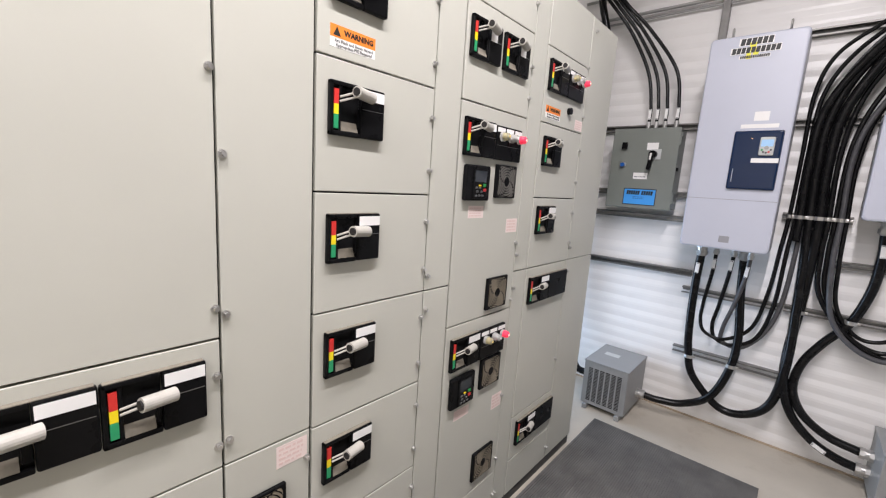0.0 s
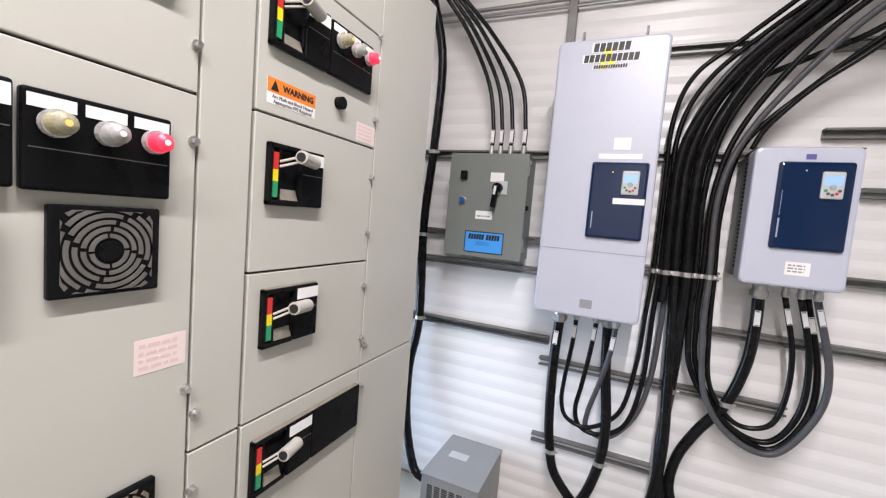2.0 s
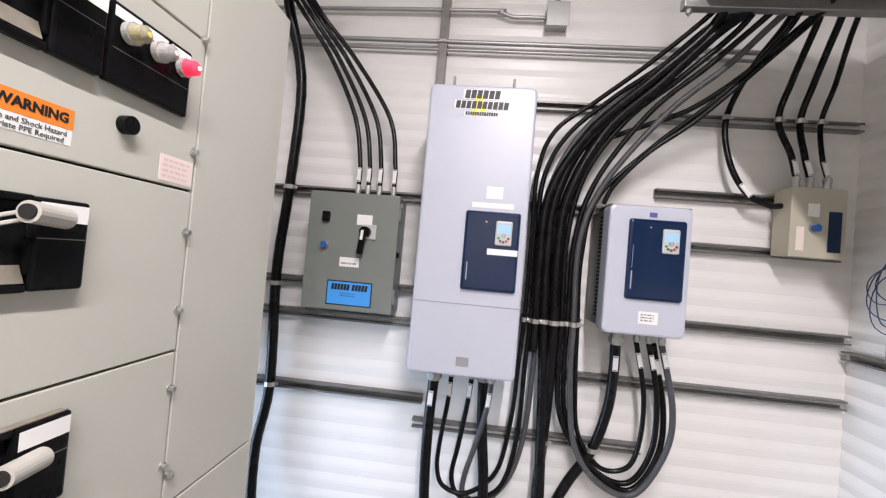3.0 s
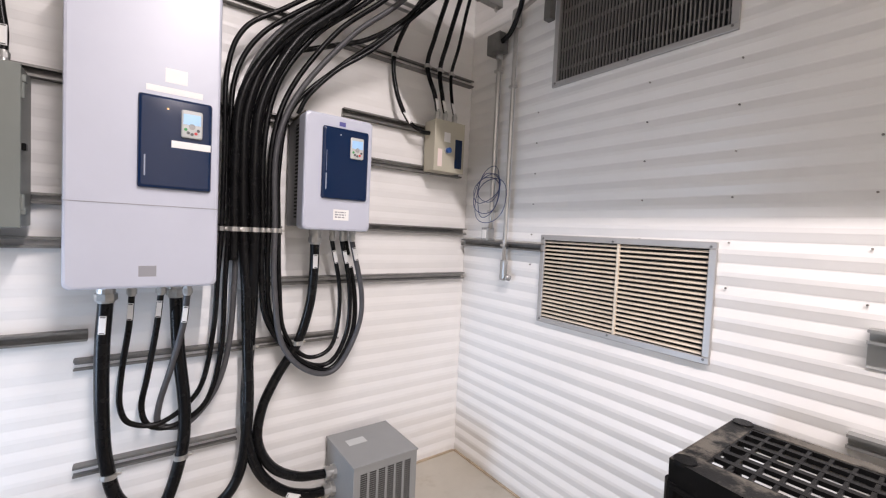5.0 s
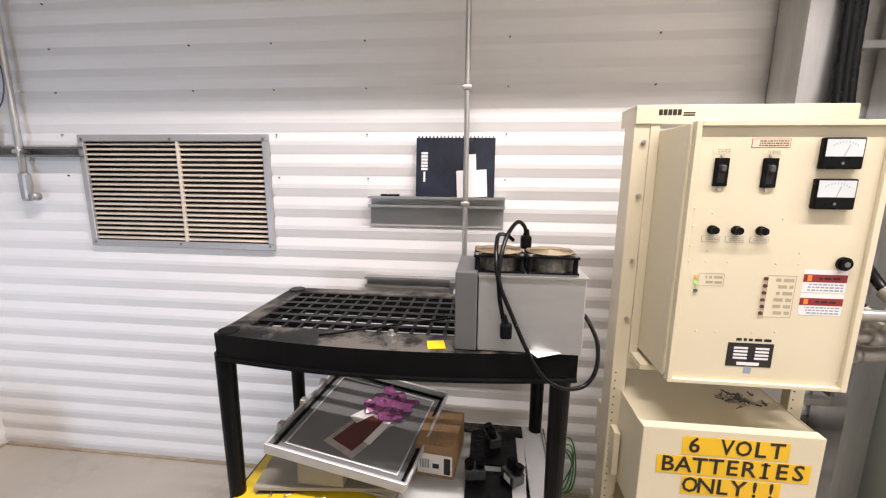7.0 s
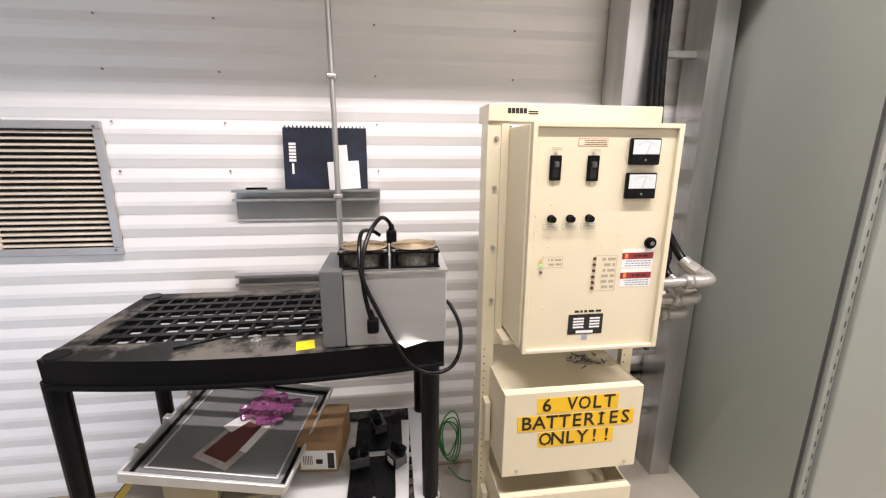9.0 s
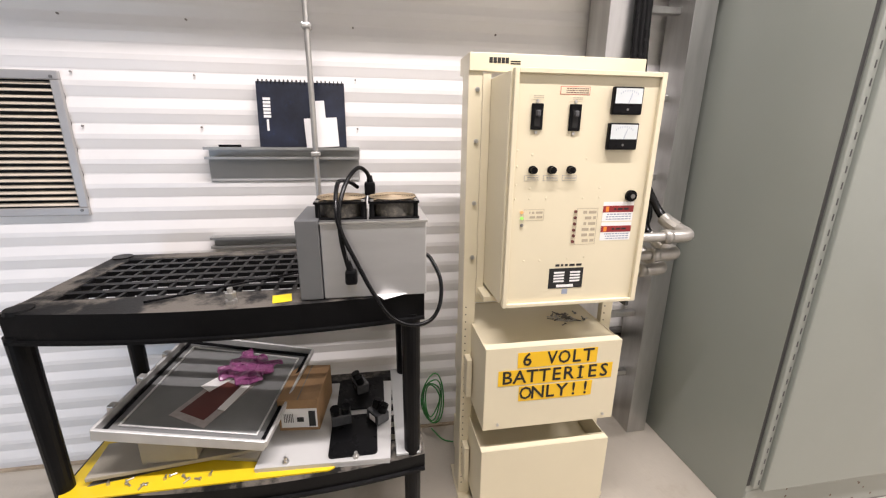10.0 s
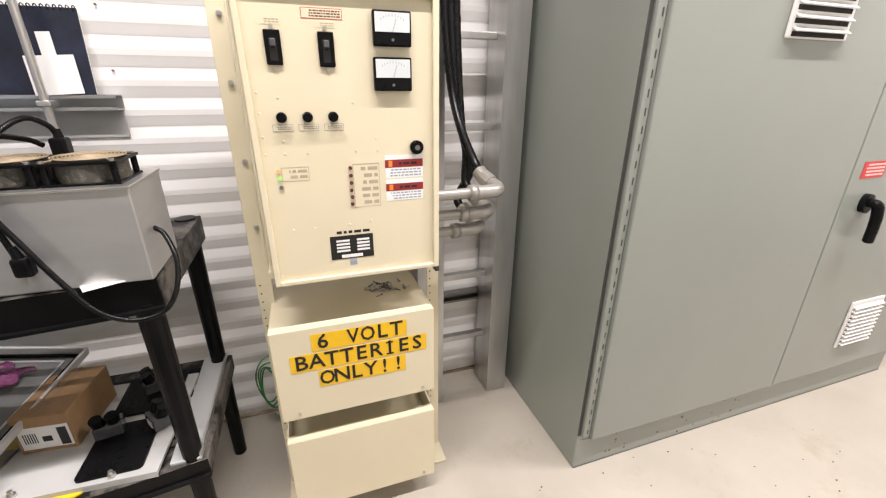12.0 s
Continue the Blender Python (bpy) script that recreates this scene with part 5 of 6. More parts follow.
shelf_deck(0.910, 0.075)
shelf_deck(0.405, 0.055)
for x in (SX0 + 0.032, SX1 - 0.03):
    for y in (SY0 + 0.035, SY1 - 0.012):
        bm = bmesh.new()
        add_cyl(bm, (x, y, 0.0), (x, y, 0.36), 0.021, 18, 0.0245)
        add_cyl(bm, (x, y, 0.40), (x, y, 0.85), 0.0225, 18, 0.026)
        add_cyl(bm, (x, y, 0.345), (x, y, 0.36), 0.031, 18)
        part("post", bm, SHELF, rack)
        y = min(y, SY1 - 0.03)
        part("post_cap", cyl((x, y, 0.905), (x, y, 0.914), 0.030, 20, 0.027), SHELF, rack)

# ---- fan unit on the shelf ----
fan = thing("fan_box", (1.30, 1.29, 0.91), "bare metal box with two fans on top and a power cord", "fan unit")
BARE = material("bare_sheet_metal", (0.56, 0.56, 0.56), 0.38, metal=0.75, vary=0.06, scale=4, stretch=(1, 1, 5))
part("case", box(1.210, 1.395, 1.137, 1.385, 0.912, 1.100, 0.003), BARE, fan)
part("end_panel", box(1.207, 1.398, 1.387, 1.440, 0.912, 1.108, 0.003), material("grey_end_panel", (0.20, 0.205, 0.21), 0.4, metal=0.5), fan)
part("lid_lip", box(1.205, 1.397, 1.134, 1.386, 1.097, 1.103, 0.001), BRIGHT, fan)
FAN_DUST = material("brown_fan_dust", (0.13, 0.095, 0.06), 0.8, vary=0.3, scale=60)
GUARD = material("dusty_wire_guard", (0.30, 0.235, 0.15), 0.6, metal=0.2, vary=0.3, scale=60)
BARREL = material("dusty_fan_barrel", (0.05, 0.046, 0.038), 0.6, vary=0.3, scale=25, spots=0.5, spot_color=(0.20, 0.18, 0.14), spot_from=0.5, spot_to=0.62)
for y0 in (1.152, 1.277):
    y1 = y0 + 0.121
    x0, x1 = 1.228, 1.349
    cx, cy = (x0 + x1) / 2, (y0 + y1) / 2
    plates = []
    for za, zb in ((1.103, 1.107), (1.140, 1.145)):
        plate = bmesh.new()
        n = 32
        rim = [(max(-1, min(1, 1.42 * math.cos(2 * math.pi * k / n))), max(-1, min(1, 1.42 * math.sin(2 * math.pi * k / n)))) for k in range(n)]
        rings = []
        for z in (za, zb):
            rings.append([plate.verts.new((cx + 0.0605 * u, cy + 0.0605 * w, z)) for u, w in rim])
            rings.append([plate.verts.new((cx + 0.0565 * math.cos(2 * math.pi * k / n), cy + 0.0565 * math.sin(2 * math.pi * k / n), z)) for k in range(n)])
        for k in range(n):
            q = (k + 1) % n
            for a, b in ((0, 1), (2, 3), (0, 2), (1, 3)):
                plate.faces.new((rings[a][k], rings[a][q], rings[b][q], rings[b][k]))
        plates.append(plate)
    body = part("fan_body", merged(plates), BLACK, fan, "black square fan flanges")
    barrel = bmesh.new()
    wall = [[barrel.verts.new((cx + r * math.cos(2 * math.pi * k / 32), cy + r * math.sin(2 * math.pi * k / 32), z)) for k in range(32)] for r, z in ((0.0585, 1.107), (0.0585, 1.140), (0.0560, 1.140), (0.0560, 1.107))]
    for k in range(32):
        for a, b in ((0, 1), (1, 2), (2, 3), (3, 0)):
            barrel.faces.new((wall[a][k], wall[a][(k + 1) % 32], wall[b][(k + 1) % 32], wall[b][k]))
    part("fan_barrel", barrel, BARREL, body, "dusty round fan barrel", smooth=False)
    for dx in (0.008, 0.113):
        for dy in (0.008, 0.113):
            part("corner_post", cyl((x0 + dx, y0 + dy, 1.107), (x0 + dx, y0 + dy, 1.140), 0.006, 10), BLACK, body)
    part("fan_motor", cyl((cx, cy, 1.104), (cx, cy, 1.138), 0.022, 24), BLACK, body)
    for k in range(7):
        mm = Matrix.Translation((cx, cy, 1.122)) @ Matrix.Rotation(2 * math.pi * k / 7, 4, "Z") @ Matrix.Rotation(radians(38), 4, "X")
        part("fan_blade", box(0.021, 0.0545, -0.014, 0.014, -0.0009, 0.0009, 0, mm), FAN_DUST, body, "dust-caked fan blade")
    bm = bmesh.new()
    for r in (0.010, 0.016, 0.022, 0.028, 0.034, 0.040, 0.046, 0.052, 0.057):
        add_tube(bm, [Vector((cx + r * math.cos(a), cy + r * math.sin(a), 1.152 - r * 0.05)) for a in [i * 2 * math.pi / 28 for i in range(29)]], 0.0017, 5)
    for a in (45, 135, 225, 315):
        add_cyl(bm, (cx, cy, 1.152), (cx + 0.074 * math.cos(radians(a)), cy + 0.074 * math.sin(radians(a)), 1.1465), 0.0015, 6)
    part("wire_guard", bm, GUARD, body)
    for dx in (0.008, 0.113):
        for dy in (0.008, 0.113):
            part("fan_screw", cyl((x0 + dx, y0 + dy, 1.145), (x0 + dx, y0 + dy, 1.149), 0.0045, 8), BRIGHT, body)
cord = part("power_cord", tube([(1.33, 1.268, 1.175), (1.32, 1.274, 1.203), (1.29, 1.295, 1.218), (1.24, 1.322, 1.188), (1.196, 1.338, 1.13), (1.192, 1.336, 1.06), (1.190, 1.325, 1.00)], 0.0052), CABLE, fan, smooth=True)
part("cord_strand", tube([(1.34, 1.30, 1.165), (1.32, 1.318, 1.180), (1.26, 1.342, 1.186), (1.200, 1.345, 1.13), (1.186, 1.334, 1.08), (1.184, 1.306, 1.014), (1.183, 1.270, 0.935), (1.178, 1.230, 0.872), (1.180, 1.180, 0.843), (1.190, 1.130, 0.848), (1.205, 1.103, 0.885), (1.235, 1.098, 0.94), (1.27, 1.118, 0.985), (1.28, 1.137, 1.0)], 0.0052), CABLE, fan, smooth=True)
bm = bmesh.new()
add_box(bm, 1.178, 1.202, 1.304, 1.332, 0.955, 0.992, 0.006)
add_cyl(bm, (1.190, 1.320, 0.990), (1.190, 1.324, 1.012), 0.009, 10, 0.006)
part("plug", bm, BLACK, fan)
bm = bmesh.new()
for dy in (-0.007, 0.007):
    add_box(bm, 1.188, 1.192, 1.317 + dy - 0.003, 1.317 + dy + 0.003, 0.938, 0.956)
part("plug_pins", bm, BRIGHT, fan)
part("appliance_plug", merged([box(1.315, 1.345, 1.255, 1.282, 1.146, 1.18, 0.005), cyl((1.33, 1.268, 1.178), (1.33, 1.268, 1.196), 0.009, 10, 0.006)]), BLACK, fan)

sticky = part("sticky_note", box(-0.024, 0.024, -0.022, 0.022, 0.0, 0.0012, 0.0, Matrix.Translation((1.232, 1.488, 0.9105)) @ Matrix.Rotation(radians(12), 4, "Z")), LYELLOW)
tagged(sticky, "bright yellow sticky note on the shelf edge", "note")
card = part("paper_scrap", box(-0.022, 0.022, -0.036, 0.036, 0.0, 0.001, 0.0, Matrix.Translation((1.215, 1.222, 0.9155)) @ Matrix.Rotation(radians(28), 4, "Z")), PAPER)
tagged(card, "torn scrap of white paper on the shelf", "paper")
bolt = thing("bolt", (1.222, 1.60, 0.91), "short zinc bolt with nuts standing on the shelf", "bolt")
part("head", cyl((1.222, 1.60, 0.910), (1.222, 1.60, 0.919), 0.014, 6), BRIGHT, bolt)
part("shank", cyl((1.222, 1.60, 0.919), (1.222, 1.60, 0.948), 0.0065, 12), BRIGHT, bolt)
part("nut", cyl((1.222, 1.60, 0.924), (1.222, 1.60, 0.937), 0.0125, 6), BRIGHT, bolt)
rod = part("thin_rod", tube([(1.245, 1.80, 0.914), (1.33, 1.64, 0.915), (1.42, 1.445, 0.917)], 0.003), BLACK, smooth=True)
tagged(rod, "thin black rod lying across the shelf", "rod")

# ---- things on the lower shelf ----
LOWZ = 0.405
YEL = material("yellow_sheet", (0.82, 0.58, 0.02), 0.4, vary=0.05, spots=0.15, spot_color=(0.3, 0.25, 0.1))


def slab_z(pts, z0, z1):
    return extrude_profile(pts, z0, z1, "z")


def rounded(x0, x1, y0, y1, r, n=5):
    out = []
    for cx, cy, a0 in ((x1 - r, y1 - r, 0), (x0 + r, y1 - r, 90), (x0 + r, y0 + r, 180), (x1 - r, y0 + r, 270)):
        out += [(cx + r * math.cos(radians(a0 + 90 * k / n)), cy + r * math.sin(radians(a0 + 90 * k / n))) for k in range(n + 1)]
    return out


ys = thing("yellow_panel", (1.40, 1.75, LOWZ), "yellow plastic sheet with a dark triangle on the lower shelf", "panel")
part("sheet", slab_z(rounded(1.205, 1.60, 1.385, 2.075, 0.03), LOWZ + 0.0005, LOWZ + 0.005), YEL, ys)
part("dark_triangle", slab_z([(1.243, 2.02), (1.285, 1.79), (1.40, 1.86), (1.40, 1.98)], LOWZ + 0.005, LOWZ + 0.0056), RUBBER, ys, "dark printed triangle")
for k, (cx, cy, a, z) in enumerate(((1.37, 1.80, 78, LOWZ + 0.006), (1.33, 1.82, 96, LOWZ + 0.018))):
    mm = Matrix.Translation((cx, cy, z)) @ Matrix.Rotation(radians(a - 90), 4, "Z")
    tagged(part("board_strip", box(-0.065, 0.065, -0.21, 0.21, 0, 0.012, 0.002, mm), material("beige_board", (0.36, 0.33, 0.27), 0.6, vary=0.1) if k == 0 else bpy.data.materials["beige_board"]), "thin beige board lying on the yellow sheet", "board")
# white sheet; the shade under the upper deck is put into its grey colour
PANEL_SHADED = material("shaded_white_panel", (0.50, 0.50, 0.485), 0.35, vary=0.04)
wp = thing("white_panel", (1.40, 1.40, LOWZ), "white sheet metal panel lying on the shelf, greyed for the shade there", "panel")
part("sheet", slab_z([(1.208, 1.240), (1.225, 1.605), (1.60, 1.575), (1.58, 1.22)], LOWZ + 0.010, LOWZ + 0.018), PANEL_SHADED, wp)
fold = slab_z([(1.2085, 1.241), (1.2255, 1.604), (1.2285, 1.604), (1.2115, 1.241)], LOWZ + 0.0008, LOWZ + 0.010)
part("folded_edge", fold, PANEL_SHADED, wp)
gp = thing("grey_panel", (1.45, 1.20, LOWZ), "grey metal panel with a raised rim on the shelf", "panel")
part("sheet", box(1.23, 1.67, 1.152, 1.222, LOWZ + 0.0005, LOWZ + 0.009, 0.002), HMI, gp)
part("rim", box(1.23, 1.67, 1.150, 1.156, LOWZ + 0.009, LOWZ + 0.022, 0.002), BRIGHT, gp)
bolts = ((1.235, 1.525), (1.225, 1.335))
for x, y in bolts:
    b = thing("bolt", (x, y, LOWZ + 0.018), "small zinc bolt through the white panel", "bolt", "panel bolts")
    part("nut", cyl((x, y, LOWZ + 0.018), (x, y, LOWZ + 0.026), 0.009, 6), BRIGHT, b)
    part("shank", cyl((x, y, LOWZ + 0.026), (x, y, LOWZ + 0.036), 0.005, 10), BRIGHT, b)
carton = thing("carton", (1.46, 1.50, LOWZ + 0.018), "brown cardboard carton with a printed white label", "box")
mc = Matrix.Translation((1.455, 1.498, LOWZ + 0.018)) @ Matrix.Rotation(radians(-6), 4, "Z")
part("box", box(-0.095, 0.095, -0.060, 0.060, 0, 0.108, 0.002, mc), CARDBOARD, carton)
part("flap_line", box(-0.0955, 0.0955, -0.0015, 0.0015, 0.1078, 0.1086, 0.0, mc), DUST, carton)
part("label", box(-0.0962, -0.0952, -0.055, 0.052, 0.012, 0.078, 0.0, mc), PAPER, carton)
part("label_block", box(-0.0968, -0.0962, -0.050, -0.030, 0.016, 0.070, 0.0, mc), INK, carton)
part("label_bars", merged([box(-0.0968, -0.0962, 0.016 + 0.005 * k, 0.018 + 0.005 * k, 0.03, 0.06, 0.0, mc) for k in range(6)] + [box(-0.0968, -0.0962, -0.015, 0.005, 0.032, 0.048, 0.0, mc)]), INK, carton)
for k, (x0, x1, y0, y1) in enumerate(((1.228, 1.400, 1.275, 1.412), (1.43, 1.60, 1.250, 1.405))):
    pl = part("black_plate", slab_z(rounded(x0, x1, y0, y1, 0.012), LOWZ + 0.0185, LOWZ + 0.0245), BLACK)
    tagged(pl, "flat black cover plate on the white panel", "plate", "cover plates")
SMOKE = material("smoky_plastic", (0.06, 0.062, 0.065), 0.12, vary=0.2, scale=40)
for cx, cy, a, z in ((1.535, 1.330, 20, LOWZ + 0.0245), (1.375, 1.385, 100, LOWZ + 0.0245), (1.37, 1.272, 215, LOWZ + 0.0245)):
    sw = thing("switch_block", (cx, cy, z), "black and clear plastic switch block lying loose", "switch block", "loose switch blocks")
    mm = Matrix.Translation((cx, cy, z)) @ Matrix.Rotation(radians(a), 4, "Z")

    def turned(bm):
        bmesh.ops.transform(bm, matrix=mm, verts=bm.verts)
        return bm
    part("base", turned(box(-0.030, 0.030, -0.022, 0.022, 0, 0.034, 0.003)), SMOKE, sw, "smoky clear base")
    part("left_knob", turned(cyl((-0.014, 0.004, 0.034), (-0.014, 0.012, 0.060), 0.0145, 16)), BLACK, sw)
    part("right_knob", turned(cyl((0.017, 0.004, 0.034), (0.019, 0.012, 0.058), 0.0145, 16)), BLACK, sw)
    part("tag", turned(box(-0.012, 0.016, -0.0235, -0.0222, 0.008, 0.026)), PAPER, sw)
for k in range(11):
    x, y = 1.235 + 0.012 * math.sin(k * 5.1), 1.72 + 0.024 * k + 0.01 * math.sin(k * 3.3)
    a = k * 1.3
    s = thing("screw", (x, y, LOWZ + 0.005), "small loose zinc screw on the yellow sheet", "screw", "loose screws")
    part("thread", cyl((x, y, LOWZ + 0.0085), (x + 0.014 * math.cos(a), y + 0.014 * math.sin(a), LOWZ + 0.0075), 0.0024, 6), BRIGHT, s)
    part("head", cyl((x, y, LOWZ + 0.009), (x - 0.004 * math.cos(a), y - 0.004 * math.sin(a), LOWZ + 0.009), 0.0045, 8), BRIGHT, s)

# tray leaning on the boards
TR = thing("metal_tray", (1.42, 1.78, 0.44), "shallow steel lid tray tilted on the lower shelf", "tray")
u = Vector((0.0, 0.385, 0.085)).normalized()
v = Vector((0.40, -0.075, 0.05))
v.normalize()
w = v.cross(u).normalized()
if w.z < 0:
    w = -w
o = Vector((1.228, 1.572, 0.484))
MT = Matrix(((u.x, v.x, w.x, o.x), (u.y, v.y, w.y, o.y), (u.z, v.z, w.z, o.z), (0, 0, 0, 1)))
TRAYIN = material("tray_inside", (0.19, 0.193, 0.19), 0.40, metal=0.1, vary=0.10, scale=8)
TRAY_LIP = material("tray_lip_steel", (0.60, 0.60, 0.585), 0.32, metal=0.3, vary=0.08, scale=12)
L, D2 = 0.405, 0.40
part("floor", box(0, L, 0, D2, 0, 0.003, 0.0, MT), TRAYIN, TR, "shiny grey tray bottom")
for nm, a in (("front_lip", (0, L, -0.005, 0.004, -0.006, 0.028)), ("back_lip", (0, L, D2 - 0.004, D2 + 0.004, 0, 0.026)), ("side_lip", (-0.004, 0.004, 0, D2, 0, 0.026)), ("side_lip", (L - 0.004, L + 0.004, 0, D2, 0, 0.026))):
    part(nm, box(*a, 0.002, MT), TRAY_LIP, TR)
for a in ((0.034, L - 0.034, 0.034, 0.039), (0.034, L - 0.034, D2 - 0.039, D2 - 0.034), (0.034, 0.039, 0.039, D2 - 0.039), (L - 0.039, L - 0.034, 0.039, D2 - 0.039)):
    part("inner_rim", box(*a, 0.003, 0.008, 0.001, MT), TRAY_LIP, TR, "thin raised inner rim")
for a in ((0.010, L - 0.010, 0.010, 0.019), (0.010, L - 0.010, D2 - 0.019, D2 - 0.010), (0.010, 0.019, 0.019, D2 - 0.019), (L - 0.019, L - 0.010, 0.019, D2 - 0.019)):
    part("gasket", box(*a, 0.003, 0.009, 0.001, MT), BLACK, TR, "black rubber gasket")
for k in range(3):
    part("lid_clip", box(L - 0.002, L + 0.016, 0.07 + 0.11 * k, 0.09 + 0.11 * k, 0.004, 0.030, 0.003, MT), BRIGHT, TR)
sup = part("beige_block", box(1.27, 1.58, 1.76, 1.90, LOWZ + 0.031, LOWZ + 0.108, 0.004), bpy.data.materials["beige_board"])
tagged(sup, "beige block propping up the metal tray", "block")
PURPLE = material("magenta_film", (0.25, 0.07, 0.18), 0.16, vary=0.4, scale=22, spots=0.6, spot_color=(0.55, 0.42, 0.49))
MAROON = material("maroon_card", (0.11, 0.028, 0.022), 0.5, vary=0.1)
CLEARBAG = material("pale_film", (0.40, 0.36, 0.34), 0.15, vary=0.2, scale=25)
bag = thing("plastic_bag", tuple(MT @ Vector((0.2, 0.15, 0.004))), "magenta plastic bag with a maroon card in the tray", "bag")
MB = MT @ Matrix.Translation((0.178, 0.215, 0.004)) @ Matrix.Rotation(radians(18), 4, "Z")
part("clear_sleeve", box(-0.055, 0.055, -0.16, 0.03, 0, 0.0015, 0, MB), CLEARBAG, bag)
part("card", box(-0.035, 0.040, -0.14, 0.0, 0.0018, 0.003, 0, MB), MAROON, bag)
part("white_strip", box(-0.048, -0.026, -0.10, 0.07, 0.0032, 0.0045, 0, MB @ Matrix.Rotation(radians(-6), 4, "Z")), PAPER, bag)
part("white_tag", box(0.02, 0.058, -0.06, 0.06, 0.0032, 0.0045, 0, MB @ Matrix.Rotation(radians(12), 4, "Z")), PAPER, bag)
bm = bmesh.new()
n, mrows = 16, 10
rng = random.Random(5)
grid = [[bm.verts.new((-0.06 + 0.13 * i / n + 0.01 * math.sin(j * 1.7), 0.0 + 0.13 * j / mrows + 0.012 * math.sin(i * 0.9), 0.004 + 0.011 * noise.noise(Vector((i * 0.55, j * 0.6, 0.3))) + 0.012)) for j in range(mrows + 1)] for i in range(n + 1)]
for i in range(n):
    for j in range(mrows):
        bm.faces.new((grid[i][j], grid[i + 1][j], grid[i + 1][j + 1], grid[i][j + 1]))
out = bmesh.ops.extrude_face_region(bm, geom=bm.faces[:])
bmesh.ops.translate(bm, vec=(0, 0, -0.004), verts=[g for g in out["geom"] if isinstance(g, bmesh.types.BMVert)])
bmesh.ops.transform(bm, matrix=MB, verts=bm.verts)
part("crumpled_film", bm, PURPLE, bag, "crumpled magenta film")

# ---- rectifier ----
rec = thing("rectifier_rack", (1.42, 0.73, 0), "cream steel rectifier cabinet on a punched rack", "rectifier")
RY0, RY1, RZ0, RZ1, RX = 0.522, 0.925, 0.838, 1.453, 1.262
for y0, y1 in ((0.462, 0.500), (0.950, 0.990)):
    bm = bmesh.new()
    add_box(bm, 1.442, 1.446, y0, y1, 0.0, 1.512, 0.001)
    yy = y1 - 0.004 if y0 > 0.7 else y0
    add_box(bm, 1.446, 1.52, yy, yy + 0.004, 0.0, 1.512)
    part("upright", bm, CREAM, rec)
    ym = (y0 + y1) / 2
    for k in range(28):
        part("punched_hole", cyl((1.4405, ym + 0.010, 0.06 + k * 0.026), (1.4425, ym + 0.010, 0.06 + k * 0.026), 0.0022, 8), DARK, rec)
    part("foot_plate", box(1.36, 1.58, y0 - 0.004, y1 + 0.004, 0.0, 0.012, 0.002), CREAM, rec)
    for z in (1.42, 1.28, 1.10, 0.93):
        bm = cyl((1.442, ym - 0.006, z), (1.438, ym - 0.006, z), 0.0065, 12)
        add_cyl(bm, (1.438, ym - 0.006, z), (1.434, ym - 0.006, z), 0.0042, 6)
        part("rack_screw", bm, BRIGHT, rec)
part("head_plate", box(1.436, 1.56, 0.462, 0.990, 1.466, 1.514, 0.002), CREAM, rec)
part("head_mark", merged([box(1.4352, 1.436, 0.925 - 0.0115 * k, 0.9345 - 0.0115 * k, 1.488, 1.5025) for k in range(5)] + [box(1.4352, 1.436, 0.845, 0.874, 1.492, 1.4955), box(1.4352, 1.436, 0.845, 0.874, 1.486, 1.4895)]), INK, rec, "company mark as plain dark blocks")
part("side_filler", box(1.440, 1.448, 0.926, 0.949, 0.80, 1.462), CREAM, rec)
body = part("cabinet_body", box(RX + 0.014, 1.52, RY0 + 0.006, RY1, RZ0 + 0.006, RZ1 - 0.004, 0.002), CREAM, rec)
rdoor = part("front_door", box(RX, RX + 0.013, RY0, RY1 - 0.004, RZ0, RZ1, 0.0015), CREAM, rec, "flat front door with turned edges")
for a in ((RX - 0.010, RX, RY0, RY0 + 0.014, RZ0, RZ1), (RX - 0.010, RX, RY1 - 0.016, RY1 - 0.004, RZ0, RZ1), (RX - 0.010, RX, RY0 + 0.014, RY1 - 0.016, RZ1 - 0.012, RZ1), (RX - 0.010, RX, RY0 + 0.014, RY1 - 0.016, RZ0, RZ0 + 0.010)):
    part("door_edge", box(*a, 0.0015), CREAM, rdoor)
for k in range(24):
    z = RZ0 + 0.02 + k * 0.0245
    part("hinge_knuckle", cyl((RX + 0.006, RY1 - 0.001, z), (RX + 0.006, RY1 - 0.001, z + 0.0243), 0.0035, 8), CREAM, rec)
f = RX
for y0, y1, z0, z1 in ((0.842, 0.872, 1.312, 1.374), (0.742, 0.773, 1.310, 1.374)):
    part("breaker", box(f - 0.006, f, y0, y1, z0, z1, 0.002), BLACK, rdoor, "black toggle breaker")
    ym = (y0 + y1) / 2
    part("breaker_slot", box(f - 0.0068, f - 0.006, ym - 0.007, ym + 0.007, z0 + 0.008, z1 - 0.014), DARK, rdoor)
    part("breaker_toggle", box(f - 0.016, f - 0.006, ym - 0.005, ym + 0.005, z1 - 0.030, z1 - 0.016, 0.002), KEY, rdoor)
    for z in (z0 - 0.006, z1 + 0.006):
        part("breaker_screw", cyl((f, ym, z), (f - 0.003, ym, z), 0.004, 8), BRIGHT, rdoor)
PALE_INK = material("faded_print", (0.42, 0.36, 0.26), 0.5)
METER = material("meter_dial", (0.62, 0.66, 0.66), 0.25, vary=0.03)
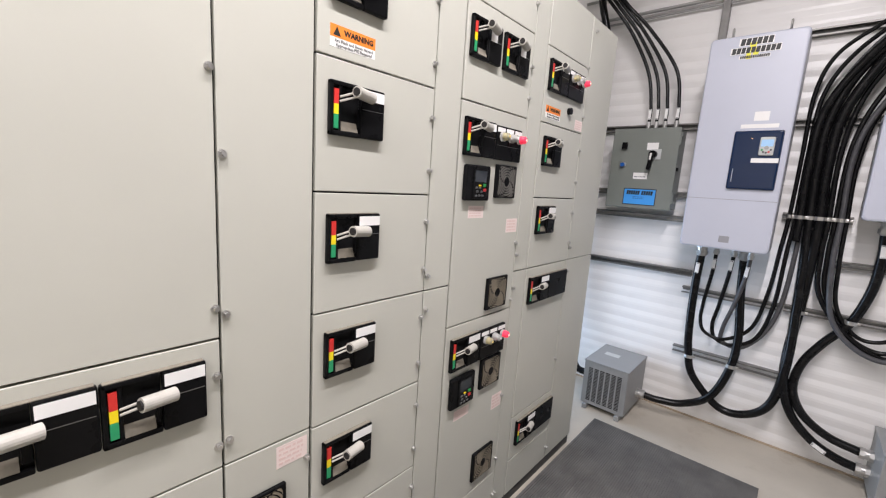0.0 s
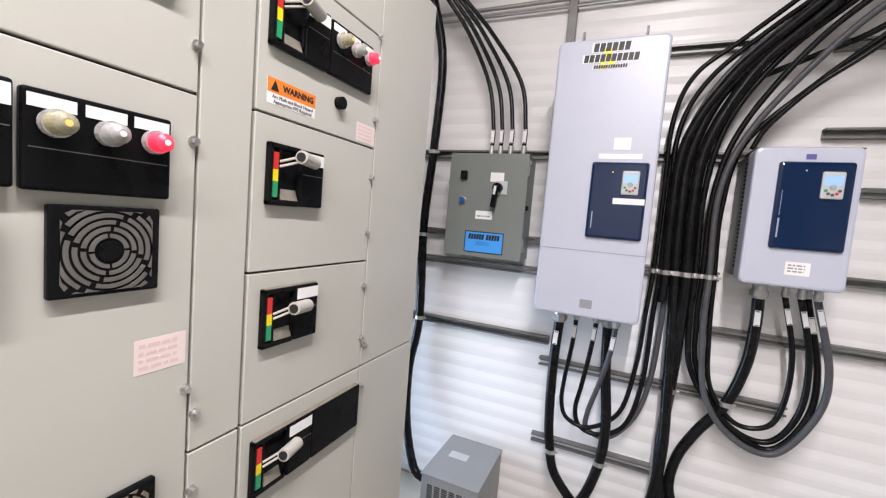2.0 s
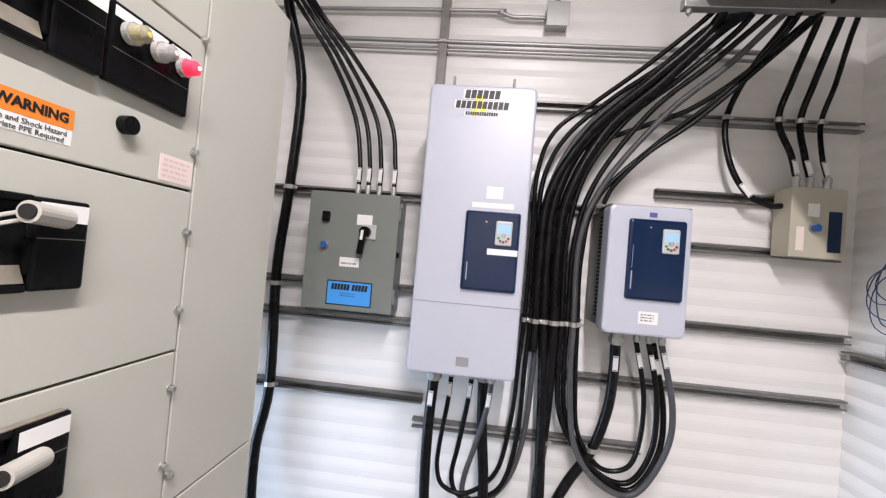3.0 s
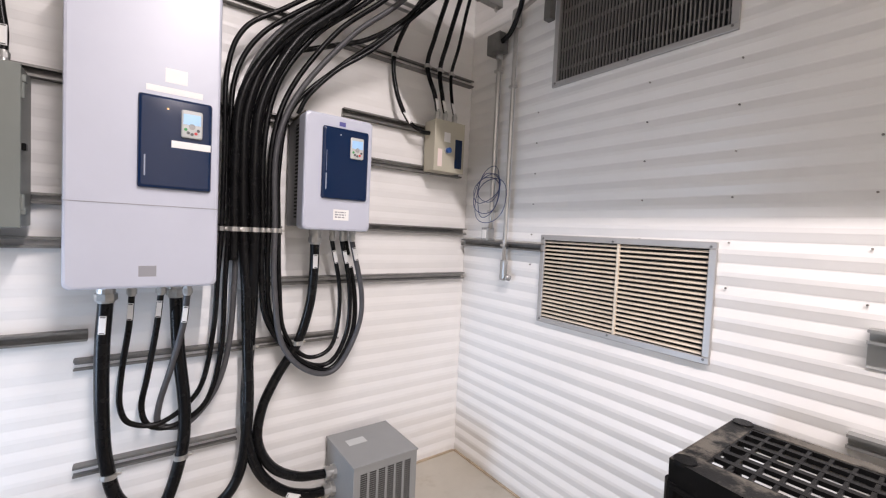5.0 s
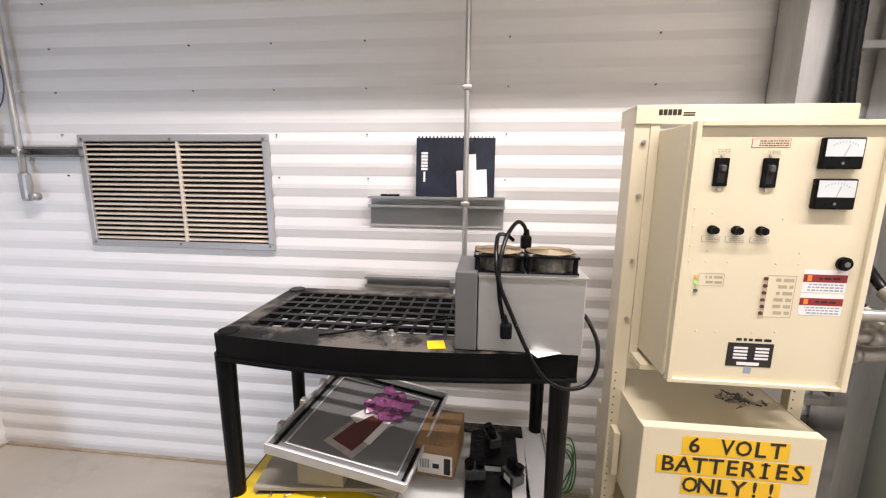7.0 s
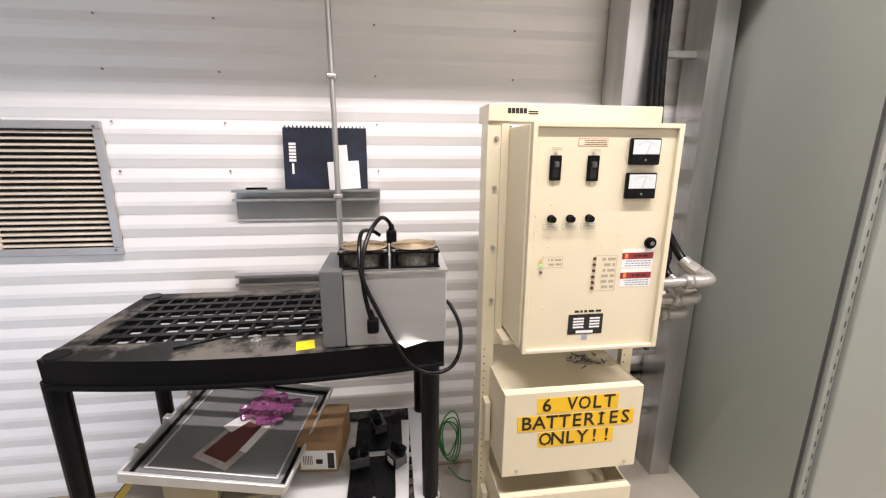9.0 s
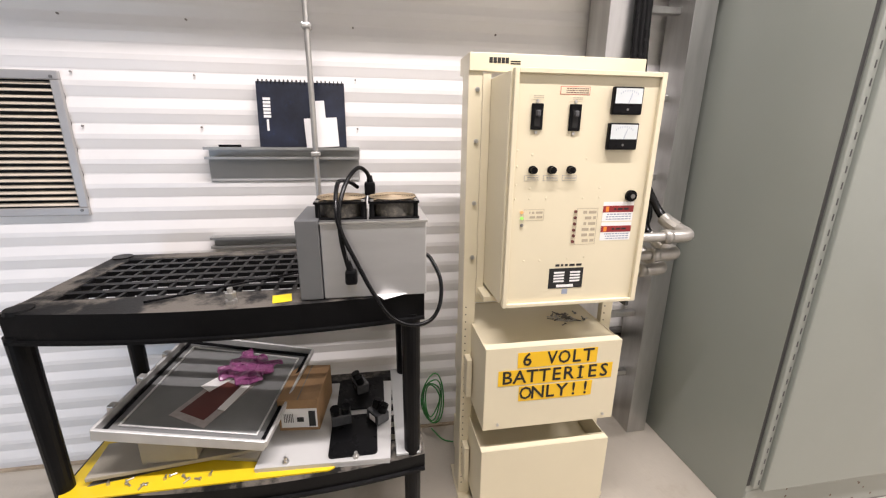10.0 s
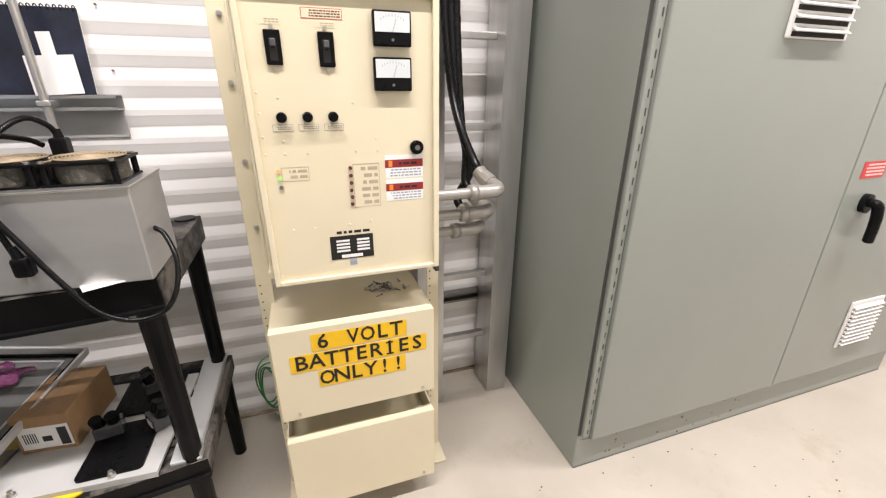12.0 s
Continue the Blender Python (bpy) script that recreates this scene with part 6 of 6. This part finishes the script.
for z0, z1, y0, y1 in ((1.351, 1.417, 0.584, 0.664), (1.265, 1.331, 0.585, 0.666)):
    meter = part("panel_meter", box(f - 0.014, f, y0, y1, z0, z1, 0.003), BLACK, rdoor, "analogue panel meter")
    zm = z0 + 0.40 * (z1 - z0)
    part("meter_face", box(f - 0.0148, f - 0.0138, y0 + 0.004, y1 - 0.004, zm, z1 - 0.004), METER, rdoor)
    mm = Matrix.Translation((f - 0.0152, (y0 + y1) / 2, zm)) @ Matrix.Rotation(radians(18), 4, "X")
    part("meter_needle", box(-0.0003, 0.0003, -0.0006, 0.0006, 0, 0.026, 0, mm), SILVER_TXT, rdoor)
    arc = bmesh.new()
    for k in range(9):
        a = radians(50 + 10 * k)
        yy, zz = (y0 + y1) / 2 + 0.036 * math.cos(a), zm + 0.030 * math.sin(a)
        add_box(arc, f - 0.0152, f - 0.0148, yy - 0.0007, yy + 0.0007, zz - 0.002, zz + 0.002)
    part("meter_scale", arc, SILVER_TXT, rdoor)
    part("meter_zero_screw", cyl((f - 0.014, (y0 + y1) / 2, z0 + 0.012), (f - 0.0155, (y0 + y1) / 2, z0 + 0.012), 0.003, 8), STRUT, rdoor)
for y in (0.859, 0.808, 0.756):
    bm = cyl((f, y, 1.214), (f - 0.006, y, 1.214), 0.0105, 16)
    add_cyl(bm, (f - 0.006, y, 1.214), (f - 0.018, y, 1.214), 0.0085, 16)
    part("fuse_holder", bm, BLACK, rdoor, "round black fuse holder")
    part("fuse_label", box(f - 0.0006, f, y - 0.020, y + 0.020, 1.186, 1.200), GREY_PLATE, rdoor)
    part("fuse_label_face", box(f - 0.0009, f - 0.0006, y - 0.0192, y + 0.0192, 1.1868, 1.1992), CREAM, rdoor)
    print_lines(rdoor, "x", f - 0.0009, y - 0.017, y + 0.015, 1.189, 1.197, 2, GREY_PLATE, -0.0003, seed=int(y * 999))
for y0, y1, z0, z1 in ((0.838, 0.877, 1.383, 1.396), (0.736, 0.776, 1.381, 1.393)):
    part("switch_label", box(f - 0.0006, f, y0, y1, z0, z1), CREAM, rdoor)
    print_lines(rdoor, "x", f - 0.0006, y0 + 0.004, y1 - 0.006, z0 + 0.002, z1 - 0.002, 2, PALE_INK, -0.0003, seed=int(y0 * 999))
part("caution_label", box(f - 0.0006, f, 0.722, 0.800, 1.396, 1.415), RED, rdoor)
part("caution_face", box(f - 0.0009, f - 0.0006, 0.7232, 0.7988, 1.3972, 1.4138), CREAM, rdoor)
print_lines(rdoor, "x", f - 0.0009, 0.726, 0.794, 1.3985, 1.4125, 3, MAROON, -0.0003, seed=31)
bm = cyl((f, 0.575, 1.144), (f - 0.008, 0.575, 1.144), 0.0155, 20)
add_cyl(bm, (f - 0.008, 0.575, 1.144), (f - 0.012, 0.575, 1.144), 0.0125, 20)
part("door_lock", bm, BLACK, rdoor, "round black quarter-turn lock")
part("lock_core", cyl((f - 0.012, 0.575, 1.144), (f - 0.0135, 0.575, 1.144), 0.006, 12), STRUT, rdoor)
DEEP_RED = material("deep_red_band", (0.26, 0.018, 0.02), 0.4, vary=0.04)
for z0, z1 in ((1.075, 1.128), (1.021, 1.072)):
    h = z1 - z0
    part("danger_label", box(f - 0.0006, f, 0.560, 0.650, z0, z1), PAPER, rdoor)
    part("danger_band", box(f - 0.0010, f - 0.0006, 0.560, 0.650, z0 + 0.46 * h, z0 + 0.80 * h), DEEP_RED, rdoor)
    part("danger_sign", box(f - 0.0013, f - 0.0010, 0.633, 0.642, z0 + 0.50 * h, z0 + 0.76 * h), ORANGE, rdoor)
    print_lines(rdoor, "x", f - 0.0010, 0.575, 0.622, z0 + 0.53 * h, z0 + 0.73 * h, 1, INK, -0.0003, seed=5)
    print_lines(rdoor, "x", f - 0.0006, 0.565, 0.645, z0 + 0.04 * h, z0 + 0.42 * h, 3, SILVER_TXT, -0.0003, seed=6)
for k, (y, z) in enumerate(((0.880, 1.105), (0.879, 1.089), (0.878, 1.070), (0.729, 1.104), (0.729, 1.087), (0.729, 1.070), (0.730, 1.053), (0.729, 1.037), (0.730, 1.021))):
    mat = (glow("amber_lamp", (1.0, 0.45, 0.1), 1.0), glow("green_lamp", (0.4, 1.0, 0.1), 0.9), STRUT)[k] if k < 3 else MAROON
    part("indicator", cyl((f, y, z), (f - 0.004, y, z), 0.0042, 10), mat, rdoor)
for y0, y1, z0, z1, rows in ((0.818, 0.874, 1.082, 1.112, 2), (0.664, 0.724, 1.012, 1.112, 6)):
    for a in ((y0, y1, z0, z0 + 0.0008), (y0, y1, z1 - 0.0008, z1), (y0, y0 + 0.0008, z0, z1), (y1 - 0.0008, y1, z0, z1)):
        part("legend_line", box(f - 0.0005, f, *a), PALE_INK, rdoor)
    print_lines(rdoor, "x", f, y0 + 0.004, y1 - 0.008, z0 + 0.003, z1 - 0.003, rows, PALE_INK, -0.0004, fill=0.6, seed=rows)
part("rating_plate", box(f - 0.001, f, 0.688, 0.789, 0.886, 0.945), INK, rdoor, "black rating plate with white fields")
print_lines(rdoor, "x", f, 0.695, 0.783, 0.947, 0.960, 1, INK, -0.0005, seed=12, name="plate_title")
bm = bmesh.new()
for k in range(4):
    for y0, y1 in ((0.697, 0.727), (0.744, 0.775)):
        add_box(bm, f - 0.0014, f - 0.001, y0, y1, 0.930 - k * 0.0085, 0.935 - k * 0.0085)
add_box(bm, f - 0.0014, f - 0.001, 0.715, 0.765, 0.889, 0.897)
part("plate_fields", bm, PAPER, rdoor)
part("plate_seal", box(f - 0.0006, f, 0.730, 0.747, 0.868, 0.883), SILVER_TXT, rdoor)
rng = random.Random(11)
for y, z in ((0.900, 1.262), (0.861, 1.252), (0.713, 1.242), (0.900, 1.222), (0.900, 1.176), (0.862, 1.166), (0.900, 1.14), (0.862, 1.14), (0.815, 1.14), (0.712, 1.14), (0.665, 1.14), (0.667, 1.166), (0.865, 0.97), (0.82, 0.97), (0.74, 0.972), (0.69, 0.976), (0.905, 0.86), (0.54, 0.86)):
    part("rivet", cyl((f, y, z), (f - 0.0012, y, z), 0.0026, 8, 0.0018), CREAM, rdoor, "painted rivet")
part("support_angle", box(1.36, 1.50, 0.505, 0.945, 0.815, 0.830), CREAM, rec)
for y in (0.505,):
    part("support_bracket", box(1.300, 1.40, y, y + 0.012, 0.800, 0.838, 0.002), MCC_EDGE, rec, "dark bracket under the cabinet")
part("cross_member", box(1.447, 1.460, 0.50, 0.95, 0.775, 0.800), CREAM, rec)



def typed(text, height, pitch, parent, x, y, z):
    """One line of typewriter capitals with an even pitch, read by someone who looks east."""
    for k, c in enumerate(text):
        if c == " ":
            continue
        at = y + (len(text) - 1) * pitch / 2 - k * pitch
        letters(c, height * 1.70, INK, parent, facing_west(x, at, z) @ Matrix.Diagonal((0.84 if c in "OV" else 1.0, 1, 1, 1)), name="letter", bold=0.0007)
        if c == "I":
            for dz in (-height / 2, height / 2):
                part("letter", box(x - 0.0004, x + 0.0004, at - 0.010, at + 0.010, z + dz - 0.0022, z + dz + 0.0022), INK, parent)


for z0, z1, lidded in ((0.432, 0.708, True), (0.085, 0.352, False)):
    y0, y1, x0, x1 = 0.534, 0.959, 1.262, 1.60
    bx = thing("battery_box", (1.43, 0.745, z0), "cream steel battery box with a yellow warning" if lidded else "plain cream steel battery box with an open top", "battery box", "battery boxes")
    part("front", box(x0, x0 + 0.004, y0, y1, z0, z1, 0.0015), CREAM, bx)
    part("front_lip", box(x0, x0 + 0.030, y0, y1, z1 - 0.003, z1, 0.001), CREAM, bx)
    part("side", box(x0 + 0.004, x1, y0, y0 + 0.003, z0, z1 - 0.004), CREAM, bx)
    part("side", box(x0 + 0.004, x1, y1 - 0.003, y1, z0, z1 - 0.004), CREAM, bx)
    part("base", box(x0 + 0.004, x1, y0 + 0.003, y1 - 0.003, z0, z0 + 0.003), CREAM, bx)
    part("back", box(x1 - 0.003, x1, y0 + 0.003, y1 - 0.003, z0 + 0.003, z1 - 0.004), CREAM, bx)
    if lidded:
        part("lid", box(x0 + 0.030, x1 - 0.003, y0 + 0.003, y1 - 0.003, z1 - 0.010, z1 - 0.006), CREAM, bx, "flat dusty lid")
    else:
        part("inner_shelf", box(x0 + 0.004, x1 - 0.003, y0 + 0.003, y1 - 0.003, z1 - 0.090, z1 - 0.085), CREAM, bx)
    for y in (y0 + 0.035, y1 - 0.045):
        part("front_screw", cyl((x0, y, z0 + 0.018), (x0 - 0.004, y, z0 + 0.018), 0.0045, 8), BRIGHT, bx)
    for y in (y0 - 0.022, y1 + 0.004):
        part("runner", box(1.40, 1.59, y, y + 0.018, z0 + 0.02, z0 + 0.16, 0.002), CREAM, bx, "slide bracket on the rack upright")
    if lidded:
        for text, ya, yb, za, zb in (("6 VOLT", 0.612, 0.862, 0.640, 0.690), ("BATTERIES", 0.557, 0.919, 0.583, 0.634), ("ONLY!!", 0.618, 0.853, 0.526, 0.577)):
            part("yellow_tape", box(x0 - 0.0012, x0 - 0.0004, ya, yb, za, zb), YELLOW, bx, "yellow label tape")
            typed(text, (zb - za) * 0.70, 0.0385, bx, x0 - 0.0018, (ya + yb) / 2, (za + zb) / 2)

pile = thing("screw_pile", (1.43, 0.64, 0.696), "small heap of loose grey screws on the lid", "screws")
rng = random.Random(3)
for k in range(34):
    x, y, z = rng.gauss(1.43, 0.018), rng.gauss(0.635, 0.026), 0.699 + rng.random() * 0.009
    a, t = rng.uniform(0, 6.28), rng.uniform(-0.25, 0.35)
    e = Vector((math.cos(a) * math.cos(t), math.sin(a) * math.cos(t), math.sin(t) * 0.4)) * 0.018
    bm = cyl((x, y, z), Vector((x, y, z)) + e, 0.0024, 6)
    add_cyl(bm, (x, y, z), Vector((x, y, z)) - e * 0.18, 0.0048, 8)
    part("screw", bm, STRUT if k % 3 else BRIGHT, pile)

# conduits out of the rectifier's side
ELBOW_ZINC = material("dull_cast_zinc", (0.36, 0.345, 0.315), 0.36, metal=0.5, vary=0.08, scale=14)
for z, ye, x in ((1.014, 0.335, 1.300), (0.951, 0.350, 1.325), (0.895, 0.365, 1.350)):
    ob = thing("conduit", (x, 0.52, z), "short zinc conduit stub with an elbow body", "conduit", "rectifier conduits")
    part("pipe", cyl((x, 0.524, z), (x, ye + 0.03, z), 0.0140, 20), ELBOW_ZINC, ob)
    part("elbow_body", merged([tube([(x, ye + 0.075, z), (x, ye + 0.04, z), (x + 0.004, ye + 0.012, z), (x + 0.016, ye - 0.002, z + 0.002), (x + 0.040, ye - 0.004, z + 0.006), (x + 0.060, ye + 0.002, z + 0.010)], 0.0190, 5, 18), cyl((x, ye + 0.066, z), (x, ye + 0.088, z), 0.0215, 18)]), ELBOW_ZINC, ob, "rounded cast elbow", smooth=True)
    part("connector", merged([cyl((x + 0.055, ye, z + 0.009), (x + 0.085, ye + 0.010, z + 0.022), 0.0225, 10), cyl((x + 0.085, ye + 0.010, z + 0.022), (x + 0.105, ye + 0.016, z + 0.034), 0.021, 16)]), ELBOW_ZINC, ob, "zinc compression connector")
    rise = 0.388 - (1.014 - z) * 0.30
    part("black_cable", tube([(x + 0.09, ye + 0.012, z + 0.026), (x + 0.13, ye + 0.022, z + 0.060), (1.49, rise - 0.010, z + 0.15), (1.56, rise - 0.004, z + 0.27), (1.61, rise, 1.48), (1.632, rise, 1.8), (1.632, rise, 2.5), (1.632, rise, CEILING)], 0.0125, 14, 12, 0.07), CABLE, ob, smooth=True)

# ---- upright aluminium cable ladder ----
lad = thing("cable_ladder", (1.73, 0.25, 0), "upright aluminium cable ladder on the ribbed wall", "cable ladder")
for y0, y1 in ((0.078, 0.166), (0.372, 0.475)):
    part("side_rail", merged([box(1.655, 1.79, y1 - 0.005, y1, 0.0, CEILING), box(1.650, 1.656, y0, y1, 0.0, CEILING, 0.001), box(1.784, 1.790, y0, y1, 0.0, CEILING, 0.001)]), ALU, lad)
for k in range(11):
    z = 0.267 + 0.2915 * k
    part("rung", box(1.715, 1.745, 0.165, 0.375, z - 0.012, z + 0.012, 0.003), ALU, lad)
    part("rung_bolt", cyl((1.73, 0.168, z), (1.73, 0.180, z), 0.008, 8), BRIGHT, lad)
strut_y(0.06, 0.47, 0.423, EAST - DEPTH + 0.004)

# green wire behind the rack
gw = thing("wire_coil", (1.74, 1.045, 0.0), "loose coil of green wire behind the rack", "wire")
GREENWIRE = material("green_wire", (0.03, 0.22, 0.05), 0.4)
for k in range(4):
    r = 0.050 + 0.010 * k
    bm = bmesh.new()
    add_tube(bm, [Vector((1.74 + 0.02 * math.sin(2 * a + k), 1.045 + 0.6 * r * math.cos(a), 0.20 + 1.5 * r * math.sin(a) + 0.004 * k)) for a in [i * 2 * math.pi / 24 for i in range(25)]], 0.003, 6)
    part("loop", bm, GREENWIRE, gw, smooth=True)
part("tail", tube([(1.74, 1.05, 0.06), (1.72, 1.0, 0.012), (1.70, 0.93, 0.004), (1.66, 0.85, 0.004)], 0.003), GREENWIRE, gw, smooth=True)

# ---- grey floor cabinet ----
cab = thing("floor_cabinet", (1.48, -0.85, 0), "grey two-door electrical floor cabinet with vents", "cabinet")
CX, CY0, CY1, CH = 1.190, -1.72, 0.036, 2.12
part("carcass", box(CX, 1.757, CY0, CY1, 0.0, CH, 0.003), CABGREY, cab)
part("plinth", box(CX - 0.002, CX + 0.01, CY0 + 0.002, CY1 - 0.002, 0.001, 0.128, 0.002), CABGREY, cab)
part("plinth_line", box(CX - 0.003, CX, CY0 + 0.002, CY1 - 0.002, 0.0005, 0.006), RUBBER, cab, "dark seal at the floor")
SC = material("brown_scuffs", (0.10, 0.07, 0.045), 0.8)
rng = random.Random(8)
for k in range(26):
    y, z, r = rng.uniform(-0.8, -0.1), rng.uniform(0.01, 0.13), rng.uniform(0.002, 0.006)
    part("scuff", cyl((CX - 0.0021, y, z), (CX - 0.0025, y, z), r, 7, r * 0.8), SC, cab)
for y0, y1 in ((-0.883, -0.006), (-1.70, -0.889)):
    dr = part("door", box(CX - 0.026, CX - 0.002, y0, y1, 0.142, CH - 0.03, 0.004), CABGREY, cab)
    if y1 > -0.1:
        leaf = part("hinge_leaf", box(CX - 0.014, CX - 0.001, y1 + 0.003, y1 + 0.030, 0.15, 2.08, 0.003), CABGREY, dr, "long piano hinge")
        part("hinge_gap", box(CX - 0.0010, CX + 0.0006, y1 + 0.031, y1 + 0.0424, 0.15, 2.08), MCC_EDGE, dr)
        for k in range(44):
            z = 0.165 + k * 0.0435
            part("hinge_slot", box(CX - 0.0146, CX - 0.0138, y1 + 0.012, y1 + 0.0165, z, z + 0.019), MCC_EDGE, leaf)
        vents = ((-0.622, -0.385, 1.395, 1.640),)
    else:
        vents = ((-1.405, -1.195, 0.262, 0.478),)
    for a, b, c, e in vents:
        vt = part("vent", box(CX - 0.034, CX - 0.026, a, b, c, e, 0.004), WHITE_PL, dr, "white louvred filter vent")
        k = 0
        z = c + 0.022
        while z < e - 0.02:
            mm = Matrix.Translation((CX - (0.040 if c > 1 else 0.037), (a + b) / 2, z)) @ Matrix.Rotation(radians(-35), 4, "Y")
            part("blade", box(-0.010, 0.010, -(b - a) / 2 + 0.012, (b - a) / 2 - 0.012, -0.0016, 0.0016, 0, mm), WHITE_PL, dr)
            part("blade_gap", box(CX - 0.0346, CX - 0.0340, a + 0.014, b - 0.014, z - 0.017, z - (0.005 if c > 1 else 0.012)), DARK, dr)
            z += 0.030 if c > 1 else 0.019
    if y1 < -0.5:
        plate = [(-1.008 + 0.027 * math.cos(a), 0.905 + 0.034 * math.sin(a)) for a in [i * 2 * math.pi / 24 for i in range(24)]]
        part("handle_boss", extrude_profile([(y, z) for y, z in plate], CX - 0.044, CX - 0.026, "x"), BLACK, dr, smooth=False)
        grip = bmesh.new()
        add_tube(grip, spline([(CX - 0.044, -1.006, 0.910), (CX - 0.066, -1.008, 0.905), (CX - 0.072, -1.014, 0.875), (CX - 0.070, -1.026, 0.835), (CX - 0.064, -1.042, 0.795), (CX - 0.060, -1.052, 0.770)], 6), 0.0165, 14)
        part("door_handle", grip, BLACK, dr, "black curved swing handle", smooth=True)
        part("red_label", box(CX - 0.0275, CX - 0.0265, -1.055, -0.934, 0.994, 1.050), RED, dr)
        print_lines(dr, "x", CX - 0.0275, -1.047, -0.942, 0.999, 1.045, 4, PINK, -0.0004, seed=14)

# crumbs on the floor by the cabinet
rng = random.Random(21)
bm = bmesh.new()
for k in range(70):
    x, y, r = rng.uniform(0.55, 1.16), rng.uniform(-1.0, 0.6), rng.uniform(0.0007, 0.002)
    add_box(bm, x - r, x + r, y - r * 1.6, y + r * 1.6, 0.0, r, 0.0)
tagged(part("floor_crumbs", bm, SC, None, "brown crumbs of dirt scattered on the floor"), kind="stuff", category="dirt")
